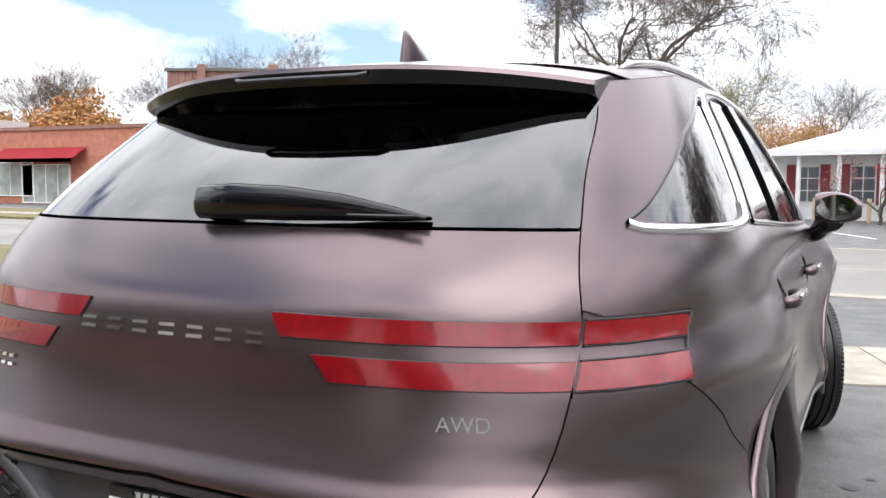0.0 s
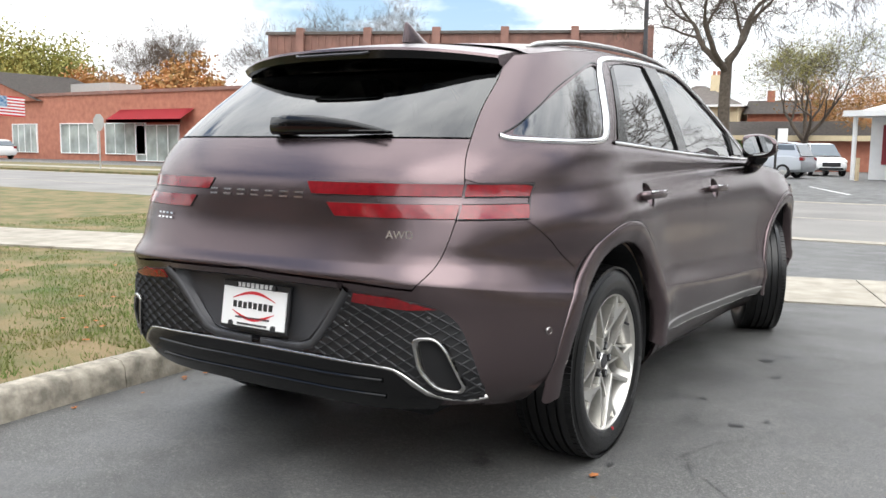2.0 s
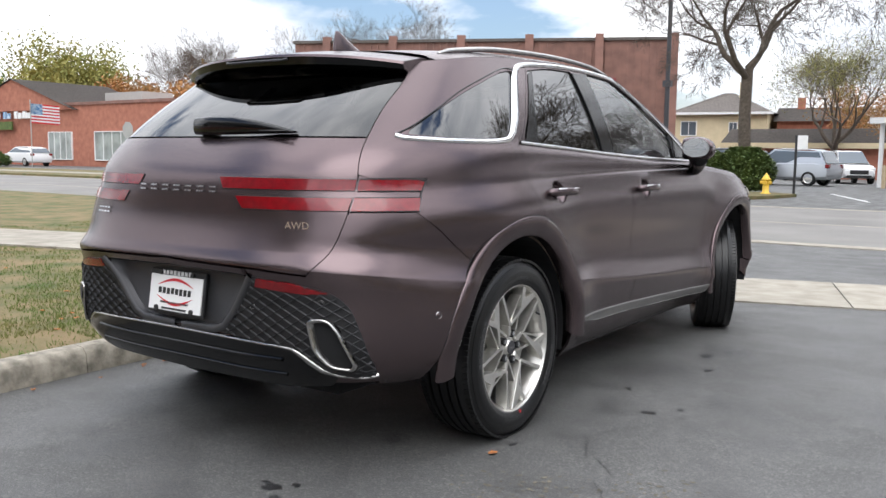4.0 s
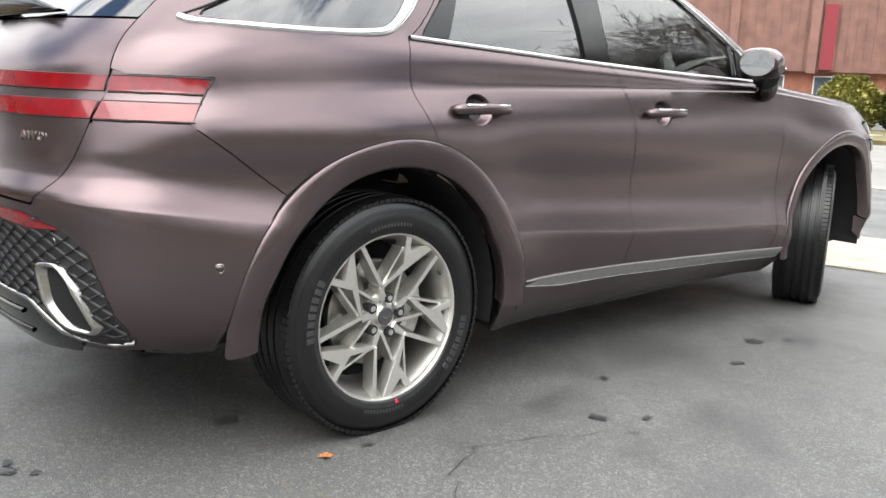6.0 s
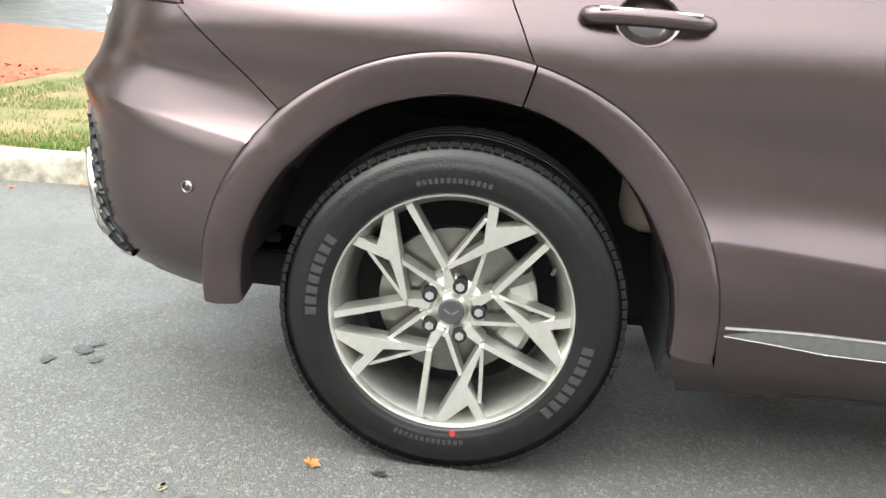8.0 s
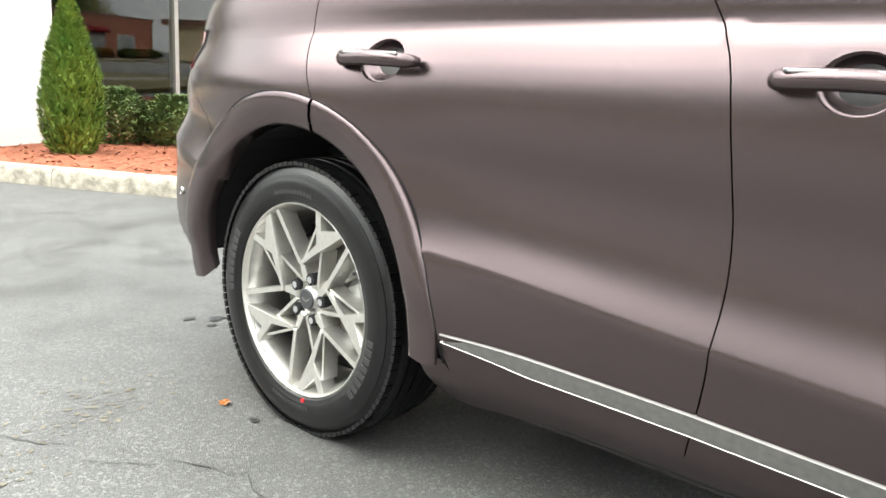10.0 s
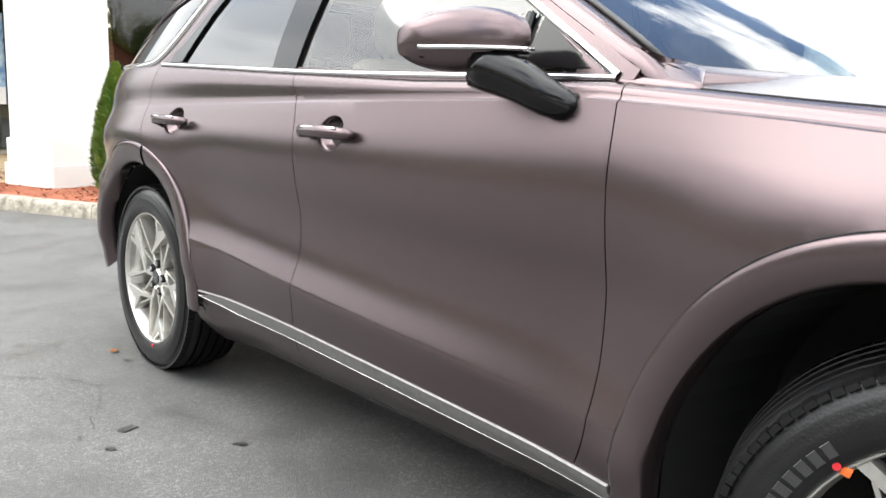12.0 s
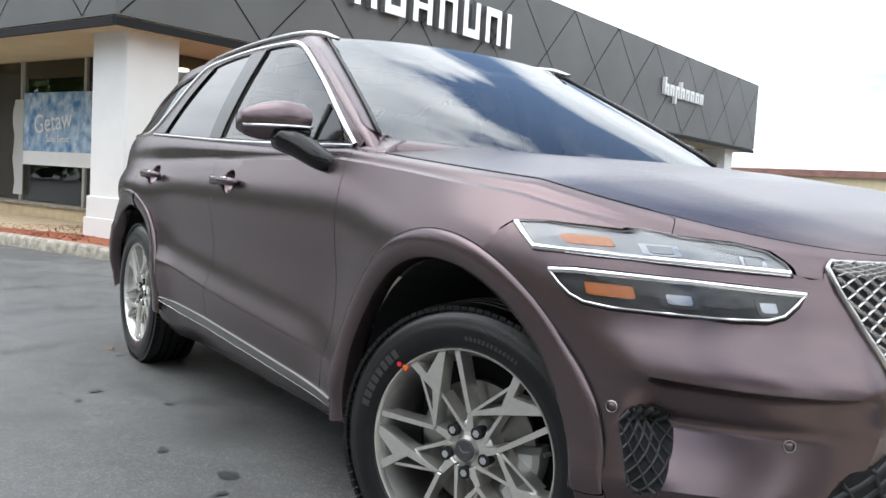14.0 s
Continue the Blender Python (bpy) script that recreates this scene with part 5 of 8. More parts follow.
for k, poly in enumerate(lamps):
    panel("headlamp_housing", poly, (LAMP_GREY, BLACK)[k], car, "slim headlamp in a dark bezel", off=0.0015, gap=-0.001, flange=0.01)
    ribbon("lamp_bezel", poly[:-1], DARK, car, 0.008, 0.004, closed=True)
    s0, s1 = min(p[0] for p in poly), max(p[0] for p in poly)
    for a, b, h, mat, nm, label in ((0.905, 0.860, 0.024, AMBER, "turn_lamp", "amber turn lamp"), (0.835, 0.790, 0.030, GREY_PLASTIC, "projector", "projector lamp in a dark frame"), (0.835 - 0.008, 0.798, 0.018, LAMP_GLASS, "projector_lens", "clear projector lens"),
                                    (0.782, 0.735, 0.012, GREY_PLASTIC, "reflector_step", ""), (0.712, 0.672, 0.030, GREY_PLASTIC, "projector", "projector lamp in a dark frame"), (0.706, 0.680, 0.018, LAMP_GLASS, "projector_lens", "clear projector lens")):
        if k == 0 and nm != "turn_lamp":
            if nm == "reflector_step":
                continue
            mat, h = (LAMP_GLASS, h * 0.9) if nm == "projector" else (LAMP_GREY, h)
        zc = float(np.interp((a + b) / 2, (0.62, 0.70, 0.82, 0.89), ((0.890, 0.897, 0.908, 0.917), (0.812, 0.813, 0.816, 0.822))[k]))
        h = h * (0.78, 1.0)[k]
        q = nose((a, zc - h / 2 + 0.003), (a - 0.004, zc - h / 2), (b + 0.004, zc - h / 2), (b, zc - h / 2 + 0.003), (b, zc + h / 2), (a, zc + h / 2), (a, zc - h / 2 + 0.003), step=0.02)
        panel(nm, q, mat, car, label, off=0.0035 if nm != "projector_lens" else 0.0055, gap=0.0, flange=0.004)
    for ob in panel("headlamp_lens", poly, LENS, car, "clear headlamp lens", off=0.010, gap=0.002, flange=0.01):
        ob.visible_shadow = False
low_line = line((3.128, 0.940), (3.197, 0.892)) + nose((0.885, 0.891), (0.82, 0.888), (0.70, 0.882), (0.638, 0.879))
ribbon("running_light", low_line, CHROME, car, 0.014, 0.013, label="bright running-light strip")
top_line = line((3.248, 0.849), (3.30, 0.853)) + nose((0.88, 0.853), (0.79, 0.850), (0.622, 0.839))
ribbon("running_light", top_line, CHROME, car, 0.014, 0.013)
ribbon("running_light", line((3.247, 0.850), (3.274, 0.826), (3.302, 0.806), (3.332, 0.794)) + nose((0.885, 0.789), (0.826, 0.789), (0.75, 0.788), (0.70, 0.790), (0.672, 0.799), (0.646, 0.819), (0.622, 0.839)), CHROME, car, 0.007, 0.012)
crest = nose((0.03, 0.893), (0.545, 0.905), (0.555, 0.895), (0.545, 0.847), (0.48, 0.694), (0.38, 0.60), (0.25, 0.53), (0.10, 0.47), (0.03, 0.45))
crest = [(S_MAX, crest[0][1])] + crest + [(S_MAX, crest[-1][1])]
panel("grille_backing", crest, DARK, car, "black crest-shaped front grille", seam="nose", off=0.003, gap=0, flange=0.01)
lattice(car, crest, 14, DARK_CHROME, "grille_mesh", off=0.008, wide=0.0065, tall=0.007)
ribbon("grille_rim", crest[1:-1], DARK_CHROME, car, 0.010, 0.010, label="dark chrome grille rim")
duct = nose((0.880, 0.575), (0.886, 0.455), (0.872, 0.438), (0.848, 0.446), (0.800, 0.520), (0.784, 0.56), (0.792, 0.592), (0.825, 0.604), (0.862, 0.600), (0.880, 0.575))
panel("duct_backing", duct, DARK, car, "black side duct", off=0.002, gap=0, flange=0.004)
lattice(car, duct, 5.0, BLACK, "duct_mesh", wide=0.005)
intake = nose((0.03, 0.43), (0.36, 0.46), (0.47, 0.54), (0.55, 0.505), (0.62, 0.40), (0.58, 0.32), (0.03, 0.31))
intake = [(S_MAX, intake[0][1])] + intake + [(S_MAX, intake[-1][1])]
panel("intake_backing", intake, DARK, car, "", seam="nose", off=0.002, gap=0, flange=0.01)
lattice(car, intake, 8, BLACK, "intake_mesh", wide=0.008)
ribbon("lip_line", nose((0.03, 0.285), (0.5, 0.29), (0.75, 0.33), (0.84, 0.395)), GREY_PLASTIC, car, 0.03, 0.012)

# door handles and mirrors
for y0, zc in ((0.185, 0.983), (1.185, 0.978)):
    for q in (1, -1):
        c = Vector(skin(*side(y0 + 0.13, zc))[0])
        bm = bmesh.new()
        rows = []
        for f, deep in ((1.05, 0.003), (0.97, 0.004), (0.9, 0.014), (0.75, 0.028), (0.5, 0.038), (0.2, 0.042), (0.01, 0.042)):
            ring_p = []
            for i in range(24):
                st = side(y0 + 0.128 + 0.060 * f * math.cos(2 * math.pi * i / 24), zc - 0.002 + 0.047 * f * math.sin(2 * math.pi * i / 24))
                ring_p.append(Vector(skin(*st)[0]) - Vector((deep, 0, 0)))
            rows.append(ring_p)
        loft(bm, rows, close=True)
        bmesh.ops.recalc_face_normals(bm, faces=bm.faces[:])
        if q < 0:
            mirror_x(bm)
        handle = part("handle_cup", bm, PAINT, car, "", True)
        bm = bmesh.new()
        pts = [(c.x + 0.002, y0 + 0.008, zc - 0.002), (c.x + 0.027, y0 + 0.026, zc), (c.x + 0.037, y0 + 0.10, zc + 0.003), (c.x + 0.039, y0 + 0.16, zc + 0.003), (c.x + 0.028, y0 + 0.226, zc), (c.x + 0.002, y0 + 0.243, zc - 0.002)]
        tube(bm, catmull(pts, 4), [0.009, 0.013, 0.015, 0.016, 0.017, 0.017, 0.017, 0.017, 0.017, 0.017, 0.017, 0.017, 0.017, 0.017, 0.016, 0.016, 0.015, 0.014, 0.013, 0.011, 0.009], 10, flat=1.05)
        if q < 0:
            mirror_x(bm)
        part("door_handle", bm, PAINT, handle, "", True)
        bm = bmesh.new()
        tube(bm, [(c.x + 0.045, y0 + 0.034 + 0.182 * i / 8, zc + 0.014) for i in range(9)], 0.0040, 6)
        if q < 0:
            mirror_x(bm)
        part("handle_strip", bm, CHROME, handle, "", True)
MIRROR_SILVER = material("mirror_silver", (0.85, 0.87, 0.88), 0.02, 1.0)
for q in (1, -1):
    bm = bmesh.new()
    rows = []
    for i in range(17):
        t = i / 16
        x = 0.922 + 0.180 * t
        k = math.sin(math.pi * min(1, 0.20 + 0.765 * t)) ** 0.38
        back, fore = 1.845 - 0.018 * t, 2.045 - 0.02 * t - 0.13 * t ** 2.2
        yc, hy, zc = (back + fore) / 2, (fore - back) / 2, 1.197 - 0.012 * t
        rows.append([Vector((x, yc + hy * sgn(math.cos(a)) * abs(math.cos(a)) ** (0.55 if math.cos(a) < 0 else 0.9) * (0.75 + 0.25 * k), zc + 0.066 * k * sgn(math.sin(a)) * abs(math.sin(a)) ** (0.6 if math.cos(a) < 0 else 0.9))) for a in [2 * math.pi * j / 28 for j in range(28)]])
    loft(bm, rows, close=True)
    bm.faces.new([bm.verts.new(p) for p in rows[0]])
    bm.faces.new([bm.verts.new(p) for p in rows[-1]])
    bmesh.ops.remove_doubles(bm, verts=bm.verts[:], dist=0.0005)
    bmesh.ops.recalc_face_normals(bm, faces=bm.faces[:])
    if q < 0:
        mirror_x(bm)
    mirror = part("door_mirror", bm, PAINT, car, "matte purple-brown door mirror shell", True)
    mirror.data.set_sharp_from_angle(angle=radians(45))
    bm = bmesh.new()
    rows = []
    for i in range(9):
        t = i / 8
        x = 0.924 + 0.168 * t
        fore = 2.040 - 0.02 * t - 0.13 * t ** 2.2
        rows.append([Vector((x, y, 1.152 + 0.012 * t + dz * (1 - 0.5 * t))) for y, dz in ((1.850, 0.012), (fore + 0.004, 0.014), (fore - 0.02, -0.020), (1.90, -0.026), (1.858, -0.012))])
    loft(bm, rows, close=True)
    bm.faces.new([bm.verts.new(p) for p in rows[-1]])
    bmesh.ops.recalc_face_normals(bm, faces=bm.faces[:])
    if q < 0:
        mirror_x(bm)
    part("mirror_base", bm, GLOSS_BLACK, mirror, "gloss black mirror base", True)
    bm = bmesh.new()
    arm = catmull([(0.985, 1.960, 1.140), (0.955, 2.035, 1.112), (0.928, 2.090, 1.080), (0.902, 2.120, 1.064), (0.872, 2.130, 1.060)], 3)
    tube(bm, arm, [0.056 - 0.026 * i / (len(arm) - 1) for i in range(len(arm))], 12, flat=0.9)
    if q < 0:
        mirror_x(bm)
    part("mirror_arm", bm, GLOSS_BLACK, mirror, "", True)
    bm = bmesh.new()
    tube(bm, [(0.922 + 0.178 * t, 2.049 - 0.02 * t - 0.13 * t ** 2.2, 1.172) for t in (0, 0.2, 0.4, 0.6, 0.8, 1)], 0.005, 6)
    if q < 0:
        mirror_x(bm)
    part("mirror_strip", bm, CHROME, mirror, "", True)
    bm = bmesh.new()
    bmesh.ops.create_circle(bm, cap_ends=True, segments=24, radius=1, matrix=Matrix.Translation((1.008, 1.832, 1.193)) @ Matrix.Rotation(radians(90), 4, "X") @ Matrix.Diagonal((0.078, 0.054, 1, 1)))
    if q < 0:
        mirror_x(bm)
    part("mirror_glass", bm, MIRROR_SILVER, mirror, "silvered mirror glass")


# ---- wheels: built about their own centre, outer face towards +x
def slab(bm, outline, x0, x1, bevel=0.0):
    """A plate of (y, z) outline between two depths, its front edge slightly chamfered."""
    k = len(outline)
    c = sum((Vector(p) for p in outline), Vector((0, 0))) / k
    back = [bm.verts.new((x0, y, z)) for y, z in outline]
    mid = [bm.verts.new((x1 - bevel, y, z)) for y, z in outline]
    top = []
    for y, z in outline:
        d = (Vector((y, z)) - c)
        d = d * (1 - min(0.35, bevel / max(d.length, 0.01)))
        top.append(bm.verts.new((x1, c.x + d.x, c.y + d.y)))
    bm.faces.new(top)
    for a, b in ((back, mid), (mid, top)):
        for j in range(k):
            bm.faces.new((a[j], a[(j + 1) % k], b[(j + 1) % k], b[j]))


def polar(r, a):
    return (r * math.cos(radians(a)), r * math.sin(radians(a)))


def strip2(p, q, w0, w1):
    p, q = Vector(p), Vector(q)
    n = Vector((-(q - p).y, (q - p).x)).normalized()
    return [tuple(p - n * w0), tuple(q - n * w1), tuple(q + n * w1), tuple(p + n * w0)]


WHEEL_Z = 0.358


def wheel(name, m, flip=False, dot=276, spin=0):
    hub = new(name)
    hub.parent = car
    hub.matrix_basis = m
    hub.empty_display_size = 0.1

    def put(nm, bm, mat, label="", smooth=True, parent=hub):
        bm.transform(Matrix.Rotation(radians(spin), 4, "X"))
        # the tyre stands flat on the ground
        for v in bm.verts:
            v.co.z = max(v.co.z, 0.0005 - WHEEL_Z)
        if flip:
            mirror_x(bm)
        bmesh.ops.recalc_face_normals(bm, faces=bm.faces[:])
        ob = mesh_object(nm, bm, mat, parent, label, smooth)
        ob.data.set_sharp_from_angle(angle=radians(34))
        return ob
    # tyre: sidewalls and a tread with four grooves
    half = 0.112
    tread = [(-half, 0.335), (-half + 0.012, 0.356), (-0.078, 0.366)]
    for g in (-0.058, -0.020, 0.020, 0.058):
        tread += [(g - 0.006, 0.369), (g - 0.004, 0.360), (g + 0.004, 0.360), (g + 0.006, 0.369)]
    tread += [(0.078, 0.366), (half - 0.012, 0.356), (half, 0.335)]
    prof = [(-0.09, 0.232), (-0.108, 0.25), (-0.120, 0.295)] + tread + [(0.1150, 0.336), (0.1195, 0.326), (0.1198, 0.3235), (0.1228, 0.318), (0.1245, 0.306), (0.1250, 0.295), (0.1240, 0.283), (0.1220, 0.274), (0.1200, 0.2715), (0.1192, 0.266), (0.1165, 0.2615), (0.112, 0.2585), (0.105, 0.256), (0.09, 0.250)]
    tyre = put("tyre", lathe(bmesh.new(), prof, 96), RUBBER, "black road tyre")
    # shoulder blocks
    bm = bmesh.new()
    for i in range(104):
        a = 2 * math.pi * i / 104
        rot = Matrix.Rotation(a, 4, "X")
        for sx in (1, -1):
            box(bm, sx * 0.070, -0.0092, 0.353, sx * 0.1105, 0.0092, 0.3635 if i % 2 else 0.3625, 0, rot @ Matrix.Shear("XZ", 4, (0, 0)))
    tagged(put("tread_block", bm, RUBBER, "", False), "", "", "", "stuff")
    # sidewall lettering as raised plain blocks
    bm = bmesh.new()
    for a0 in (150, 318):
        for i in range(8):
            a = a0 + i * 4.6
            for r0, r1 in ((0.281, 0.305),):
                pts = [polar(r0, a), polar(r1, a), polar(r1, a + 3.1), polar(r0, a + 3.1)]
                slab(bm, pts, 0.115, 0.1262, 0.001)
    for a0 in (78, 250):
        for i in range(13):
            a = a0 + i * 2.4
            pts = [polar(0.283, a), polar(0.293, a), polar(0.293, a + 1.5), polar(0.283, a + 1.5)]
            slab(bm, pts, 0.115, 0.1250)
    tagged(put("sidewall_marking", bm, RUBBER_LINE, "", False), "", "", "", "stuff")
    # rim barrel and lip
    put("rim", lathe(bmesh.new(), [(0.090, 0.2535), (0.106, 0.2575), (0.1125, 0.2590), (0.1145, 0.2575), (0.1135, 0.2545), (0.108, 0.2515), (0.098, 0.2490)], 96), RIM, "machined silver alloy rim")
    put("rim_barrel", lathe(bmesh.new(), [(0.098, 0.2490), (0.085, 0.2420), (0.06, 0.2340), (0.02, 0.2270), (-0.07, 0.2250), (-0.10, 0.242)], 72), BARREL, "silver-grey rim barrel")
    for i in range(5):
        al = 72 * i
        node, hubp = polar(0.097, al + 102), polar(0.046, al + 96)
        bm = bmesh.new()
        slab(bm, strip2(hubp, node, 0.0135, 0.0085), 0.045, 0.101, 0.004)
        slab(bm, strip2(node, polar(0.2505, al + 115), 0.0062, 0.0076), 0.055, 0.106, 0.003)
        # the long blade with its notched end
        slab(bm, [polar(0.092, al + 101), polar(0.150, al + 66), polar(0.2515, al + 50.5), polar(0.2515, al + 55.5), polar(0.212, al + 69), polar(0.2515, al + 72), polar(0.2515, al + 77), polar(0.166, al + 71.5), polar(0.104, al + 98.5)], 0.060, 0.107, 0.0025)
        # slim struts set further back
        slab(bm, strip2(polar(0.098, al + 101), polar(0.216, al + 75.5), 0.0040, 0.0038), 0.050, 0.098, 0.002)
        slab(bm, strip2(polar(0.150, al + 67), polar(0.050, al + 44), 0.0042, 0.0055), 0.045, 0.096, 0.002)
        # the face dips towards the hub
        for v in bm.verts:
            v.co.x -= 0.020 * max(0, 1 - math.hypot(v.co.y, v.co.z) / 0.24)
        put("spoke", bm, RIM, "", False)
    put("wheel_centre", lathe(bmesh.new(), [(0.0, 0.078), (0.048, 0.076), (0.064, 0.070), (0.071, 0.058), (0.076, 0.036), (0.082, 0.031), (0.086, 0.0285), (0.087, 0.012), (0.087, 0.0001)], 40), RIM)
    put("hub_cap", lathe(bmesh.new(), [(0.080, 0.0285), (0.0885, 0.0280), (0.0905, 0.025), (0.0895, 0.0001)], 32), GREY_PLASTIC, "dark grey wheel centre cap")
    bm = bmesh.new()
    for sy in (1, -1):
        slab(bm, [(0.0, -0.004), (sy * 0.017, 0.006), (sy * 0.014, 0.001), (sy * 0.003, -0.007)], 0.089, 0.0915)
    put("cap_emblem", bm, DARK_CHROME, "plain winged emblem", False)
    for i in range(5):
        y, z = polar(0.0575, 76 + 72 * i)
        # solid near-black disc paints the shade of the recess round each bolt
        bm = bmesh.new()
        cyl(bm, (0.050, y, z), (0.0875, y, z), 0.0162, n=20)
        put("bolt_socket", bm, DARK, "", False)
        bm = bmesh.new()
        cyl(bm, (0.060, y, z), (0.0905, y, z), 0.0118, 0.0100, n=6)
        put("wheel_bolt", bm, CHROME, "chrome wheel bolt", False)
    bm = bmesh.new()
    cyl(bm, (0.088, *polar(0.236, 29)), (0.106, *polar(0.228, 29)), 0.0055, 0.0045, n=10)
    put("valve", bm, GREY_PLASTIC, "valve stem with a dark cap", True)
    put("brake_disc", lathe(bmesh.new(), [(0.015, 0.06), (0.02, 0.085), (0.020, 0.165), (0.000, 0.165), (0.0, 0.09)], 56), STEEL, "steel brake disc")
    bm = bmesh.new()
    rows = []
    for i in range(13):
        a = (-34 if not flip else 146) + 5.2 * i
        fat = 1 if i not in (0, 12) else 0.6
        rows.append([Vector((x, *polar(r, a))) for x, r in ((-0.02, 0.116), (0.036 * fat, 0.116), (0.046 * fat, 0.128), (0.046 * fat, 0.168), (0.034 * fat, 0.182), (-0.02, 0.182))])
    loft(bm, rows, close=True)
    for i in (0, -1):
        bm.faces.new([bm.verts.new(q) for q in rows[i]])
    bmesh.ops.remove_doubles(bm, verts=bm.verts[:], dist=0.0003)
    bmesh.ops.recalc_face_normals(bm, faces=bm.faces[:])
    put("brake_caliper", bm, FRAME, "grey brake caliper", False)
    # near-black disc, added to stand for the shade behind the spokes
    bm = bmesh.new()
    lathe(bm, [(-0.055, 0.224), (-0.055, 0.02)], 40)
    put("wheel_backing", bm, DARK)
    bm = bmesh.new()
    y, z = polar(0.268, dot)
    cyl(bm, (0.116, y, z), (0.1222, y, z), 0.0062, n=14)
    put("paint_dot", bm, RED, "red paint dot", False)
    if dot != 276:
        bm = bmesh.new()
        y, z = polar(0.2535, dot - 1)
        box(bm, 0.106, y - 0.008, z - 0.008, 0.1152, y + 0.008, z + 0.006, 0.001)
        put("chalk_mark", bm, ORANGE_MARK, "orange paint mark", False)
    return hub


STEER = 24
TRACK = 0.808
wheel("wheel", pose(TRACK, 0, WHEEL_Z))
wheel("wheel", pose(-TRACK, 0, WHEEL_Z), True)
wheel("wheel", pose(TRACK - 0.006, AX_F + 0.005, WHEEL_Z, 0, 0, STEER) , False, 153, -19)
wheel("wheel", pose(-TRACK + 0.006, AX_F - 0.005, WHEEL_Z, 0, 0, STEER + 3), True)
# wheel housings, floor pan and inner shell
for yc in (0.0, AX_F):
    for q in (1, -1):
        bm = bmesh.new()
        rows = []
        for i in range(25):
            a = radians(-12 + (186 if yc == 0 else 204) * i / 24)
            rows.append([Vector((q * x, yc + r * math.cos(a), HUB_Z + r * math.sin(a))) for x, r in ((0.52, 0.10), (0.56, 0.46), (0.90, 0.452 if yc == 0 else 0.474))])
        loft(bm, rows)
        part("wheel_housing", bm, DARK, car, "black wheel-arch liner")
bm = bmesh.new()
box(bm, -0.50, -0.72, 0.34, 0.50, -0.47, 0.38, 0.02)
box(bm, -0.50, -0.60, 0.22, 0.50, 3.55, 0.32, 0.02)
box(bm, -0.84, 0.50, 0.225, 0.84, 2.36, 0.32, 0.02)
part("floor_pan", bm, DARK, car)
shell_low = line((0.50, 1.13), (0.50, 0.30), (2.36, 0.30), (2.36, 1.08), (1.03, 1.13), (0.50, 1.13))
panel("inner_shell", shell_low, BLACK, car, off=-0.03, gap=0, flange=0)
panel("inner_shell", arc(0, 0.47, 20, 168, 20) + [side(-0.80, 0.60), side(-0.80, 0.72), side(-0.70, 1.0), side(-0.62, 1.15), side(0.4, 1.16)], BLACK, car, off=-0.03, gap=0, flange=0)
panel("inner_shell", arc(AX_F, 0.49, 160, 15, 20) + nose((0.85, 0.45), (0.6, 0.4), (0.03, 0.4), (0.03, 0.9)) + [(S_MAX - 0.02, 5.8)] + [(s, 5.8) for s in np.linspace(S_MAX - 0.02, side(2.45, 1.09)[0], 20)][1:], DARK, car, off=-0.03, gap=0, flange=0)

# load space
bm = bmesh.new()
box(bm, -0.56, -0.70, 0.69, 0.56, 0.42, 0.722, 0.006)
part("load_floor", bm, CARPET, car, "dark carpeted load floor")
for q in (1, -1):
    bm = bmesh.new()
    rows = []
    for y in np.linspace(-0.66, 0.45, 14):
        inn = 0.09 * math.exp(-((y - 0.02) / 0.28) ** 2)
        rows.append([Vector((q * x, y, z)) for x, z in ((0.60 - inn, 0.70), (0.615 - inn, 0.80), (0.64 - inn * 0.7, 0.95), (0.655, 1.06), (0.665, 1.155 + 0.03 * min(0, y + 0.3)))])
    loft(bm, rows)
    bmesh.ops.recalc_face_normals(bm, faces=bm.faces[:])
    trim_side = part("load_side_trim", bm, CARPET, car, "black carpeted side trim", True)
    part("bag_hook", box(bmesh.new(), q * 0.637, -0.08, 1.10, q * 0.655, -0.05, 1.13, 0.003), GREY_PLASTIC, trim_side)
    part("trim_pocket", box(bmesh.new(), q * 0.632, -0.48, 0.98, q * 0.66, -0.30, 1.06, 0.01), BLACK, trim_side)
for x0, x1 in ((-0.50, -0.075), (-0.065, 0.075), (0.085, 0.50)):
    bm = bmesh.new()
    wide = x1 - x0 > 0.2
    box(bm, x0, -0.785, 0.706, x1, -0.705, 0.732, 0.006)
    sp = part("sill_plate", bm, DARK_CHROME, car, "brushed grey load-sill plate")
    if wide:
        for i in range(20):
            part("sill_rib", box(bmesh.new(), x0 + 0.02 + (x1 - x0 - 0.04) * i / 20, -0.775, 0.731, x0 + 0.026 + (x1 - x0 - 0.04) * i / 20, -0.715, 0.7345), GREY_PLASTIC, sp)
bm = bmesh.new()
lathe(bm, [(0.724, 0.0001), (0.726, 0.045), (0.730, 0.052), (0.724, 0.06)], 32, "Z")
bm.transform(Matrix.Translation((-0.02, -0.655, 0)) @ Matrix.Diagonal((1.4, 0.8, 1, 1)))
part("floor_ring_handle", bm, DARK_CHROME, car, "bright floor hatch handle", True)
part("opening_sill", box(bmesh.new(), -0.56, -0.80, 0.66, 0.56, -0.70, 0.708, 0.012), BLACK, car)


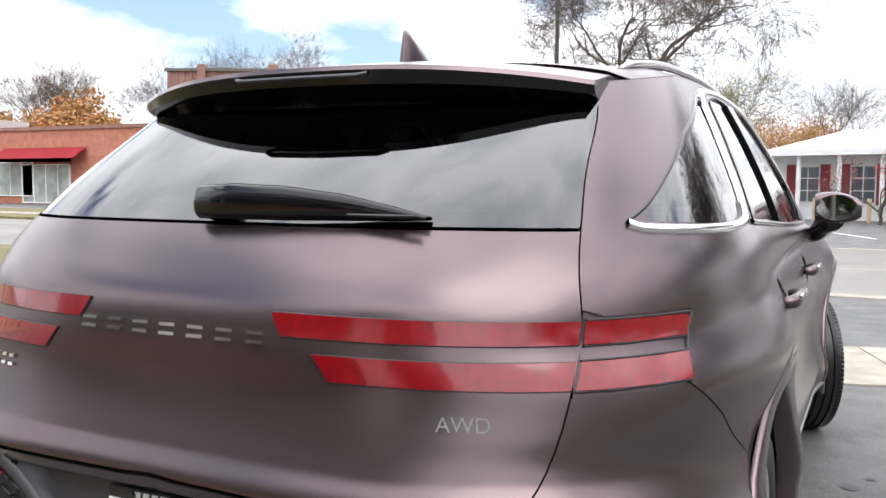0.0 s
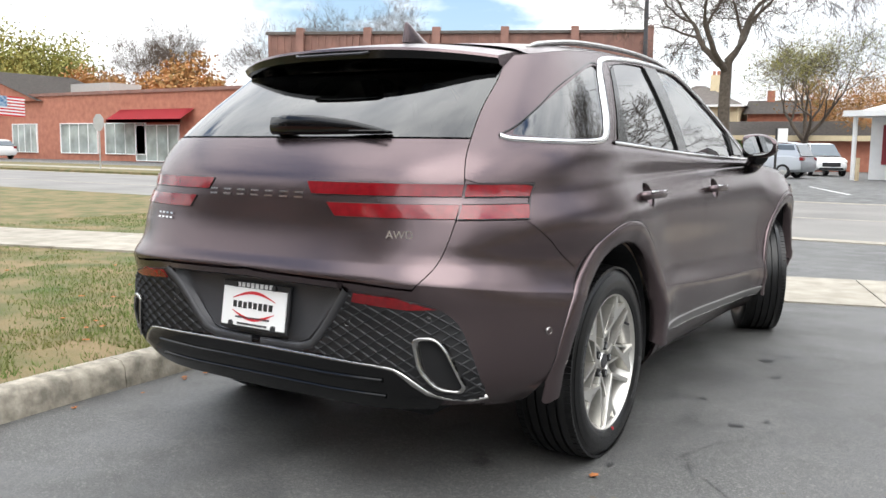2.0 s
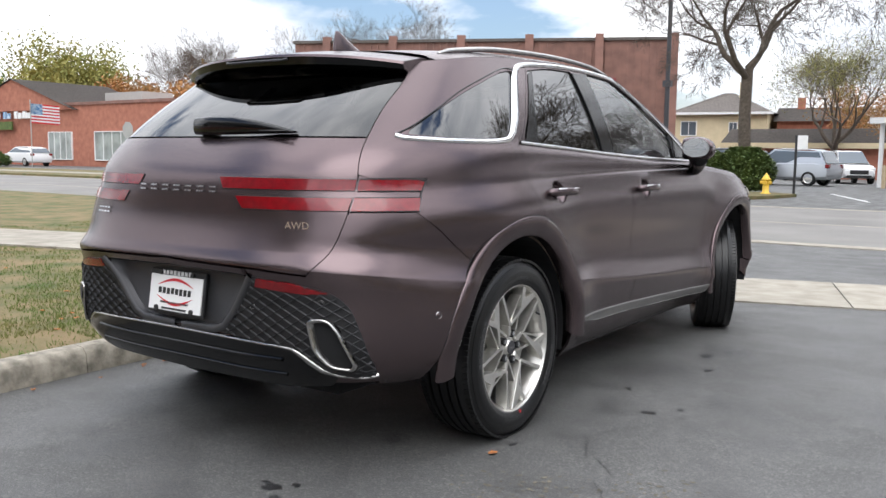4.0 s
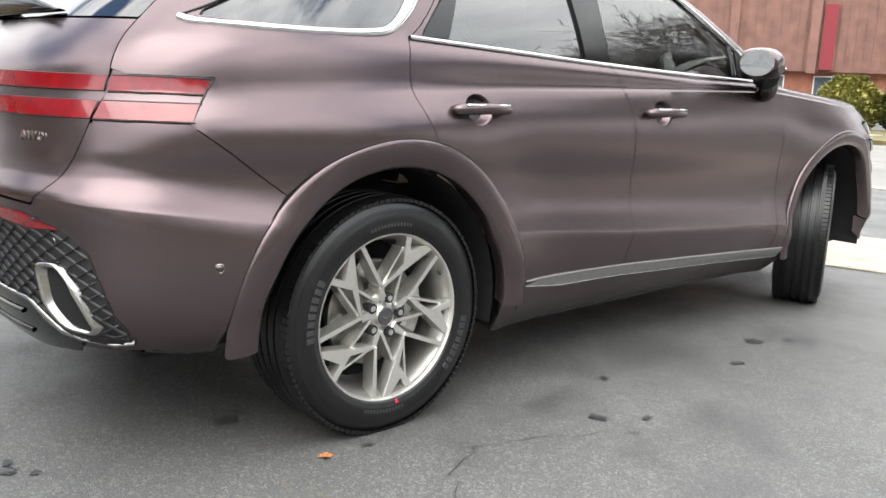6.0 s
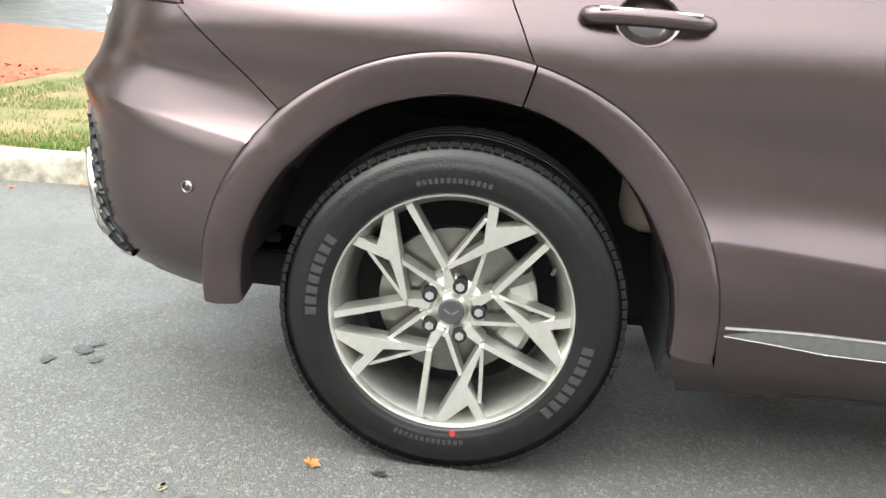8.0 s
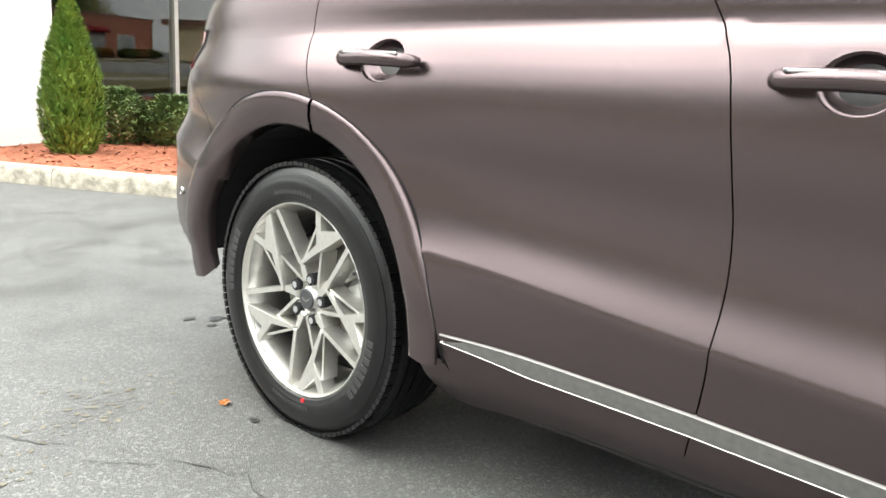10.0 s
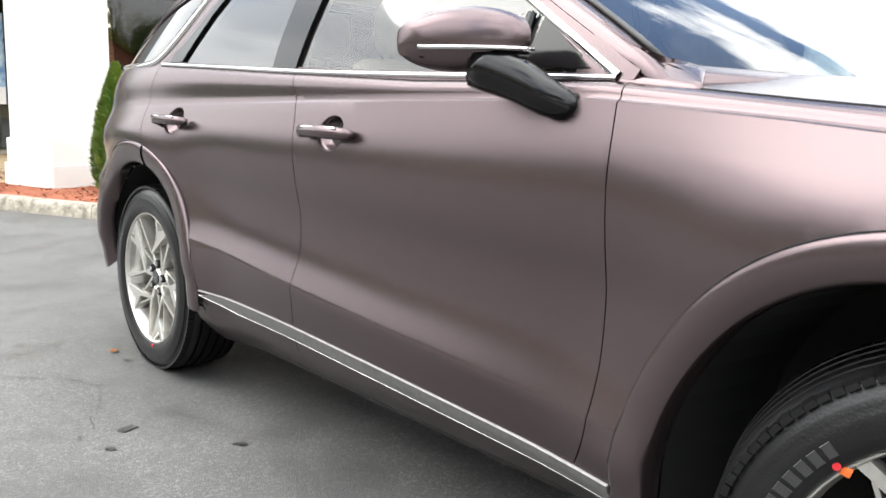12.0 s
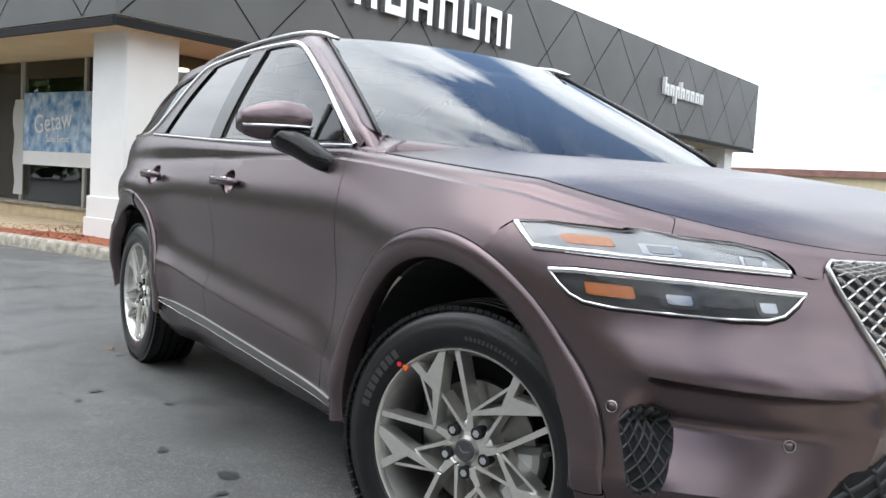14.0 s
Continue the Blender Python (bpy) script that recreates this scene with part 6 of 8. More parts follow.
def cushion(name, x0, y0, z0, x1, y1, z1, mat, parent, label="", lean=0.0, bevel=0.04, back=None):
    bm = bmesh.new()
    box(bm, x0, y0, z0, x1, y1, z1, bevel)
    for v in bm.verts:
        v.co.y += lean * (v.co.z - z0)
    ob = part(name, bm, [mat, back] if back else mat, parent, label, True)
    if back:
        for f in ob.data.polygons:
            if f.normal.y < -0.6:
                f.material_index = 1
    ob.data.set_sharp_from_angle(angle=radians(50))
    return ob


for x0, x1 in ((-0.655, 0.135), (0.145, 0.655)):
    cushion("rear_seat_back", x0, 0.22, 0.72, x1, 0.36, 1.195, SEAT, car, "beige leather rear seat with a black carpeted back", 0.24, 0.028, CARPET)
    part("seat_release", box(bmesh.new(), (x0 + x1) / 2 - 0.02, 0.262, 0.93, (x0 + x1) / 2 + 0.02, 0.30, 0.97, 0.005), GREY_PLASTIC, car)
    part("seat_release", box(bmesh.new(), (x0 + x1) / 2 + 0.15, 0.295, 0.93, (x0 + x1) / 2 + 0.17, 0.31, 0.99, 0.003), BLACK, car)
cushion("rear_seat_base", -0.655, 0.36, 0.50, 0.655, 0.90, 0.68, SEAT, car, "", 0.0, 0.05)


def headrest(x, y, z, w, h, slim=False):
    bm = bmesh.new()
    rows = []
    for i in range(9):
        t = i / 8
        k = (math.sin(math.pi * (0.12 + 0.76 * t))) ** 0.35
        rows.append([Vector((x + w / 2 * k * sgn(math.cos(a)) * abs(math.cos(a)) ** 0.5, y + 0.12 * t * 0.3 + 0.055 * k * sgn(math.sin(a)) * abs(math.sin(a)) ** 0.6, z + h * t)) for a in [2 * math.pi * j / 20 for j in range(20)]])
    loft(bm, rows, close=True)
    bm.faces.new([bm.verts.new(p) for p in rows[0]])
    bm.faces.new([bm.verts.new(p) for p in rows[-1]])
    bmesh.ops.remove_doubles(bm, verts=bm.verts[:], dist=0.0005)
    bmesh.ops.recalc_face_normals(bm, faces=bm.faces[:])
    ob = part("headrest", bm, SEAT, car, "beige leather headrest", True)
    for dx in (-w * 0.22, w * 0.22):
        part("headrest_post", cyl(bmesh.new(), (x + dx, y - 0.01, z - 0.07), (x + dx, y, z + 0.02), 0.007, n=10), CHROME, ob, "", True)


for x, w, h in ((-0.46, 0.285, 0.165), (-0.03, 0.27, 0.12), (0.43, 0.285, 0.165)):
    headrest(x, 0.42, 1.225, w, h)
for x in (-0.37, 0.37):
    cushion("front_seat_back", x - 0.25, 1.05, 0.55, x + 0.25, 1.19, 1.20, SEAT, car, "beige leather front seat", -0.22, 0.05)
    cushion("front_seat_base", x - 0.25, 1.12, 0.42, x + 0.25, 1.65, 0.60, SEAT, car, "", 0.0, 0.05)
    headrest(x, 0.915, 1.22, 0.27, 0.19)
cushion("dashboard", -0.78, 1.86, 0.80, 0.78, 2.30, 1.09, BLACK, car, "black dashboard", 0.0, 0.06)
cushion("centre_console", -0.13, 1.20, 0.40, 0.13, 1.90, 0.72, BLACK, car, "", 0.0, 0.04)
bm = bmesh.new()
pts = [(-0.37 + 0.185 * math.cos(a), 1.70 - 0.06 * math.sin(a), 0.98 + 0.175 * math.sin(a)) for a in [2 * math.pi * i / 28 for i in range(28)]]
tube(bm, pts, 0.016, 8, closed=True)
cyl(bm, (-0.37, 1.71, 0.98), (-0.37, 1.85, 0.94), 0.07, 0.05, 16)
box(bm, -0.53, 1.685, 0.965, -0.21, 1.705, 0.995, 0.004)
part("steering_wheel", bm, BLACK, car, "", True)
bm = bmesh.new()
pts = catmull([(-0.60, 0.36, 1.32), (-0.585, 0.33, 1.22), (-0.62, 0.26, 1.10), (-0.625, 0.24, 0.98), (-0.59, 0.22, 0.88)], 6)
tube(bm, pts, 0.022, 8, flat=0.5)
part("seat_belt", bm, BEIGE, car, "beige rear seat belt webbing", True)
part("belt_buckle", box(bmesh.new(), -0.64, 0.20, 0.90, -0.60, 0.24, 0.99, 0.008), WHITE, car, "pale belt buckle")
part("interior_mirror", box(bmesh.new(), -0.12, 1.60, 1.42, 0.12, 1.63, 1.48, 0.012), BLACK, car)
for q in (1, -1):
    bm = bmesh.new()
    tube(bm, catmull([(q * 0.56, 0.60, 1.515), (q * 0.545, 0.66, 1.49), (q * 0.545, 0.80, 1.487), (q * 0.56, 0.86, 1.515)], 5), 0.010, 8)
    part("grab_handle", bm, BEIGE, car, "", True)
    part("sun_visor", box(bmesh.new(), q * 0.12, 1.30, 1.515, q * 0.52, 1.45, 1.535, 0.006), BEIGE, car)
part("sunroof_blind", box(bmesh.new(), -0.36, 0.15, 1.553, 0.36, 0.80, 1.559), GLOSS_BLACK, car)


# ---- things lying in the load space
def soft_mat(name, label, outline, z, thick, curl=None, at=None):
    """A thin rubber-backed mat with a bound edge, on a rounded outline."""
    pts = rounded(outline, 0.06, 5)
    bm = bmesh.new()
    n = 22
    xs = [p[0] for p in pts]
    ys = [p[1] for p in pts]
    gx, gy = np.linspace(min(xs), max(xs), n + 1), np.linspace(min(ys), max(ys), n + 1)
    index = {}

    def vert(p):
        key = (round(p[0], 4), round(p[1], 4))
        if key not in index:
            h = z + 0.004 * math.sin(9 * p[0] + 3) * math.sin(7 * p[1])
            h += curl(p) if curl else 0
            index[key] = bm.verts.new((p[0], p[1], h))
        return index[key]
    for i in range(n):
        for j in range(n):
            c = clip_cell(pts, gx[i], gy[j], gx[i + 1], gy[j + 1])
            if len(c) >= 3:
                vs = []
                for p in c:
                    v = vert(p)
                    if v not in vs:
                        vs.append(v)
                if len(vs) >= 3:
                    try:
                        bm.faces.new(vs)
                    except ValueError:
                        pass
    bmesh.ops.recalc_face_normals(bm, faces=bm.faces[:])
    if sum(f.normal.z for f in bm.faces) < 0:
        bmesh.ops.reverse_faces(bm, faces=bm.faces[:])
    bmesh.ops.solidify(bm, geom=bm.faces[:], thickness=thick)
    ob = tagged(mesh_object(name, bm, RUG, None, "", True), label, "car mat", "loose car mats")
    ob.data.set_sharp_from_angle(angle=radians(40))
    return ob


soft_mat("floor_mat", "dark grey carpet floor mat lying in the load space", [(-0.47, -0.50), (-0.02, -0.56), (0.18, -0.30), (0.12, 0.10), (-0.38, 0.12)], 0.758, 0.007)
soft_mat("floor_mat", "dark grey carpet floor mat in the pile below", [(-0.50, -0.46), (-0.10, -0.60), (0.22, -0.38), (0.22, 0.05), (-0.40, 0.10)], 0.746, 0.007)
soft_mat("floor_mat", "dark grey carpet floor mat at the bottom of the pile", [(-0.46, -0.52), (0.02, -0.52), (0.30, -0.33), (0.25, 0.12), (-0.35, 0.08)], 0.734, 0.007)
soft_mat("rubber_mat", "curled black rubber mat leaning at the load side", [(0.06, -0.58), (0.30, -0.68), (0.50, -0.62), (0.53, -0.05), (0.40, 0.0), (0.18, -0.35)], 0.728, 0.006, lambda p: 0.16 * max(0, (p[0] - 0.20) / 0.33) ** 2.0 * min(1, max(0, (p[1] + 0.62) / 0.25)))
tray = thing("folded_tray", "folded black cardboard tray on the load floor", "tray")
bm = bmesh.new()
prism(bm, [(-0.42, 0.06), (-0.10, 0.02), (-0.06, 0.16), (-0.40, 0.20)], 0.77, 0.785)
part("tray_base", bm, RUG, tray)
for pts in ([(-0.42, 0.06, 0.785), (-0.10, 0.02, 0.785), (-0.07, 0.0, 0.85), (-0.45, 0.06, 0.84)], [(-0.10, 0.02, 0.785), (-0.06, 0.16, 0.785), (-0.02, 0.17, 0.86), (-0.07, 0.0, 0.85)]):
    bm = bmesh.new()
    bm.faces.new([bm.verts.new(p) for p in pts])
    bmesh.ops.solidify(bm, geom=bm.faces[:], thickness=0.004)
    part("tray_side", bm, RUG, tray)
PLASTIC = glass_material("clear_bag", (0.60, 0.66, 0.74), 1.0, 1.5)
bm = bmesh.new()
bmesh.ops.create_cube(bm, size=1, matrix=Matrix.Translation((0.10, -0.02, 0.825)) @ Matrix.Rotation(radians(14), 4, "Z") @ Matrix.Diagonal((0.32, 0.26, 0.11, 1)))
bmesh.ops.subdivide_edges(bm, edges=bm.edges[:], cuts=9, use_grid_fill=True)
for v in bm.verts:
    v.co += Vector(noise.noise_vector(v.co * 16)) * 0.012 + Vector(noise.noise_vector(v.co * 5)) * 0.014
    v.co.z = max(v.co.z, 0.769)
bag = tagged(mesh_object("plastic_bag", bm, PLASTIC, None, "", False), "clear crinkled plastic bag with papers on the mats", "bag")
bm = bmesh.new()
box(bm, 0.0, -0.10, 0.770, 0.20, 0.05, 0.800, 0.004)
tagged(mesh_object("booklet", bm, GREY_PLASTIC, None, "", False), "grey paper booklet inside the plastic bag", "booklet")


# ---------------------------------------------------------------- ground, kerbs and roads
bm = bmesh.new()
n = 40
bmesh.ops.create_grid(bm, x_segments=n, y_segments=n, size=1, matrix=Matrix.Diagonal((900, 900, 1, 1)))
structure("ground", bm, ASPHALT, "dark asphalt drive, cracked and stained")
KERB_LINE = [(-60, 9.1), (-8, 9.1), (-3.4, 9.0), (-1.9, 8.2), (-1.42, 6.9), (-1.36, 5.0), (-1.36, 2.0), (-1.34, 0.0), (-1.27, -1.2), (-1.10, -2.4), (-0.86, -3.35), (-0.30, -4.45), (0.26, -5.65), (0.76, -6.85), (1.20, -8.0), (1.6, -12.0)]
kerb_path = [Vector((p.x, p.y, 0)) for p in catmull([(x, y, 0) for x, y in KERB_LINE[2:]], 6)]


def offset(path, d):
    out = []
    for i, p in enumerate(path):
        a, b = path[max(i - 1, 0)], path[min(i + 1, len(path) - 1)]
        t = (b - a).normalized()
        out.append(p + Vector((t.y, -t.x, 0)) * d)
    return out


kerb = tagged(new("kerb"), "worn concrete kerb with chipped edges", "", "", "structure")
acc, start = 0.0, 0
inner = offset(kerb_path, 0.15)
lawn_edge = offset(kerb_path, 0.13)
pieces = [[]]
for i, p in enumerate(kerb_path):
    pieces[-1].append(i)
    if i and (kerb_path[i] - kerb_path[i - 1]).length + acc > 1.3:
        pieces.append([i])
        acc = 0
    elif i:
        acc += (kerb_path[i] - kerb_path[i - 1]).length
for ids in pieces:
    if len(ids) < 2:
        continue
    bm = bmesh.new()
    rows = []
    fine = []
    for a, b in zip(ids, ids[1:]):
        for t in (0, 0.25, 0.5, 0.75):
            fine.append((kerb_path[a].lerp(kerb_path[b], t), inner[a].lerp(inner[b], t)))
    fine.append((kerb_path[ids[-1]], inner[ids[-1]]))
    d0 = (fine[1][0] - fine[0][0]).normalized() * 0.006
    fine[0] = (fine[0][0] + d0, fine[0][1] + d0)
    for o, i in fine:
        w = noise.noise(o * 3.1) * 0.014 + noise.noise(o * 11) * 0.007
        h = noise.noise(o * 2.3 + Vector((5, 0, 0))) * 0.010
        d = (i - o)
        rows.append([o - Vector((0, 0, 0.05)) , o + d * (0.05 + w), o + d * (0.12 + w) + Vector((0, 0, 0.095 + h)), o + d * (0.28 + w) + Vector((0, 0, 0.128 + h)), o + d * 0.75 + Vector((0, 0, 0.135 + h)), i + Vector((0, 0, 0.128)), i - Vector((0, 0, 0.05))])
    vs = loft(bm, rows)
    bm.faces.new(vs[0])
    bm.faces.new(vs[-1][::-1])
    bmesh.ops.recalc_face_normals(bm, faces=bm.faces[:])
    mesh_object("kerb_stone", bm, KERB, kerb, "", True).data.set_sharp_from_angle(angle=radians(50))

# sidewalk slabs that cross the drive and the lawn
walk_ends = (Vector((-30.0, -5.0, 0)), Vector((16.0, 8.4, 0)))
walk_dir = (walk_ends[1] - walk_ends[0]).normalized()
walk_nor = Vector((-walk_dir.y, walk_dir.x, 0))
base_pt = Vector((1.5, 4.18, 0))
sidewalk = tagged(new("sidewalk"), "pale concrete sidewalk slabs with joints", "", "", "structure")
for i in range(-16, 9):
    bm = bmesh.new()
    a = base_pt + walk_dir * (i * 1.52)
    lawn = a.x < -1.6
    z1 = 0.142 if lawn else 0.012
    q = [a + walk_dir * 0.006, a + walk_dir * 1.512, a + walk_dir * 1.512 + walk_nor * 1.45, a + walk_dir * 0.006 + walk_nor * 1.45]
    prism(bm, [(p.x, p.y) for p in q], -0.05, z1)
    mesh_object("slab", bm, CONCRETE, sidewalk, "", False)

# road beyond, with its gutters and far kerb
bm = bmesh.new()
prism(bm, [(-160, 9.35), (120, 9.35), (120, 19.2), (-160, 19.2)], -0.05, 0.008)
structure("road", bm, ROAD, "pale worn concrete road")
bm = bmesh.new()
for y in (9.35, 18.9):
    box(bm, -160, y - 0.16, -0.05, 120, y + 0.16, 0.014)
box(bm, -160, 13.4, 0, 120, 13.52, 0.010)
structure("gutter", bm, CONCRETE, "concrete gutter strips along the road")
bm = bmesh.new()
prism(bm, [(-160, 19.2), (-6.4, 19.2), (-4.9, 20.4), (-3.9, 24.0), (-3.7, 25.8), (-4.6, 26.6), (-6.0, 27.0), (-160, 27.0)], -0.05, 0.10)
structure("verge", bm, GROUND_GRASS, "autumn grass verge across the road")
bm = bmesh.new()
box(bm, -160, 21.5, 0.10, -6.6, 23.0, 0.115)
structure("far_sidewalk", bm, CONCRETE, "pale concrete sidewalk across the road")
for x in (-1.4, 1.3, 4.0, 6.7):
    bm = bmesh.new()
    prism(bm, [(x, 24.0), (x + 0.10, 24.0), (x - 1.9, 29.5), (x - 2.0, 29.5)], 0, 0.006)
    structure("parking_line", bm, WHITE, "faded white parking line")

# lawn beside the drive
lawn_pts = [p for p in lawn_edge if p.y > -3.45]
lawn_out = [(p.x, p.y) for p in lawn_pts] + [(-9, -4.0), (-26, -4.0), (-26, 9.0)]
bm = bmesh.new()
prism(bm, lawn_out, -0.05, 0.118)
structure("lawn", bm, GROUND_GRASS, "patchy autumn lawn, half brown")
bed_pts = [p for p in lawn_edge if p.y <= -3.40]
bm = bmesh.new()
prism(bm, [(p.x, p.y) for p in bed_pts] + [(-2.0, -12.0), (-9, -9.6), (-9, -4.0), (-1.45, -3.42)], -0.05, 0.122)
structure("mulch_bed", bm, MULCH, "planting bed of red bark mulch")
rnd = random.Random(5)


def blades(spots, h0, h1, name, label, mat, wide=0.0035):
    verts, faces = [], []
    for x, y, z in spots:
        a, h = rnd.uniform(0, 6.28), rnd.uniform(h0, h1)
        dx, dy, lx, ly = math.cos(a) * wide, math.sin(a) * wide, rnd.gauss(0, 0.35) * h, rnd.gauss(0, 0.35) * h
        k = len(verts)
        verts += [(x - dx, y - dy, z), (x + dx, y + dy, z), (x + lx, y + ly, z + h)]
        faces.append((k, k + 1, k + 2))
    me = bpy.data.meshes.new(name)
    me.from_pydata(verts, [], faces)
    me.materials.append(mat)
    return tagged(new(name, me), label, "grass", "", "stuff")


spots = []
lawn_poly = lawn_out
while len(spots) < 90000:
    x, y = -1.35 - 7.5 * rnd.random() ** 1.7, rnd.uniform(-3.4, 8.8)
    if not inside((x, y), lawn_poly):
        continue
    q = (Vector((x, y, 0)) - base_pt).dot(walk_nor)
    if -0.02 < q < 1.47:
        continue
    if noise.noise(Vector((x * 0.7, y * 0.7, 0))) + noise.noise(Vector((x * 2.5, y * 2.5, 3))) * 0.5 < -0.08 and rnd.random() < 0.85:
        continue
    spots.append((x, y, 0.116))
blades(spots, 0.012, 0.034, "grass", "short green and straw-coloured lawn grass", BLADE)
chips = []
verts, faces = [], []
while len(chips) < 6000:
    x, y = rnd.uniform(-4.5, 1.2), rnd.uniform(-8.5, -3.3)
    if inside((x, y), [(p.x - 0.06, p.y) for p in bed_pts] + [(-2.0, -12.0), (-9, -9.6), (-9, -4.0), (-1.5, -3.42)]):
        chips.append((x, y))
        a, l, w = rnd.uniform(0, 6.28), rnd.uniform(0.015, 0.045), rnd.uniform(0.005, 0.012)
        c, s = math.cos(a), math.sin(a)
        k = len(verts)
        z = 0.122 + rnd.uniform(0.002, 0.012)
        t = rnd.uniform(-0.012, 0.012)
        verts += [(x - c * l - s * w, y - s * l + c * w, z - t), (x + c * l - s * w, y + s * l + c * w, z + t), (x + c * l + s * w, y + s * l - c * w, z + t), (x - c * l + s * w, y - s * l - c * w, z - t)]
        faces.append((k, k + 1, k + 2, k + 3))
me = bpy.data.meshes.new("mulch_chip")
me.from_pydata(verts, [], faces)
me.materials.append(MULCH)
tagged(new("bark_chips", me), "loose red bark chips on the bed", "mulch", "", "stuff")


# ---------------------------------------------------------------- trees and shrubs
def limb_run(verts, faces, pts, rads, n):
    """Rings of n corners along a run of points, joined by faces."""
    first = len(verts)
    for i, p in enumerate(pts):
        d = (pts[min(i + 1, len(pts) - 1)] - pts[max(i - 1, 0)]).normalized()
        u = d.cross(Vector((0.31, 0.42, 0.85))).normalized()
        w = d.cross(u)
        for j in range(n):
            c, q = math.cos(2 * math.pi * j / n), math.sin(2 * math.pi * j / n)
            verts.append(tuple(p + (u * c + w * q) * rads[i]))
    for i in range(len(pts) - 1):
        for j in range(n):
            k = first + i * n
            faces.append((k + j, k + (j + 1) % n, k + n + (j + 1) % n, k + n + j))


def limb(verts, faces, p, d, length, r, depth, rnd, spread, droop, twigs, crook):
    """One crooked limb and, from it, smaller ones."""
    k = 6 if depth > 2 else (4 if depth else 3)
    pts, q, dd = [p.copy()], p.copy(), d.copy()
    for i in range(k):
        lift = 0.05 if depth > 2 else -droop * 0.35
        dd = (dd + Vector((rnd.gauss(0, crook), rnd.gauss(0, crook), rnd.gauss(0, crook * 0.7) + lift))).normalized()
        q = q + dd * length / k
        pts.append(q.copy())
    rads = [max(0.006, r * (1 - 0.45 * i / k)) for i in range(k + 1)]
    limb_run(verts, faces, pts, rads, 7 if depth > 4 else (5 if depth > 2 else 3))
    twigs.append(pts[-1])
    if depth == 0:
        return
    for i in range(rnd.choice((3, 3, 4)) if depth > 1 else 3):
        j = k if i < 2 else rnd.randint(k // 2, k - 1)
        side_v = dd.orthogonal().normalized()
        side_v.rotate(Matrix.Rotation(rnd.uniform(0, 6.28), 3, dd))
        nd = (dd + side_v * rnd.uniform(0.40, 1.0) * spread + Vector((0, 0, 0.05))).normalized()
        limb(verts, faces, pts[j], nd, length * rnd.uniform(0.60, 0.84), rads[j] * rnd.uniform(0.56, 0.78), depth - 1, rnd, spread, droop, twigs, crook)


def leaf_cloud(twigs, rnd, per, size, spread, mat, name, parent):
    verts, faces = [], []
    for t in twigs:
        for _ in range(per):
            c = t + Vector((rnd.gauss(0, spread), rnd.gauss(0, spread), rnd.gauss(0, spread * 0.8)))
            u = Vector((rnd.gauss(0, 1), rnd.gauss(0, 1), rnd.gauss(0, 1))).normalized() * size * rnd.uniform(0.5, 1.3)
            w = u.orthogonal().normalized() * u.length * 0.6
            k = len(verts)
            verts += [c - u, c + w, c + u, c - w]
            faces.append((k, k + 1, k + 2, k + 3))
    me = bpy.data.meshes.new(name)
    me.from_pydata([tuple(v) for v in verts], [], faces)
    me.materials.append(mat)
    ob = new(name, me)
    ob.parent = parent
    return ob


def tree_part(t, name, verts, faces):
    me = bpy.data.meshes.new(name)
    me.from_pydata(verts, [], faces)
    me.shade_smooth()
    me.materials.append(BARK)
    ob = new(name, me)
    ob.parent = t
    return ob


def tree(at, label, seed, trunk=3.0, r=0.25, length=2.6, depth=5, spread=0.9, droop=0.1, leaves=None, per=4, size=0.10, cloud=0.35, lean=(0, 0), group="", crook=0.16, limbs=4):
    rnd = random.Random(seed)
    t = thing("tree", label, "tree", group, Matrix.Translation(at))
    verts, faces, twigs = [], [], []
    top = Vector((lean[0], lean[1], trunk))
    bole = [Vector((0, 0, -0.1)), Vector((0, 0, 0.15)), Vector((lean[0] * 0.2 + 0.03, lean[1] * 0.2, trunk * 0.28)), Vector((lean[0] * 0.5 - 0.03, lean[1] * 0.5, trunk * 0.6)), top]
    limb_run(verts, faces, bole, [r * 1.45, r * 1.12, r, r * 0.95, r * 0.90], 12)
    tree_part(t, "trunk", verts, faces)
    verts, faces = [], []
    for i in range(limbs):
        a = i * 6.28 / limbs + rnd.uniform(-0.4, 0.4)
        d = Vector((math.cos(a) * spread, math.sin(a) * spread, rnd.uniform(0.70, 1.2))).normalized()
        limb(verts, faces, top - Vector((0, 0, 0.12 * i)), d, length * rnd.uniform(0.85, 1.1), r * 0.62, depth - 1, rnd, spread, droop, twigs, crook)
    tree_part(t, "bare_crown", verts, faces)
    if leaves:
        leaf_cloud(twigs, rnd, per, size, cloud, leaves, "crown", t)
    return t


tree((-6.3, 29.0, 0.1), "tall bare street tree with wide crooked limbs", 17, 4.3, 0.22, 2.35, 8, 0.95, 0.22, crook=0.20)
tree((-8.6, 58.0, 0), "half-bare tree with thin yellow leaves", 12, 2.2, 0.26, 2.5, 7, 0.85, 0.1, LEAF_Y, 1, 0.06, 0.35)
tree((-7.2, 64.0, 0), "orange autumn tree beyond the lot", 13, 1.6, 0.22, 2.0, 5, 0.8, 0.1, LEAF_O, 20, 0.085, 0.6)
tree((-3.5, 74.0, 0), "orange autumn tree beyond the lot", 14, 1.4, 0.26, 2.2, 5, 0.8, 0.1, LEAF_O, 18, 0.085, 0.6)
tree((-1.5, 62.0, 0), "slender bare tree behind the white building", 15, 2.4, 0.16, 2.6, 6, 0.6, 0.0)
tree((1.6, 35.2, 0), "small ornamental tree with red autumn twigs", 16, 0.7, 0.07, 0.95, 5, 0.7, 0.0, AWNING, 2, 0.035, 0.10)
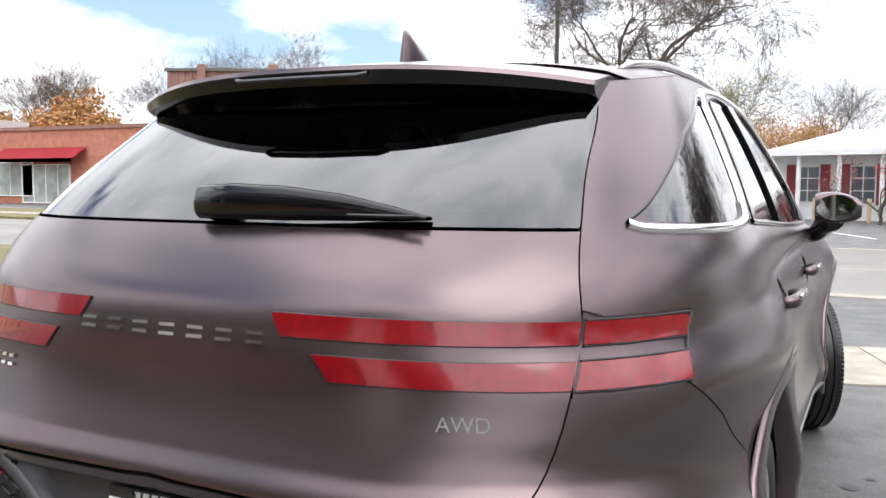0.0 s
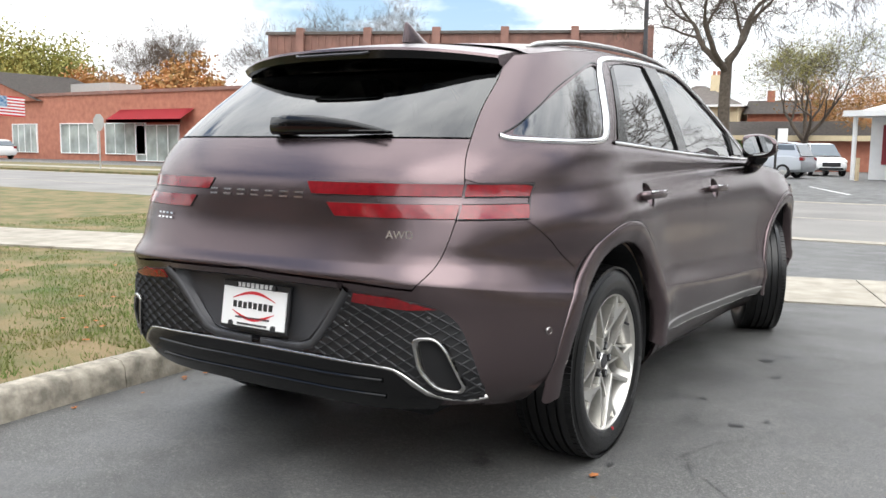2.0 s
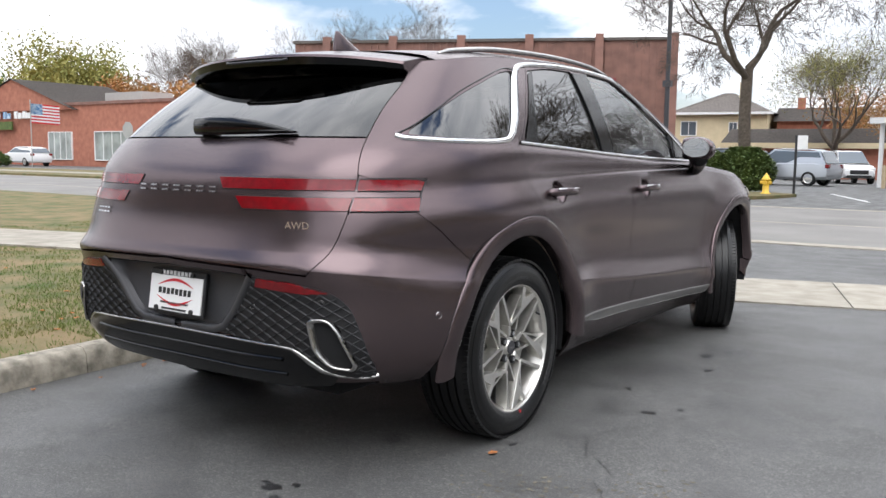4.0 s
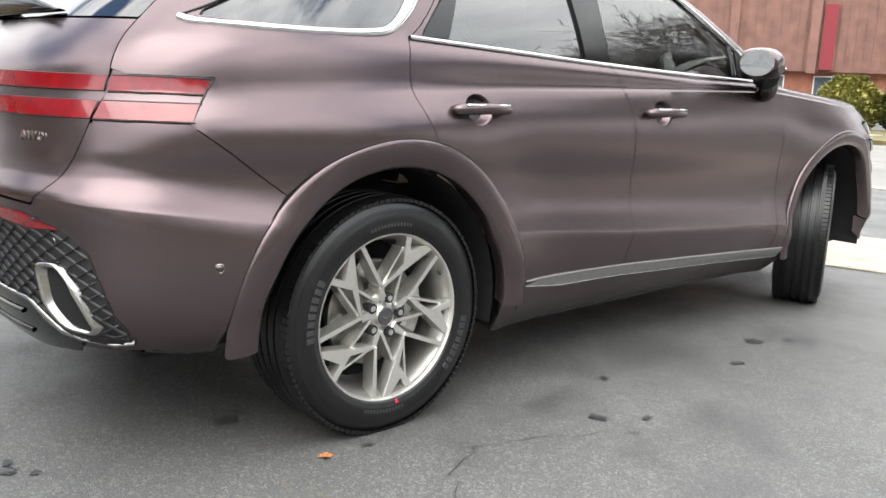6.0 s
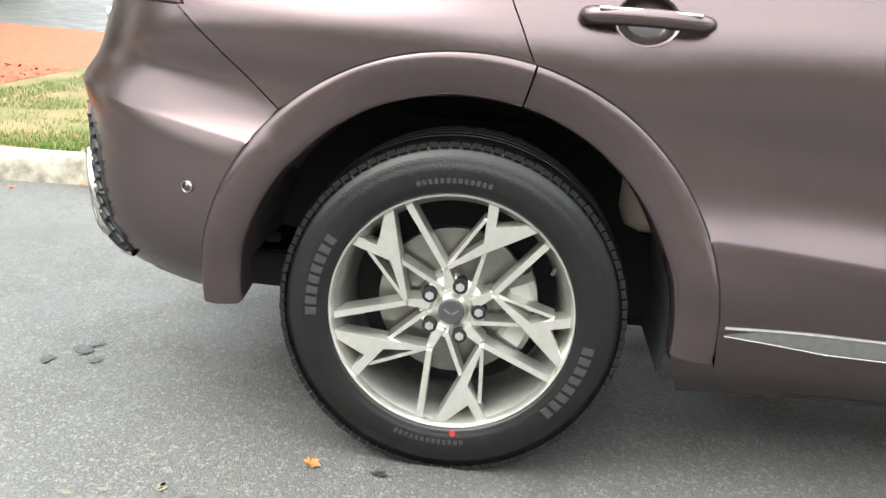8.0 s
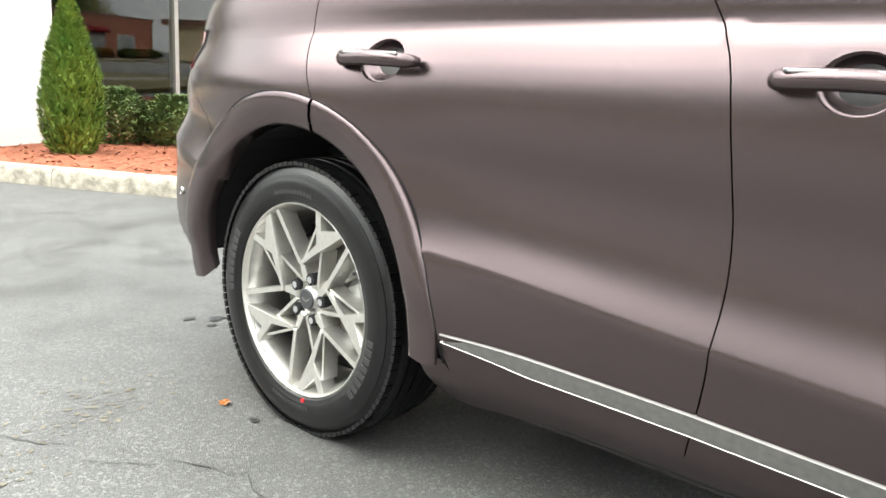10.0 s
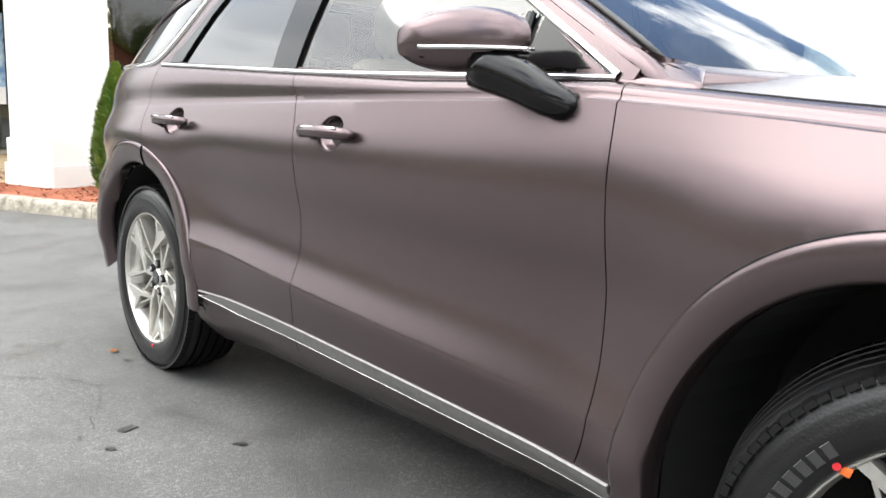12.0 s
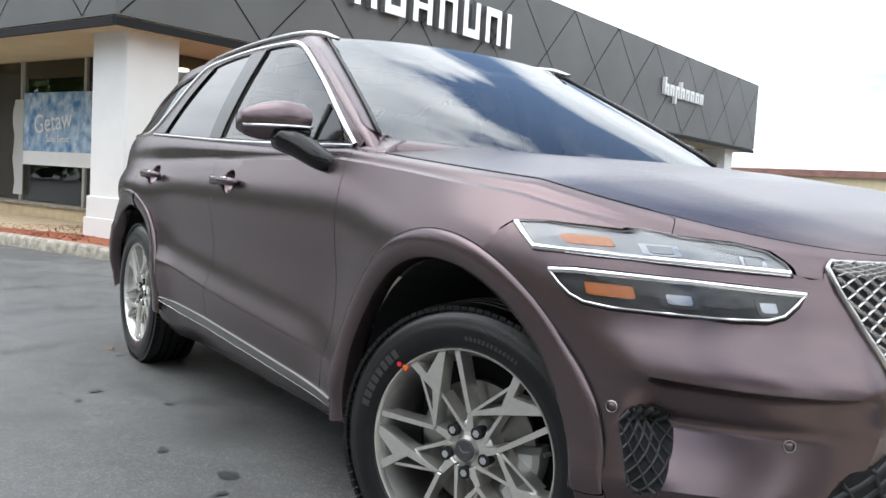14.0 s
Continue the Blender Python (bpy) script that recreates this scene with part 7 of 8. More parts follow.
for i, (x, y, s, mat, per) in enumerate(((-95, 58, 4.3, LEAF_Y, 26), (-108, 54, 3.6, LEAF_G, 24), (-84, 60, 2.6, LEAF_O, 14), (-120, 58, 3.8, LEAF_Y, 24), (-112, 66, 4.0, LEAF_G, 24), (-64, 55, 2.3, LEAF_O, 14))):
    tree((x, y, 0), "willow-like tree turning yellow behind the shops" if mat is LEAF_Y else ("russet autumn tree behind the shops" if mat is LEAF_O else "dark green tree behind the shops"), 30 + i, 3.6, 0.36, s, 5, 0.75, 0.5, mat, per, 0.20, 0.24 * s)
for i, (x, y) in enumerate(((-76, 60), (-70, 57), (-57, 60), (-46, 62))):
    tree((x, y, 0), "tall bare tree behind the shops", 40 + i, 4.0, 0.24, 3.4, 7, 0.7, 0.0)
far_bare = tree((22.5, 3.2, 0), "bare tree across the drive", 51, 2.4, 0.20, 2.3, 7, 0.85, 0.10, crook=0.18)
for x, y, a, s in ((20.0, -3.6, 70, 1.1), (23.0, 11.0, 150, 1.2), (21.5, -10.5, 230, 1.15), (11.0, 23.0, 300, 1.6), (16.5, 29.0, 20, 1.7), (24.5, -18, 110, 1.2), (17.0, 21.5, 260, 1.5), (13.0, 34.0, 40, 1.7), (25.0, 20.0, 190, 1.5)):
    copy_thing(far_bare, Matrix.LocRotScale((x, y, 0), Euler((0, 0, radians(a))), (s, s, s)))
# an unseen belt of dark trees, added so the paint reflects a darker horizon
rnd = random.Random(77)
verts, faces = [], []
for i in range(13000):
    y = rnd.uniform(-75, 32)
    top = 6.5 + 2.2 * noise.noise(Vector((y * 0.13, 0, 7))) + 1.3 * noise.noise(Vector((y * 0.5, 0, 2)))
    c = Vector((rnd.uniform(27, 31), y, top * rnd.random() ** 0.8)) if y > -40 else Vector((31 + (y + 40) * 0.85, rnd.uniform(-44, -40), top * rnd.random() ** 0.8))
    u = Vector((rnd.gauss(0, 1), rnd.gauss(0, 1), rnd.gauss(0, 1))).normalized() * rnd.uniform(0.25, 0.5)
    w = u.orthogonal().normalized() * u.length * 0.7
    k = len(verts)
    verts += [tuple(c - u), tuple(c + w), tuple(c + u), tuple(c - w)]
    faces.append((k, k + 1, k + 2, k + 3))
me = bpy.data.meshes.new("tree_belt")
me.from_pydata(verts, [], faces)
me.materials.append(LEAF_G)
tagged(new("tree_belt", me), "unseen belt of dark green trees, added to darken the car's reflections", "trees", "", "stuff")


def bush(at, rx, ry, h, label, seed, mat, count, leaf, cat="shrub", pointed=False):
    rnd = random.Random(seed)
    t = thing("shrub", label, cat, "", Matrix.Translation(at))
    bm = bmesh.new()
    for i in range(7):
        a = rnd.uniform(0, 6.28)
        tube(bm, [(0, 0, -0.05), (math.cos(a) * rx * 0.25, math.sin(a) * ry * 0.25, h * 0.35), (math.cos(a) * rx * 0.5, math.sin(a) * ry * 0.5, h * 0.7)], [0.02, 0.014, 0.006], 5)
    part("stem", bm, BARK, t)
    verts, faces = [], []
    for _ in range(count):
        z = rnd.random() ** 0.85
        a = rnd.uniform(0, 6.28)
        if pointed:
            rr = (math.sin(math.pi * (0.10 + 0.90 * z) ** 0.75)) ** 0.75 * (1.06 - 0.25 * z)
        else:
            rr = math.sqrt(max(0.02, 1 - (2 * z - 0.85) ** 2 * 0.75)) if z < 0.95 else 0.5
        lump = 1 + 0.16 * noise.noise(Vector((math.cos(a) * 2.2, math.sin(a) * 2.2, z * 5 + seed)))
        k = rr * lump * (1 - 0.45 * rnd.random() ** 2.2)
        c = Vector((math.cos(a) * rx * k, math.sin(a) * ry * k, z * h * (1 + 0.05 * lump)))
        out = Vector((math.cos(a), math.sin(a), 1.1 if pointed else rnd.uniform(-0.2, 1.0)))
        u = (out + Vector((rnd.gauss(0, 0.5), rnd.gauss(0, 0.5), rnd.gauss(0, 0.5)))).normalized() * leaf * rnd.uniform(0.6, 1.4)
        w = Vector((-math.sin(a), math.cos(a), rnd.gauss(0, 0.4))).normalized() * u.length * (0.28 if pointed else 0.5)
        q = len(verts)
        verts += [c - u * 0.5, c + w, c + u, c - w]
        faces.append((q, q + 1, q + 2, q + 3))
    me = bpy.data.meshes.new("leaves")
    me.from_pydata([tuple(v) for v in verts], [], faces)
    me.materials.append(mat)
    ob = new("leaves", me)
    ob.parent = t
    return t


bush((-0.90, -5.39, 0.12), 0.245, 0.245, 1.20, "bright green columnar arborvitae in the mulch bed", 61, ARBOR, 13000, 0.042, "conifer", True)
bush((-2.08, -5.75, 0.12), 0.40, 0.38, 0.43, "low rounded evergreen shrub in the mulch bed", 62, LEAF_G, 7000, 0.030)
bush((-1.62, -6.05, 0.12), 0.30, 0.30, 0.48, "small olive shrub beside the arborvitae", 63, LEAF_G, 4500, 0.030)
bush((-7.5, 27.4, 0.1), 1.15, 0.9, 1.45, "clipped dark green hedge bush at the lot entrance", 64, LEAF_G, 9000, 0.09)
bush((-5.9, 27.7, 0.1), 1.0, 0.9, 1.40, "clipped dark green hedge bush at the lot entrance", 65, LEAF_G, 9000, 0.09)
bush((-9.3, 26.6, 0.1), 1.0, 0.9, 1.55, "yellow-green shrub beside the hedge", 66, LEAF_Y, 6000, 0.10)
for i in range(9):
    bush((-62 - 4.2 * i, 31.0 + 0.4 * (i % 3), 0.1), 2.0, 0.9, 0.9, "low brown shrub along the car park", 70 + i, LEAF_O if i % 2 else LEAF_G, 1500, 0.16)


# ---------------------------------------------------------------- buildings across the road
def frame_at(m, name, label, category):
    return thing(name, label, category, "", m)


def wall_window(parent, m, w, h, mat=PANE, bars_x=1, bars_y=1, frame=WHITE, depth=0.06, name="window"):
    """A window with frame and panes, standing on a wall that lies in the local xz plane and faces -y."""
    bm = bmesh.new()
    t = 0.06
    box(bm, 0, -depth, 0, w, 0.02, t, 0, m)
    box(bm, 0, -depth, h - t, w, 0.02, h, 0, m)
    box(bm, 0, -depth, t, t, 0.02, h - t, 0, m)
    box(bm, w - t, -depth, t, w, 0.02, h - t, 0, m)
    for i in range(1, bars_x):
        box(bm, w * i / bars_x - 0.02, -depth * 0.8, t, w * i / bars_x + 0.02, 0.02, h - t, 0, m)
    for i in range(1, bars_y):
        box(bm, t, -depth * 0.7, h * i / bars_y - 0.02, w - t, 0.02, h * i / bars_y + 0.02, 0, m)
    win = part(name, bm, frame, parent)
    bm = bmesh.new()
    box(bm, t, -depth * 0.4, t, w - t, 0.01, h - t, 0, m)
    part("pane", bm, mat, win)
    return win


shops = frame_at(Matrix.Identity(4), "shop_building", "single-storey red brick shop row with a red awning", "building")
SY = 38.0
bm = bmesh.new()
box(bm, -110, SY, 0, -33, SY + 16, 5.0)
part("wall", bm, BRICK, shops, "red brick wall")
part("parapet", box(bmesh.new(), -110.1, SY - 0.12, 4.92, -32.9, SY + 0.3, 5.15), BROWN_METAL, shops)
bm = bmesh.new()
lo = [bm.verts.new(p) for p in ((-80, SY - 0.3, 4.6), (-62, SY - 0.3, 4.6), (-71, SY - 0.3, 7.3))]
hi = [bm.verts.new(p) for p in ((-80, SY + 9, 4.6), (-62, SY + 9, 4.6), (-71, SY + 9, 7.3))]
bm.faces.new(lo)
bm.faces.new(hi[::-1])
for i in range(3):
    bm.faces.new((lo[i], lo[(i + 1) % 3], hi[(i + 1) % 3], hi[i]))
bmesh.ops.recalc_face_normals(bm, faces=bm.faces[:])
part("gable", bm, BRICK, shops)
for x0, x1 in ((-80.3, -71), (-61.7, -71)):
    bm = bmesh.new()
    z0, z1 = 4.55, 7.35
    lo = [bm.verts.new((x, y, z + dz)) for x, z in ((x0, z0), (x1, z1)) for y in (SY - 0.5, SY + 9) for dz in (0,)]
    bm.faces.new((lo[0], lo[1], lo[3], lo[2]))
    bmesh.ops.solidify(bm, geom=bm.faces[:], thickness=0.22)
    part("roof_verge", bm, SHINGLE, shops)
for i, x in enumerate((-104, -96, -88, -78, -66, -59.5, -54, -43, -38)):
    w = 4.6 if i not in (3, 4) else 3.4
    wall_window(shops, Matrix.Translation((x, SY - 0.02, 0.5)), w, 2.3, SHOP_PANE, 4, 1, WHITE, 0.1, "shop_window")
bm = bmesh.new()
rows = [[Vector((x, SY - 0.05, 3.75)), Vector((x, SY - 1.3, 3.0)), Vector((x, SY - 1.3, 2.75))] for x in (-52.2, -48, -44.3)]
loft(bm, rows)
bmesh.ops.solidify(bm, geom=bm.faces[:], thickness=0.06)
part("awning", bm, AWNING, shops, "red fabric awning")
bm = bmesh.new()
rows = [[Vector((x, SY - 0.05, 3.6)), Vector((x, SY - 1.0, 3.0)), Vector((x, SY - 1.0, 2.8))] for x in (-96, -90, -85)]
loft(bm, rows)
bmesh.ops.solidify(bm, geom=bm.faces[:], thickness=0.06)
part("awning", bm, AWNING, shops)
wall_window(shops, Matrix.Translation((-50.5, SY - 0.02, 0.05)), 4.6, 2.6, SHOP_PANE, 4, 1, WHITE, 0.1, "shop_door")
for k, (x0, n_, mat) in enumerate(((-74.8, 3, WHITE), (-72.4, 2, BLUE), (-70.6, 6, WHITE))):
    bm = bmesh.new()
    for i in range(n_):
        box(bm, x0 + 0.66 * i, SY - 0.42, 3.95, x0 + 0.66 * i + 0.45, SY - 0.3, 4.55 if i % 2 == 0 else 4.42)
    part("sign_letter", bm, mat, shops)
bm = bmesh.new()
box(bm, -74.6, SY - 0.45, 3.0, -71.0, SY - 0.32, 3.7)
part("shop_sign", bm, LEAF_G, shops, "green hanging shop sign")
part("roof_unit", box(bmesh.new(), -62.5, SY + 3, 5.0, -57.5, SY + 6, 6.1), FRAME, shops, "grey roof air unit")

block = frame_at(Matrix.Translation((-14.4, 44.0, 0)) @ Matrix.Rotation(math.atan2(3.6, 7.9), 4, "Z"), "metal_clad_building", "brown ribbed metal building with a flat roof", "building")
part("wall", box(bmesh.new(), -22, 0, 2.3, 0, 12, 7.75), BROWN_METAL, block, "brown ribbed metal cladding")
part("ground_floor", box(bmesh.new(), -22, 0.6, 0, 0, 12, 2.3), BRICK, block)
for i in range(54):
    part("rib", box(bmesh.new(), -21.9 + 0.41 * i, -0.07, 2.3, -21.82 + 0.41 * i, 0.01, 7.7), BROWN_METAL, block)
for x in (-20.2, -16.2, -12.2, -8.3, -4.4, -0.35):
    part("pier", box(bmesh.new(), x, -0.35, 2.2, x + 0.45, 0.1, 8.05), BROWN_METAL, block)
part("parapet", box(bmesh.new(), -22.1, -0.15, 7.7, 0.1, 0.35, 7.86), SHINGLE, block)
part("vent_panel", box(bmesh.new(), -3.8, -0.3, 2.4, -3.2, 0.0, 5.6), BURGUNDY, block)
for i in range(5):
    wall_window(block, Matrix.Translation((-20 + 4.0 * i, 0.58, 0.6)), 2.6, 1.5, PANE, 3, 1)

house = frame_at(Matrix.Translation((-22.6, 67.0, 0)) @ Matrix.Rotation(radians(8), 4, "Z"), "house", "cream two-storey house with a grey hipped roof", "house")
part("wall", box(bmesh.new(), 0, 0, 0, 7.2, 8, 5.0), STUCCO, house, "cream stucco wall")
bm = bmesh.new()
e = [bm.verts.new(p) for p in ((-0.5, -0.5, 4.95), (7.7, -0.5, 4.95), (7.7, 8.5, 4.95), (-0.5, 8.5, 4.95))]
t0, t1 = bm.verts.new((3.3, 3.9, 6.8)), bm.verts.new((4.0, 4.3, 6.8))
for f in ((e[0], e[1], t1, t0), (e[1], e[2], t1), (e[2], e[3], t0, t1), (e[3], e[0], t0)):
    bm.faces.new(f)
bm.faces.new(e[::-1])
part("roof", bm, SHINGLE, house, "grey shingle roof")
part("gutter", box(bmesh.new(), -0.55, -0.6, 4.8, 7.75, -0.45, 4.97), WHITE, house)
ch = part("chimney", box(bmesh.new(), 4.6, 3.0, 6.0, 5.4, 3.8, 7.6), STUCCO, house)
for x in (4.72, 5.08):
    part("chimney_pot", box(bmesh.new(), x, 3.2, 7.6, x + 0.22, 3.5, 7.95), BRICK, ch)
for x, z, w, h in ((0.5, 3.1, 1.3, 1.2), (4.3, 3.4, 0.7, 0.8), (3.6, 1.0, 0.9, 1.2), (0.8, 0.9, 1.4, 1.4)):
    wall_window(house, Matrix.Translation((x, -0.01, z)), w, h, PANE, 2, 1)
annex = frame_at(Matrix.Translation((-15.2, 70.0, 0)) @ Matrix.Rotation(radians(8), 4, "Z"), "brick_house", "red brick house with a low gabled roof", "house")
part("wall", box(bmesh.new(), 0, 0, 0, 6, 8, 4.4), BRICK, annex)
bm = bmesh.new()
rows = [[Vector((x, -0.4, 4.3)), Vector((x, 4, 5.6)), Vector((x, 8.4, 4.3))] for x in (-0.3, 6.3)]
loft(bm, rows)
bmesh.ops.solidify(bm, geom=bm.faces[:], thickness=0.2)
part("roof", bm, SHINGLE, annex)
part("chimney", box(bmesh.new(), 1.2, 3.5, 5.0, 1.8, 4.1, 6.4), BRICK, annex)
low = frame_at(Matrix.Translation((-15.5, 58.5, 0)) @ Matrix.Rotation(radians(4), 4, "Z"), "garage_row", "low brick garage row with a shingle roof", "building")
part("wall", box(bmesh.new(), 0, 0, 0, 16, 5, 2.1), BRICK, low)
bm = bmesh.new()
rows = [[Vector((x, -0.6, 2.35)), Vector((x, 2.5, 3.4)), Vector((x, 5.6, 2.35))] for x in (-0.5, 16.5)]
loft(bm, rows)
bmesh.ops.solidify(bm, geom=bm.faces[:], thickness=0.15)
part("roof", bm, SHINGLE, low)
part("fascia_board", box(bmesh.new(), -0.5, -0.66, 2.0, 16.5, -0.56, 2.36), STUCCO, low)

WM = Matrix.Translation((-3.5, 40.2, 0)) @ Matrix.Rotation(math.atan2(-2.8, 9.0), 4, "Z")
white = frame_at(WM, "white_building", "white single-storey building with a columned porch and red shutters", "building")
part("wall", box(bmesh.new(), 0.3, 1.3, 0, 22, 11, 3.0), WHITE, white)
part("porch_roof", box(bmesh.new(), -0.3, -0.3, 2.86, 22.4, 11.4, 3.12), WHITE, white)
bm = bmesh.new()
rows = [[Vector((0.2, 0.2, 3.12)), Vector((0.2, 5, 3.12)), Vector((0.2, 10.8, 3.12))], [Vector((3.0, 2.6, 4.1)), Vector((3.0, 5, 4.1)), Vector((3.0, 8.4, 4.1))], [Vector((22, 2.6, 4.1)), Vector((22, 5, 4.1)), Vector((22, 8.4, 4.1))]]
loft(bm, rows)
bm.faces.new([bm.verts.new(p) for p in ((0.2, 0.2, 3.12), (22, 0.2, 3.12), (22, 2.6, 4.1), (3.0, 2.6, 4.1))])
part("roof", bm, WHITE, white)
for i in range(9):
    part("porch_column", cyl(bmesh.new(), (0.15 + 1.75 * i, 0.0, 0), (0.15 + 1.75 * i, 0.0, 2.9), 0.10, n=10), WHITE, white)
for i in range(6):
    x = 1.3 + 2.4 * i
    wall_window(white, Matrix.Translation((x, 1.28, 0.75)), 1.1, 1.7, PANE, 2, 3)
    for sx in (-0.42, 1.12):
        part("shutter", box(bmesh.new(), x + sx, 1.2, 0.7, x + sx + 0.40, 1.3, 2.5), BURGUNDY, white, "burgundy wooden shutter")
for i in range(3):
    part("bollard", cyl(bmesh.new(), (0.9 + 2.2 * i, -1.2, 0), (0.9 + 2.2 * i, -1.2, 1.0), 0.09, n=12), STONE_SILL, white)
# unseen low building, added as a backdrop for the car's reflections
back_row = frame_at(Matrix.Translation((27, -6, 0)), "far_building", "unseen low stucco building, added as a backdrop for reflections", "building")
part("wall", box(bmesh.new(), 0, -26, 0, 8, 30, 3.6), STUCCO, back_row)
for i in range(10):
    wall_window(back_row, Matrix.Translation((-0.01, 26 - 5.2 * i, 0.9)) @ Matrix.Rotation(radians(-90), 4, "Z"), 2.6, 1.6, PANE, 2, 1)

# posts, hydrant, wires
flag = thing("flag", "red and white striped flag with blue corner on a pole", "flag", "", Matrix.Translation((-53.0, 30.0, 0)) @ Matrix.Rotation(radians(58), 4, "Z"))
part("pole", cyl(bmesh.new(), (-0.9, 0, 0), (-0.9, 0, 4.6), 0.035, n=10), FRAME, flag)
for i in range(13):
    bm = bmesh.new()
    loft(bm, [[Vector((-0.86 + 1.75 * j / 10, 0.09 * math.sin(j * 0.9), 4.35 - 0.1 * (i + q) - 0.012 * j)) for q in (0, 1)] for j in range(11)])
    bmesh.ops.solidify(bm, geom=bm.faces[:], thickness=0.01)
    part("stripe", bm, WHITE if i % 2 else RED, flag)
bm = bmesh.new()
loft(bm, [[Vector((-0.86 + 1.75 * j / 10, 0.09 * math.sin(j * 0.9) - 0.025, 4.35 - 0.7 * q - 0.012 * j)) for q in (0, 1)] for j in range(5)])
bmesh.ops.solidify(bm, geom=bm.faces[:], thickness=0.012)
part("canton", bm, BLUE, flag)
pole = thing("utility_pole", "grey lamp pole beside the metal building", "pole", "", Matrix.Translation((-12.4, 37.5, 0)))
part("shaft", cyl(bmesh.new(), (0, 0, 0), (0, 0, 11), 0.13, 0.09, 12), GREY_PLASTIC, pole)
part("bracket", box(bmesh.new(), -0.2, -0.15, 4.6, 0.2, 0.15, 4.9), GREY_PLASTIC, pole)
pole = thing("utility_pole", "wooden utility pole with a crossarm behind the shops", "pole", "", Matrix.Translation((-44, 57, 0)))
part("shaft", cyl(bmesh.new(), (0, 0, 0), (0, 0, 9.5), 0.16, 0.11, 10), BARK, pole)
part("crossarm", box(bmesh.new(), -1.3, -0.06, 9.1, 1.3, 0.06, 9.25), BARK, pole)
sign = thing("stop_sign", "back of a grey octagonal road sign on a post", "road sign", "", Matrix.Translation((-31.5, 21.2, 0.1)))
part("post", cyl(bmesh.new(), (0, 0, 0), (0, 0, 2.1), 0.03, n=8), FRAME, sign)
bm = bmesh.new()
bmesh.ops.create_cone(bm, cap_ends=True, segments=8, radius1=0.40, radius2=0.40, depth=0.01, matrix=Matrix.Translation((0, -0.03, 2.05)) @ Matrix.Rotation(radians(90), 4, "X") @ Matrix.Rotation(radians(22.5), 4, "Z"))
part("plate", bm, FRAME, sign)
sign = thing("lot_sign", "small black sign post at the lot entrance", "sign", "", Matrix.Translation((-3.9, 26.3, 0.05)))
part("post", box(bmesh.new(), -0.035, -0.035, 0, 0.035, 0.035, 1.9), BLACK, sign)
part("board", box(bmesh.new(), 0.04, -0.02, 1.45, 0.34, 0.02, 1.9), WHITE, sign)
hyd = thing("fire_hydrant", "yellow painted fire hydrant on the verge", "hydrant", "", Matrix.Translation((-4.5, 25.2, 0.09)))
bm = bmesh.new()
lathe(bm, [(0, 0.15), (0.04, 0.15), (0.05, 0.10), (0.42, 0.10), (0.44, 0.14), (0.48, 0.14), (0.50, 0.11), (0.58, 0.07), (0.62, 0.03), (0.66, 0.03), (0.66, 0.0001)], 20, "Z")
part("barrel", bm, YELLOW, hyd, "", True)
for d in ((1, 0), (-1, 0), (0, -1)):
    part("outlet", cyl(bmesh.new(), (0.08 * d[0], 0.08 * d[1], 0.36), (0.17 * d[0], 0.17 * d[1], 0.36), 0.055, n=12), YELLOW, hyd)


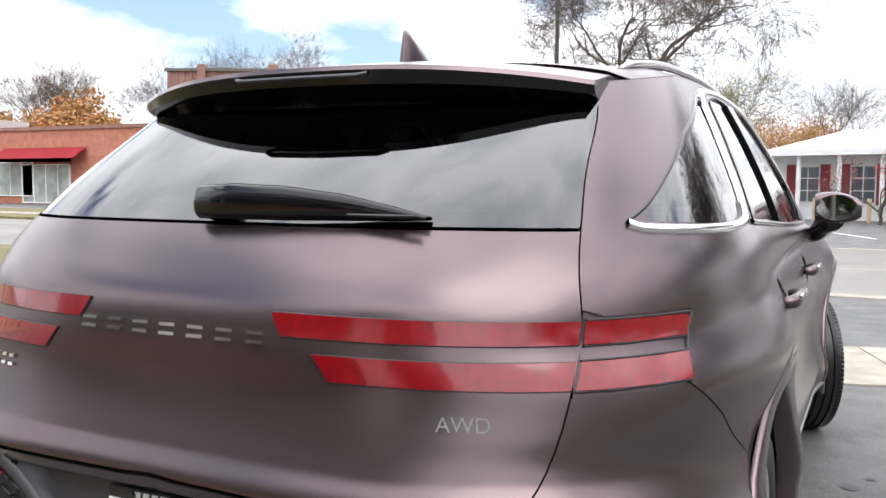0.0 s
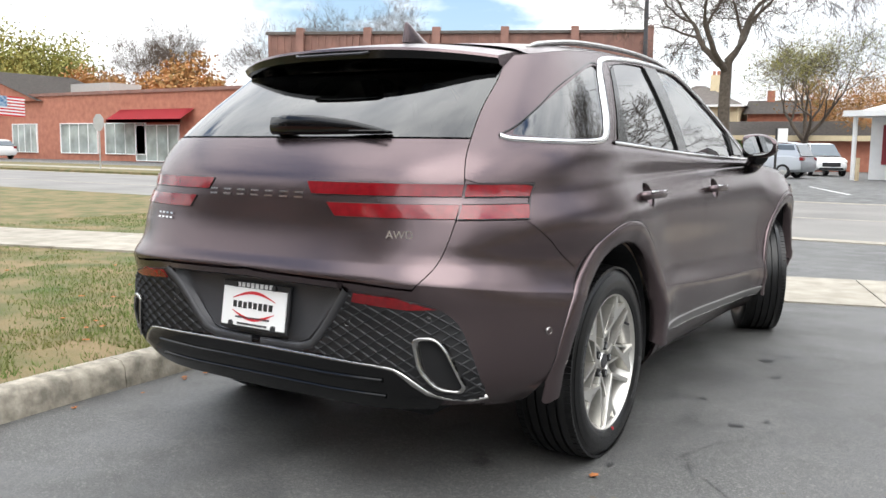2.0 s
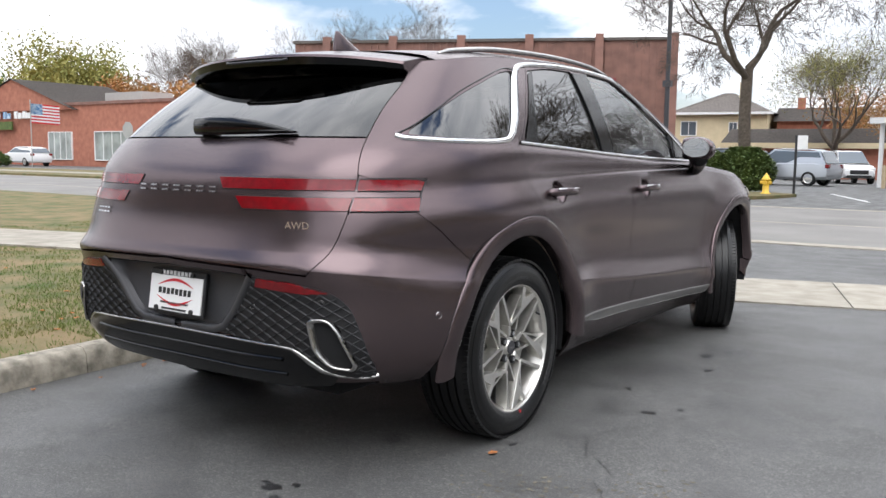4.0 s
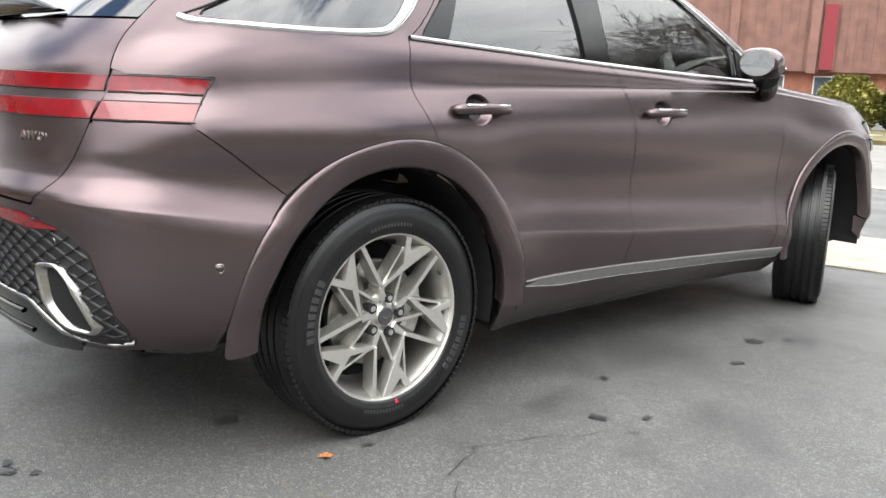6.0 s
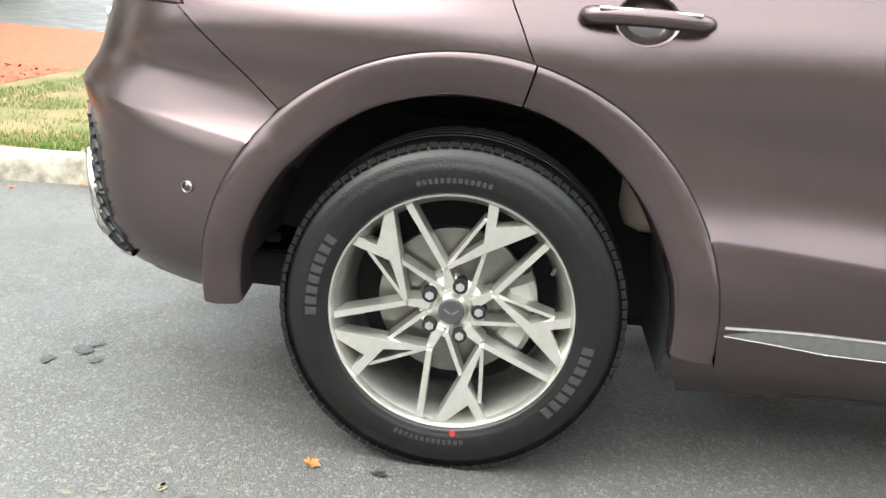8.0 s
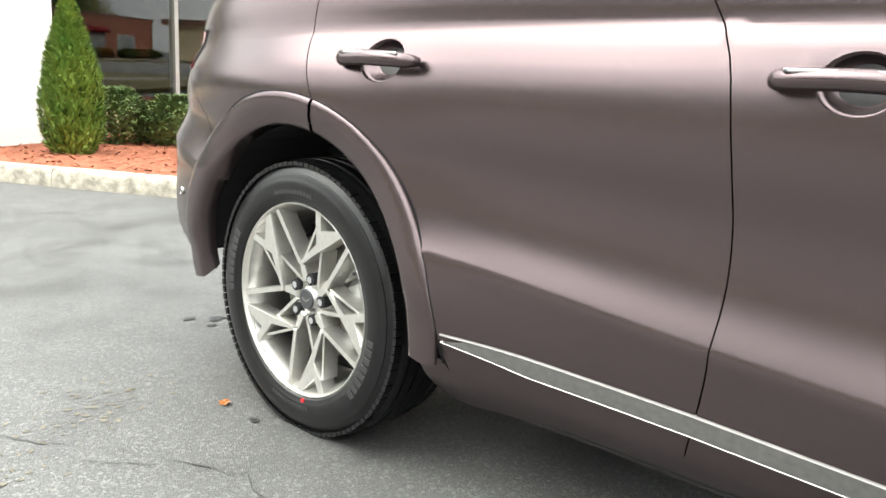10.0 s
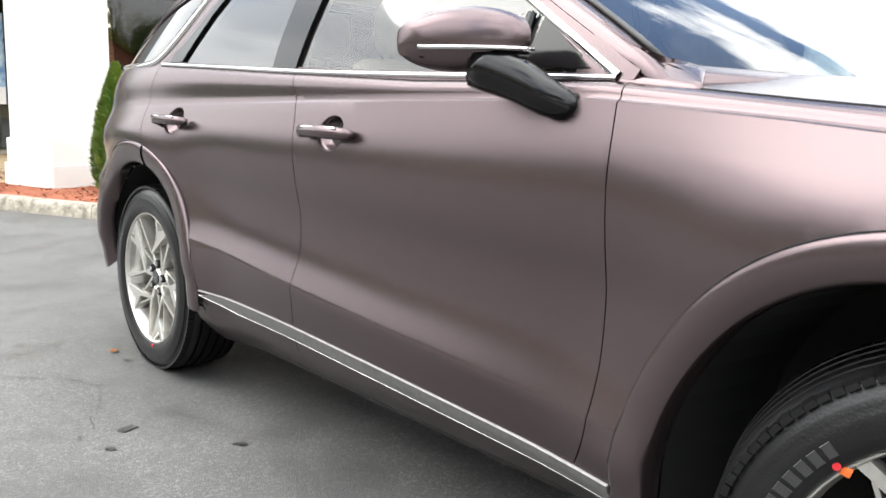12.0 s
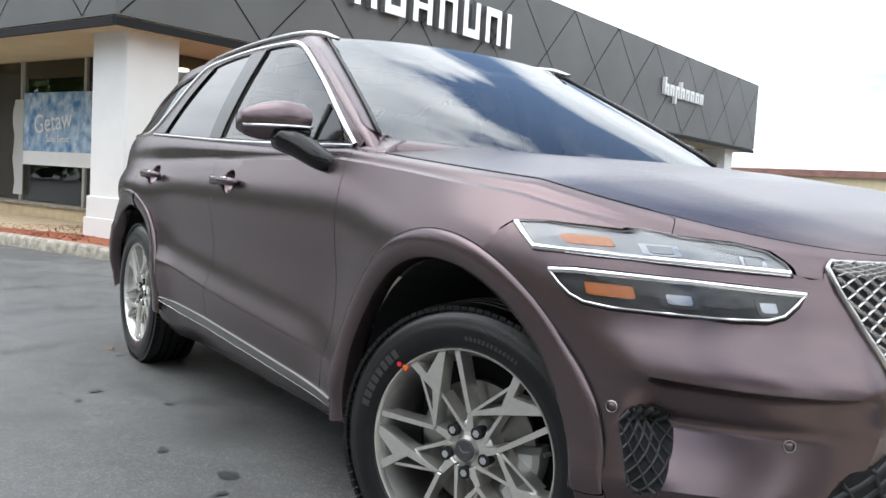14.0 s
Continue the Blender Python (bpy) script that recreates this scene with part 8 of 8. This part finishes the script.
# ---------------------------------------------------------------- parked cars far off
def parked_car(m, paint, label, seed=0, tall=1.70):
    c = thing("parked_car", label, "car", "parked cars", m)
    bm = bmesh.new()
    st = ((-2.3, 0.45, 0.80, 0.74), (-2.22, 0.32, 1.00, 0.86), (-1.6, 0.28, 1.06, 0.92), (0.2, 0.28, 1.03, 0.93), (1.0, 0.28, 1.02, 0.92), (1.7, 0.28, 0.96, 0.90), (2.15, 0.32, 0.86, 0.82), (2.32, 0.42, 0.70, 0.70))
    rows = []
    for y, z0, z1, w in st:
        rows.append([Vector((x, y, z)) for x, z in ((-w * 0.9, z0), (-w, z0 + 0.12), (-w, (z0 + z1) / 2), (-w * 0.96, z1 - 0.05), (-w * 0.85, z1), (w * 0.85, z1), (w * 0.96, z1 - 0.05), (w, (z0 + z1) / 2), (w, z0 + 0.12), (w * 0.9, z0))])
    vs = loft(bm, rows, close=True)
    bm.faces.new(vs[0])
    bm.faces.new(vs[-1][::-1])
    bmesh.ops.recalc_face_normals(bm, faces=bm.faces[:])
    part("body", bm, paint, c, "", True).data.set_sharp_from_angle(angle=radians(35))
    bm = bmesh.new()
    rows = []
    for y, z, w in ((-2.15, 1.02, 0.78), (-1.85, tall - 0.12, 0.64), (-1.3, tall - 0.02, 0.62), (0.0, tall, 0.62), (0.45, tall - 0.04, 0.61), (1.25, 1.02, 0.78)):
        rows.append([Vector((-w, y, z)), Vector((-w * 0.9, y, z + 0.03)), Vector((w * 0.9, y, z + 0.03)), Vector((w, y, z))])
    loft(bm, rows)
    part("roof", bm, paint, c, "", True)
    for q in (1, -1):
        bm = bmesh.new()
        pts = [(-2.0, 1.06, 0.775), (-1.75, tall - 0.15, 0.65), (0.35, tall - 0.08, 0.64), (1.1, 1.06, 0.785)]
        bm.faces.new([bm.verts.new((q * (w + 0.004), y, z)) for y, z, w in pts])
        part("side_window", bm, PANE, c)
        low_pts = [(-2.15, 1.0, 0.80), (-1.8, tall - 0.1, 0.635), (0.4, tall - 0.03, 0.625), (1.25, 1.0, 0.80)]
        bm = bmesh.new()
        bm.faces.new([bm.verts.new((q * w, y, z)) for y, z, w in low_pts])
        part("cabin_side", bm, paint, c)
        part("headlamp", box(bmesh.new(), q * 0.48, 2.10, 0.70, q * 0.80, 2.28, 0.84, 0.03), WHITE, c)
        part("tail_lamp", box(bmesh.new(), q * 0.60, -2.29, 0.82, q * 0.86, -2.12, 1.0, 0.03), RED_DARK, c)
        for y in (-1.4, 1.42):
            w = part("wheel", lathe(bmesh.new(), [(q * 0.70, 0.20), (q * 0.72, 0.34), (q * 0.91, 0.34), (q * 0.93, 0.31), (q * 0.93, 0.22)], 28), RUBBER, c)
            w.location = (0, y, 0.34)
            part("rim", lathe(bmesh.new(), [(q * 0.925, 0.22), (q * 0.90, 0.19), (q * 0.92, 0.05), (q * 0.92, 0.001)], 20), RIM, w)
    bm = bmesh.new()
    bm.faces.new([bm.verts.new(p) for p in ((-0.74, -2.14, 1.05), (0.74, -2.14, 1.05), (0.62, -1.87, tall - 0.12), (-0.62, -1.87, tall - 0.12))])
    for v in bm.verts:
        v.co.y -= 0.02
    part("rear_screen", bm, PANE, c)
    bm = bmesh.new()
    bm.faces.new([bm.verts.new(p) for p in ((0.74, 1.23, 1.05), (-0.74, 1.23, 1.05), (-0.60, 0.50, tall - 0.05), (0.60, 0.50, tall - 0.05))])
    for v in bm.verts:
        v.co += Vector((0, 0.02, 0.02))
    part("front_screen", bm, PANE, c)
    part("grille", box(bmesh.new(), -0.45, 2.18, 0.50, 0.45, 2.34, 0.72, 0.02), BLACK, c)
    part("bumper_bar", box(bmesh.new(), -0.6, 2.2, 0.34, 0.6, 2.33, 0.46, 0.02), BLACK, c)
    return c


parked_car(pose(-7.4, 40.5, 0, 0, 0, 78), PAINT_SILVER, "silver SUV parked in the far lot")
parked_car(pose(-10.2, 39.6, 0, 0, 0, 82), PAINT_GREY, "dark grey car parked behind the hedge")
parked_car(pose(-6.0, 47.5, 0, 0, 0, 205), PAINT_WHITE, "white SUV parked facing the road")
parked_car(pose(-9.6, 52.5, 0, 0, 0, 200), PAINT_WHITE, "white SUV parked by the garage row")
for x, mat, lb in ((-84, PAINT_WHITE, "white car parked outside the shops"), (-76.5, AWNING, "red car parked outside the shops"), (-63, PAINT_WHITE, "white car parked outside the shops")):
    parked_car(pose(x, 34.2, 0, 0, 0, 90), mat, lb, tall=1.5)


# ---------------------------------------------------------------- the dealership
DM = Matrix(((-0.946, 0.325, 0, -0.49), (-0.325, -0.946, 0, -6.10), (0, 0, 1, 0), (0, 0, 0, 1)))


def built(name, bm, mat, label="", smooth=False):
    bm.transform(DM)
    return structure(name, bm, mat, label, smooth)


bm = bmesh.new()
prism(bm, [(-0.35, -0.30), (22.7, -0.30), (22.7, 0.6), (0.6, 0.6), (0.6, 14.0), (-0.35, 14.0)], 2.72, 4.80)
fascia = built("fascia", bm, FASCIA, "dark grey metal fascia with angular panel joints")
bm = bmesh.new()
prism(bm, [(-0.32, -0.27), (22.6, -0.27), (22.6, 13.9), (-0.32, 13.9)], 2.62, 2.72)
built("soffit", bm, STUCCO, "pale soffit under the fascia")
bm = bmesh.new()
box(bm, -0.36, -0.315, 2.60, 22.7, -0.27, 2.70)
box(bm, -0.365, -0.27, 2.60, -0.32, 14.0, 2.70)
built("fascia_trim", bm, DARK, "black drip edge under the fascia")
bm = bmesh.new()
box(bm, 0.6, 0.6, 4.4, 22.7, 14, 4.6)
built("flat_roof", bm, SHINGLE, "flat roof behind the fascia")


def joint(p, q):
    """A thin recessed-looking joint bead on the fascia, given by two (a, z) points on the long face."""
    bm = bmesh.new()
    d = Vector((q[0] - p[0], q[1] - p[1]))
    nrm = Vector((-d.y, d.x)).normalized() * 0.009
    pts = [(p[0] - nrm.x, p[1] - nrm.y), (q[0] - nrm.x, q[1] - nrm.y), (q[0] + nrm.x, q[1] + nrm.y), (p[0] + nrm.x, p[1] + nrm.y)]
    vs = [bm.verts.new(DM @ Vector((a, -0.304, z))) for a, z in pts]
    bm.faces.new(vs)
    bmesh.ops.solidify(bm, geom=bm.faces[:], thickness=0.006)
    return mesh_object("panel_joint", bm, DARK, fascia, "", False)


for i in range(11):
    x = -0.3 + 2.1 * i
    joint((x, 2.74), (x + 1.05, 3.76))
    joint((x + 1.05, 3.76), (x, 4.78))
    joint((x + 1.05, 3.76), (x + 2.1, 2.74))
    joint((x + 1.05, 3.76), (x + 2.1, 4.78))
for i in range(6):
    bm = bmesh.new()
    for s_ in (1, -1):
        b0 = 0.4 + 2.1 * i
        pts = [(b0, 2.74), (b0 + s_ * 1.0, 3.76)]
        vs = [bm.verts.new(DM @ Vector((-0.354, b, z))) for b, z in ((pts[0][0] - 0.01, pts[0][1]), (pts[0][0] + 0.01, pts[0][1]), (pts[1][0] + 0.01, pts[1][1]), (pts[1][0] - 0.01, pts[1][1]))]
        bm.faces.new(vs)
    bmesh.ops.solidify(bm, geom=bm.faces[:], thickness=0.006)
    mesh_object("panel_joint", bm, DARK, fascia, "", False)

letters = thing("sign_letters", "raised chrome sign shapes on the dark fascia", "sign")
for i in range(7):
    a0 = 3.40 + 0.68 * i
    bm = bmesh.new()
    if i == 6:
        box(bm, a0, -0.42, 3.58, a0 + 0.14, -0.31, 4.20)
    elif i % 3 == 1:
        box(bm, a0, -0.42, 3.58, a0 + 0.13, -0.31, 4.20)
        box(bm, a0 + 0.36, -0.42, 3.58, a0 + 0.49, -0.31, 4.20)
        box(bm, a0 + 0.13, -0.42, 3.58, a0 + 0.36, -0.31, 3.72)
    else:
        box(bm, a0, -0.42, 3.58, a0 + 0.13, -0.31, 4.20)
        box(bm, a0 + 0.36, -0.42, 3.58, a0 + 0.49, -0.31, 4.20)
        box(bm, a0 + 0.13, -0.42, 4.06, a0 + 0.36, -0.31, 4.20)
        if i % 2 == 0:
            box(bm, a0 + 0.13, -0.42, 3.80, a0 + 0.36, -0.31, 3.90)
    bm.transform(DM)
    bmesh.ops.recalc_face_normals(bm, faces=bm.faces[:])
    part("letter_block", bm, CHROME, letters)
bm = bmesh.new()
bmesh.ops.create_cone(bm, cap_ends=True, segments=32, radius1=0.42, radius2=0.42, depth=0.1, matrix=Matrix.Translation((2.35, -0.36, 3.85)) @ Matrix.Rotation(radians(90), 4, "X") @ Matrix.Diagonal((1.35, 0.75, 1, 1)))
bm.transform(DM)
part("emblem_oval", bm, CHROME, letters)
letters = thing("sign_letters", "small pale raised sign shapes on the dark fascia", "sign")
for i in range(8):
    a0 = 14.95 + 0.35 * i
    bm = bmesh.new()
    box(bm, a0, -0.40, 3.62 if i != 2 else 3.45, a0 + 0.09, -0.31, 4.05 if i in (0, 3) else 3.90)
    box(bm, a0 + 0.16, -0.40, 3.62, a0 + 0.24, -0.31, 3.90)
    box(bm, a0 + 0.09, -0.40, 3.82, a0 + 0.16, -0.31, 3.90)
    bm.transform(DM)
    part("letter_block", bm, WHITE, letters)

bm = bmesh.new()
box(bm, 0.0, 0.0, 0.05, 0.73, 0.73, 2.66, 0.012)
for z0, z1, g in ((0.05, 0.36, 0.05), (0.36, 0.62, 0.028)):
    box(bm, -g, -g, z0, 0.73 + g, 0.73 + g, z1, 0.012)
bm.transform(DM)
structure("column", bm, COLUMN, "white rendered corner column with a stepped base")
bm = bmesh.new()
box(bm, -0.03, -0.03, -0.05, 0.76, 0.76, 0.10)
built("column_footing", bm, CONCRETE, "concrete column footing")
bm = bmesh.new()
box(bm, 6.6, 0.0, 0.05, 7.3, 0.73, 2.66, 0.012)
box(bm, 13.6, 0.0, 0.05, 14.3, 0.73, 2.66, 0.012)
box(bm, 20.9, 0.0, 0.05, 21.6, 0.73, 2.66, 0.012)
box(bm, 0.0, 7.2, 0.05, 0.73, 7.9, 2.66, 0.012)
built("columns", bm, COLUMN, "white rendered columns under the fascia")

# knee walls, shop windows with frames
bm = bmesh.new()
box(bm, 1.16, 1.28, -0.05, 1.40, 14.0, 0.30, 0.01)
box(bm, 1.16, 1.05, -0.05, 22.6, 1.29, 0.30, 0.01)
built("knee_wall", bm, STONE_SILL, "tan stone knee wall under the shop windows")
bm = bmesh.new()
box(bm, 1.12, 1.22, 0.30, 1.42, 14.0, 0.35, 0.008)
box(bm, 1.12, 1.01, 0.30, 22.6, 1.31, 0.35, 0.008)
built("window_sill", bm, CONCRETE, "pale concrete window sill")
bm = bmesh.new()
prism(bm, [(0.76, 0.76), (1.2, 1.3), (1.2, 14.0), (-0.6, 14.0), (-0.6, 2.6), (-0.05, 0.9)], -0.02, 0.128)
built("entrance_walk", bm, STONE_SILL, "tan paved strip beside the shop window")
shop_a = tagged(new("window_1"), "aluminium-framed shop window", "", "", "structure")
for b in (1.25, 3.0, 4.9, 6.8, 8.7, 10.6, 12.5, 13.9):
    bm = bmesh.new()
    box(bm, 1.24, b - 0.035, 0.35, 1.33, b + 0.035, 2.62, 0.004)
    bm.transform(DM)
    mesh_object("mullion", bm, FRAME, shop_a, "", False)
for b0, b1 in ((1.25, 3.0), (3.0, 4.9), (4.9, 6.8), (6.8, 8.7), (8.7, 10.6), (10.6, 12.5), (12.5, 13.9)):
    bm = bmesh.new()
    box(bm, 1.28, b0 + 0.035, 0.36, 1.29, b1 - 0.035, 2.61)
    bm.transform(DM)
    g = mesh_object("pane", bm, SHOP_GLASS, shop_a, "", False)
    g.visible_shadow = False
shop_b = tagged(new("window_2"), "aluminium-framed shop window", "", "", "structure")
posts_b = (1.25, 3.6, 5.9, 8.2, 10.5, 12.8, 15.1, 17.4, 19.7, 22.5)
for a in posts_b:
    bm = bmesh.new()
    box(bm, a - 0.035, 1.07, 0.35, a + 0.035, 1.16, 2.62, 0.004)
    bm.transform(DM)
    mesh_object("mullion", bm, FRAME, shop_b, "", False)
for a0, a1 in zip(posts_b, posts_b[1:]):
    bm = bmesh.new()
    box(bm, a0 + 0.035, 1.11, 0.36, a1 - 0.035, 1.12, 2.61)
    bm.transform(DM)
    g = mesh_object("pane", bm, SHOP_GLASS, shop_b, "", False)
    g.visible_shadow = False

# showroom behind the glass
bm = bmesh.new()
box(bm, 1.4, 9.5, 0, 22.6, 9.7, 2.62)
box(bm, 12.0, 1.3, 0, 12.2, 9.5, 2.62)
built("showroom_wall", bm, SHOWROOM, "warm tan showroom wall")
bm = bmesh.new()
box(bm, 1.4, 1.3, 0.0, 22.6, 9.5, 0.02)
built("showroom_floor", bm, CONCRETE, "polished pale showroom floor")
GLOW = bpy.data.materials.new("downlight_glow")
GLOW.use_nodes = True
em = GLOW.node_tree.nodes["Principled BSDF"]
em.inputs["Emission Color"].default_value = (1.0, 0.86, 0.62, 1)
em.inputs["Emission Strength"].default_value = 9.0
for i in range(4):
    for j in range(3):
        bm = bmesh.new()
        cyl(bm, (2.6 + 2.2 * i, 2.6 + 2.6 * j, 2.585), (2.6 + 2.2 * i, 2.6 + 2.6 * j, 2.62), 0.16, n=20)
        bm.transform(DM)
        tagged(mesh_object("ceiling_light", bm, GLOW, None, "", False), "round recessed showroom ceiling light", "ceiling light", "showroom downlights")
parked_car(DM @ pose(5.6, 4.6, 0.02, 0, 0, 60), PAINT_GREY, "dark SUV on show behind the shop window", tall=1.65)


# banners and signs in the windows
def banner(m, w, h, parts_, label):
    t = thing("window_banner", label, "banner")
    part("sheet", box(bmesh.new(), 0, -0.01, 0, w, 0.0, h, 0, m), parts_[0][0], t)
    for mat, x0, z0, x1, z1 in parts_[1:]:
        part("print_bar", box(bmesh.new(), x0, -0.014, z0, x1, -0.0095, z1, 0, m), mat, t)
    return t


NAVY = material("navy_print", (0.03, 0.05, 0.12), 0.6, spread=0.25, scale=9)
for a0 in (2.62, 3.78):
    m = DM @ Matrix.Translation((a0, 1.165, 0.40))
    rows_ = [(NAVY,), (RED, 0, 1.0, 0.52, 1.25), (WHITE, 0.08, 1.33, 0.44, 1.40), (WHITE, 0.05, 1.14, 0.30, 1.17), (WHITE, 0.05, 1.06, 0.36, 1.09)]
    rows_ += [(FRAME, 0.14, 0.14 + 0.14 * k, 0.44, 0.17 + 0.14 * k) for k in range(6)] + [(WHITE, 0.05, 0.13 + 0.14 * k, 0.10, 0.18 + 0.14 * k) for k in range(6)]
    banner(m, 0.52, 1.46, rows_, "navy and red service banner standing in the window")
m = DM @ Matrix(((0, 1, 0, 1.22), (-1, 0, 0, 4.75), (0, 0, 1, 0.95), (0, 0, 0, 1)))
t = banner(m, 2.1, 1.15, [(BLUE,), (WHITE, 0.0, 0.0, 2.1, 0.22)], "blue snowy sales banner with white script in the window")
tm = m @ Matrix.Translation((0.90, -0.018, 0.68)) @ Matrix.Rotation(radians(90), 4, "X")
text_mesh("Getaw", 0.42, tm @ Matrix.Rotation(radians(6), 4, "Z"), WHITE, "script_word", t, 0.002)
text_mesh("Sales Event", 0.15, m @ Matrix.Translation((1.05, -0.018, 0.42)) @ Matrix.Rotation(radians(90), 4, "X"), WHITE, "script_line", t, 0.002)
bm = bmesh.new()
edge = [(0.0, 0.0), (0.0, 1.55)] + [(-0.22 - 0.10 * abs(math.sin(2.2 * i)) - 0.05 * (1 - i / 8), 1.55 - 1.55 * i / 8) for i in range(9)]
bm.faces.new([bm.verts.new(m @ Vector((x - 0.02, -0.006, z - 0.5))) for x, z in edge])
bmesh.ops.solidify(bm, geom=bm.faces[:], thickness=0.003)
tagged(mesh_object("paper_strip", bm, WHITE, None, "", False), "white scalloped paper strip stuck inside the shop window", "decoration")
bm = bmesh.new()
box(bm, 0.92, 0.80, 0.12, 0.96, 0.98, 0.75, 0, DM)
tagged(mesh_object("white_board", bm, WHITE, None, "", False), "white board leaning beside the corner column", "board")
far = thing("tan_building", "long low tan building far behind the dealership", "building", "", Matrix.Translation((-72, -22, 0)) @ Matrix.Rotation(radians(100), 4, "Z"))
part("wall", box(bmesh.new(), -30, 0, 0, 46, 10, 3.6), STUCCO, far)
part("roof", box(bmesh.new(), -30.5, -0.5, 3.6, 46.5, 10.5, 4.2), BROWN_METAL, far)
for i in range(14):
    wall_window(far, Matrix.Translation((-28 + 5.2 * i, -0.01, 1.0)), 2.0, 1.5, PANE, 2, 1)

# ---------------------------------------------------------------- marks on the drive
SPOT = material("oil_spot", (0.026, 0.026, 0.027), 0.45, spread=0.3, scale=60, bump=0.3, bump_scale=300)
PATCH = material("tan_grit", (0.15, 0.135, 0.105), 0.95, spread=0.35, scale=25)
rnd = random.Random(9)


def blot(name, x, y, r, mat, label, seed, z=0.004, stretch=1.0, turn=0.0, k=18):
    q = random.Random(seed)
    bm = bmesh.new()
    pts = []
    for i in range(k):
        a = 2 * math.pi * i / k
        rr = r * (0.65 + 0.7 * q.random())
        px, py = rr * math.cos(a) * stretch, rr * math.sin(a)
        pts.append(bm.verts.new((x + px * math.cos(turn) - py * math.sin(turn), y + px * math.sin(turn) + py * math.cos(turn), z)))
    bm.faces.new(pts)
    return tagged(mesh_object(name, bm, mat, None, "", False), label, "stain", "marks on the asphalt", "structure")


for i, (x, y, r) in enumerate(((0.575, -0.36, 0.030), (0.53, -0.30, 0.016), (0.545, -0.99, 0.024), (0.50, -0.97, 0.014), (0.62, -1.05, 0.016), (0.98, -0.12, 0.012), (0.60, -0.93, 0.012), (1.25, 0.62, 0.02), (1.35, 0.75, 0.014), (1.1, 1.9, 0.03), (1.18, 2.05, 0.016), (1.22, 1.55, 0.02), (1.02, 0.95, 0.014))):
    blot("oil_spot", x, y, r, SPOT, "small black oil spot on the asphalt", 100 + i, 0.004, 1.5, rnd.uniform(0, 3))


def crack(pts, seed, wide=0.006):
    q = random.Random(seed)
    rows = []
    fine = catmull([(x, y, 0) for x, y in pts], 14)
    for i, p in enumerate(fine):
        w = wide * (0.4 + q.random())
        jx, jy = q.gauss(0, 0.008), q.gauss(0, 0.008)
        rows.append([Vector((p.x + jx - w, p.y + jy - w * 0.5, 0.003)), Vector((p.x + jx + w, p.y + jy + w * 0.5, 0.003))])
    bm = bmesh.new()
    loft(bm, rows)
    return tagged(mesh_object("crack", bm, SPOT, None, "", False), "thin dark crack in the asphalt", "crack", "marks on the asphalt", "structure")


crack([(1.40, -0.27), (1.55, -0.55), (1.48, -0.85), (1.62, -1.3)], 1, 0.0016)
crack([(-1.1, -1.25), (-0.4, -0.95), (0.1, -0.9)], 2, 0.002)
crack([(1.75, 0.9), (1.35, 0.55), (1.2, 0.1), (1.45, -0.2)], 3, 0.0016)
crack([(0.4, -3.0), (0.7, -2.3), (0.5, -1.8)], 4, 0.0014)
for i in range(130):
    a = rnd.random()
    x, y = 1.05 + 0.75 * a + rnd.gauss(0, 0.05), -0.55 + 0.35 * a + rnd.gauss(0, 0.09)
    blot("grit_patch", x, y, rnd.uniform(0.002, 0.008), PATCH, "pale worn grit patch in the asphalt", 300 + i, 0.0025, 1.8, rnd.uniform(0, 3), 9)
LEAFM = material("fallen_leaf", (0.36, 0.13, 0.035), 0.7, spread=0.25, scale=60)


def fallen_leaf(x, y, s, turn, z=0.001):
    bm = bmesh.new()
    c = []
    for i in range(14):
        a = 2 * math.pi * i / 14
        r = s * (1.0 if i % 2 else 0.62) * (1 + 0.4 * math.cos(a))
        c.append(bm.verts.new((r * math.cos(a), r * math.sin(a) * 0.8, 0.006 + 0.25 * s * abs(math.sin(a * 1.5)))))
    mid = bm.verts.new((0, 0, 0.004))
    for i in range(14):
        bm.faces.new((mid, c[i], c[(i + 1) % 14]))
    ob = mesh_object("fallen_leaf", bm, LEAFM, None, "", False)
    ob.matrix_world = pose(x, y, z, 0, 0, turn)
    return tagged(ob, "dry orange leaf lying on the asphalt" if z < 0.1 else "dry brown leaf lying on the lawn", "leaf", "fallen leaves")


fallen_leaf(0.972, -0.27, 0.024, 40)
for i in range(26):
    y = rnd.uniform(-3.2, 1.0)
    fallen_leaf(-1.24 + rnd.uniform(0, 0.10) + (0.2 if y < -2 else 0), y, rnd.uniform(0.012, 0.022), rnd.uniform(0, 360))
for i in range(70):
    x, y = -1.55 - 3.2 * rnd.random() ** 1.6, rnd.uniform(-3.2, 3.2)
    fallen_leaf(x, y, rnd.uniform(0.014, 0.026), rnd.uniform(0, 360), 0.128)
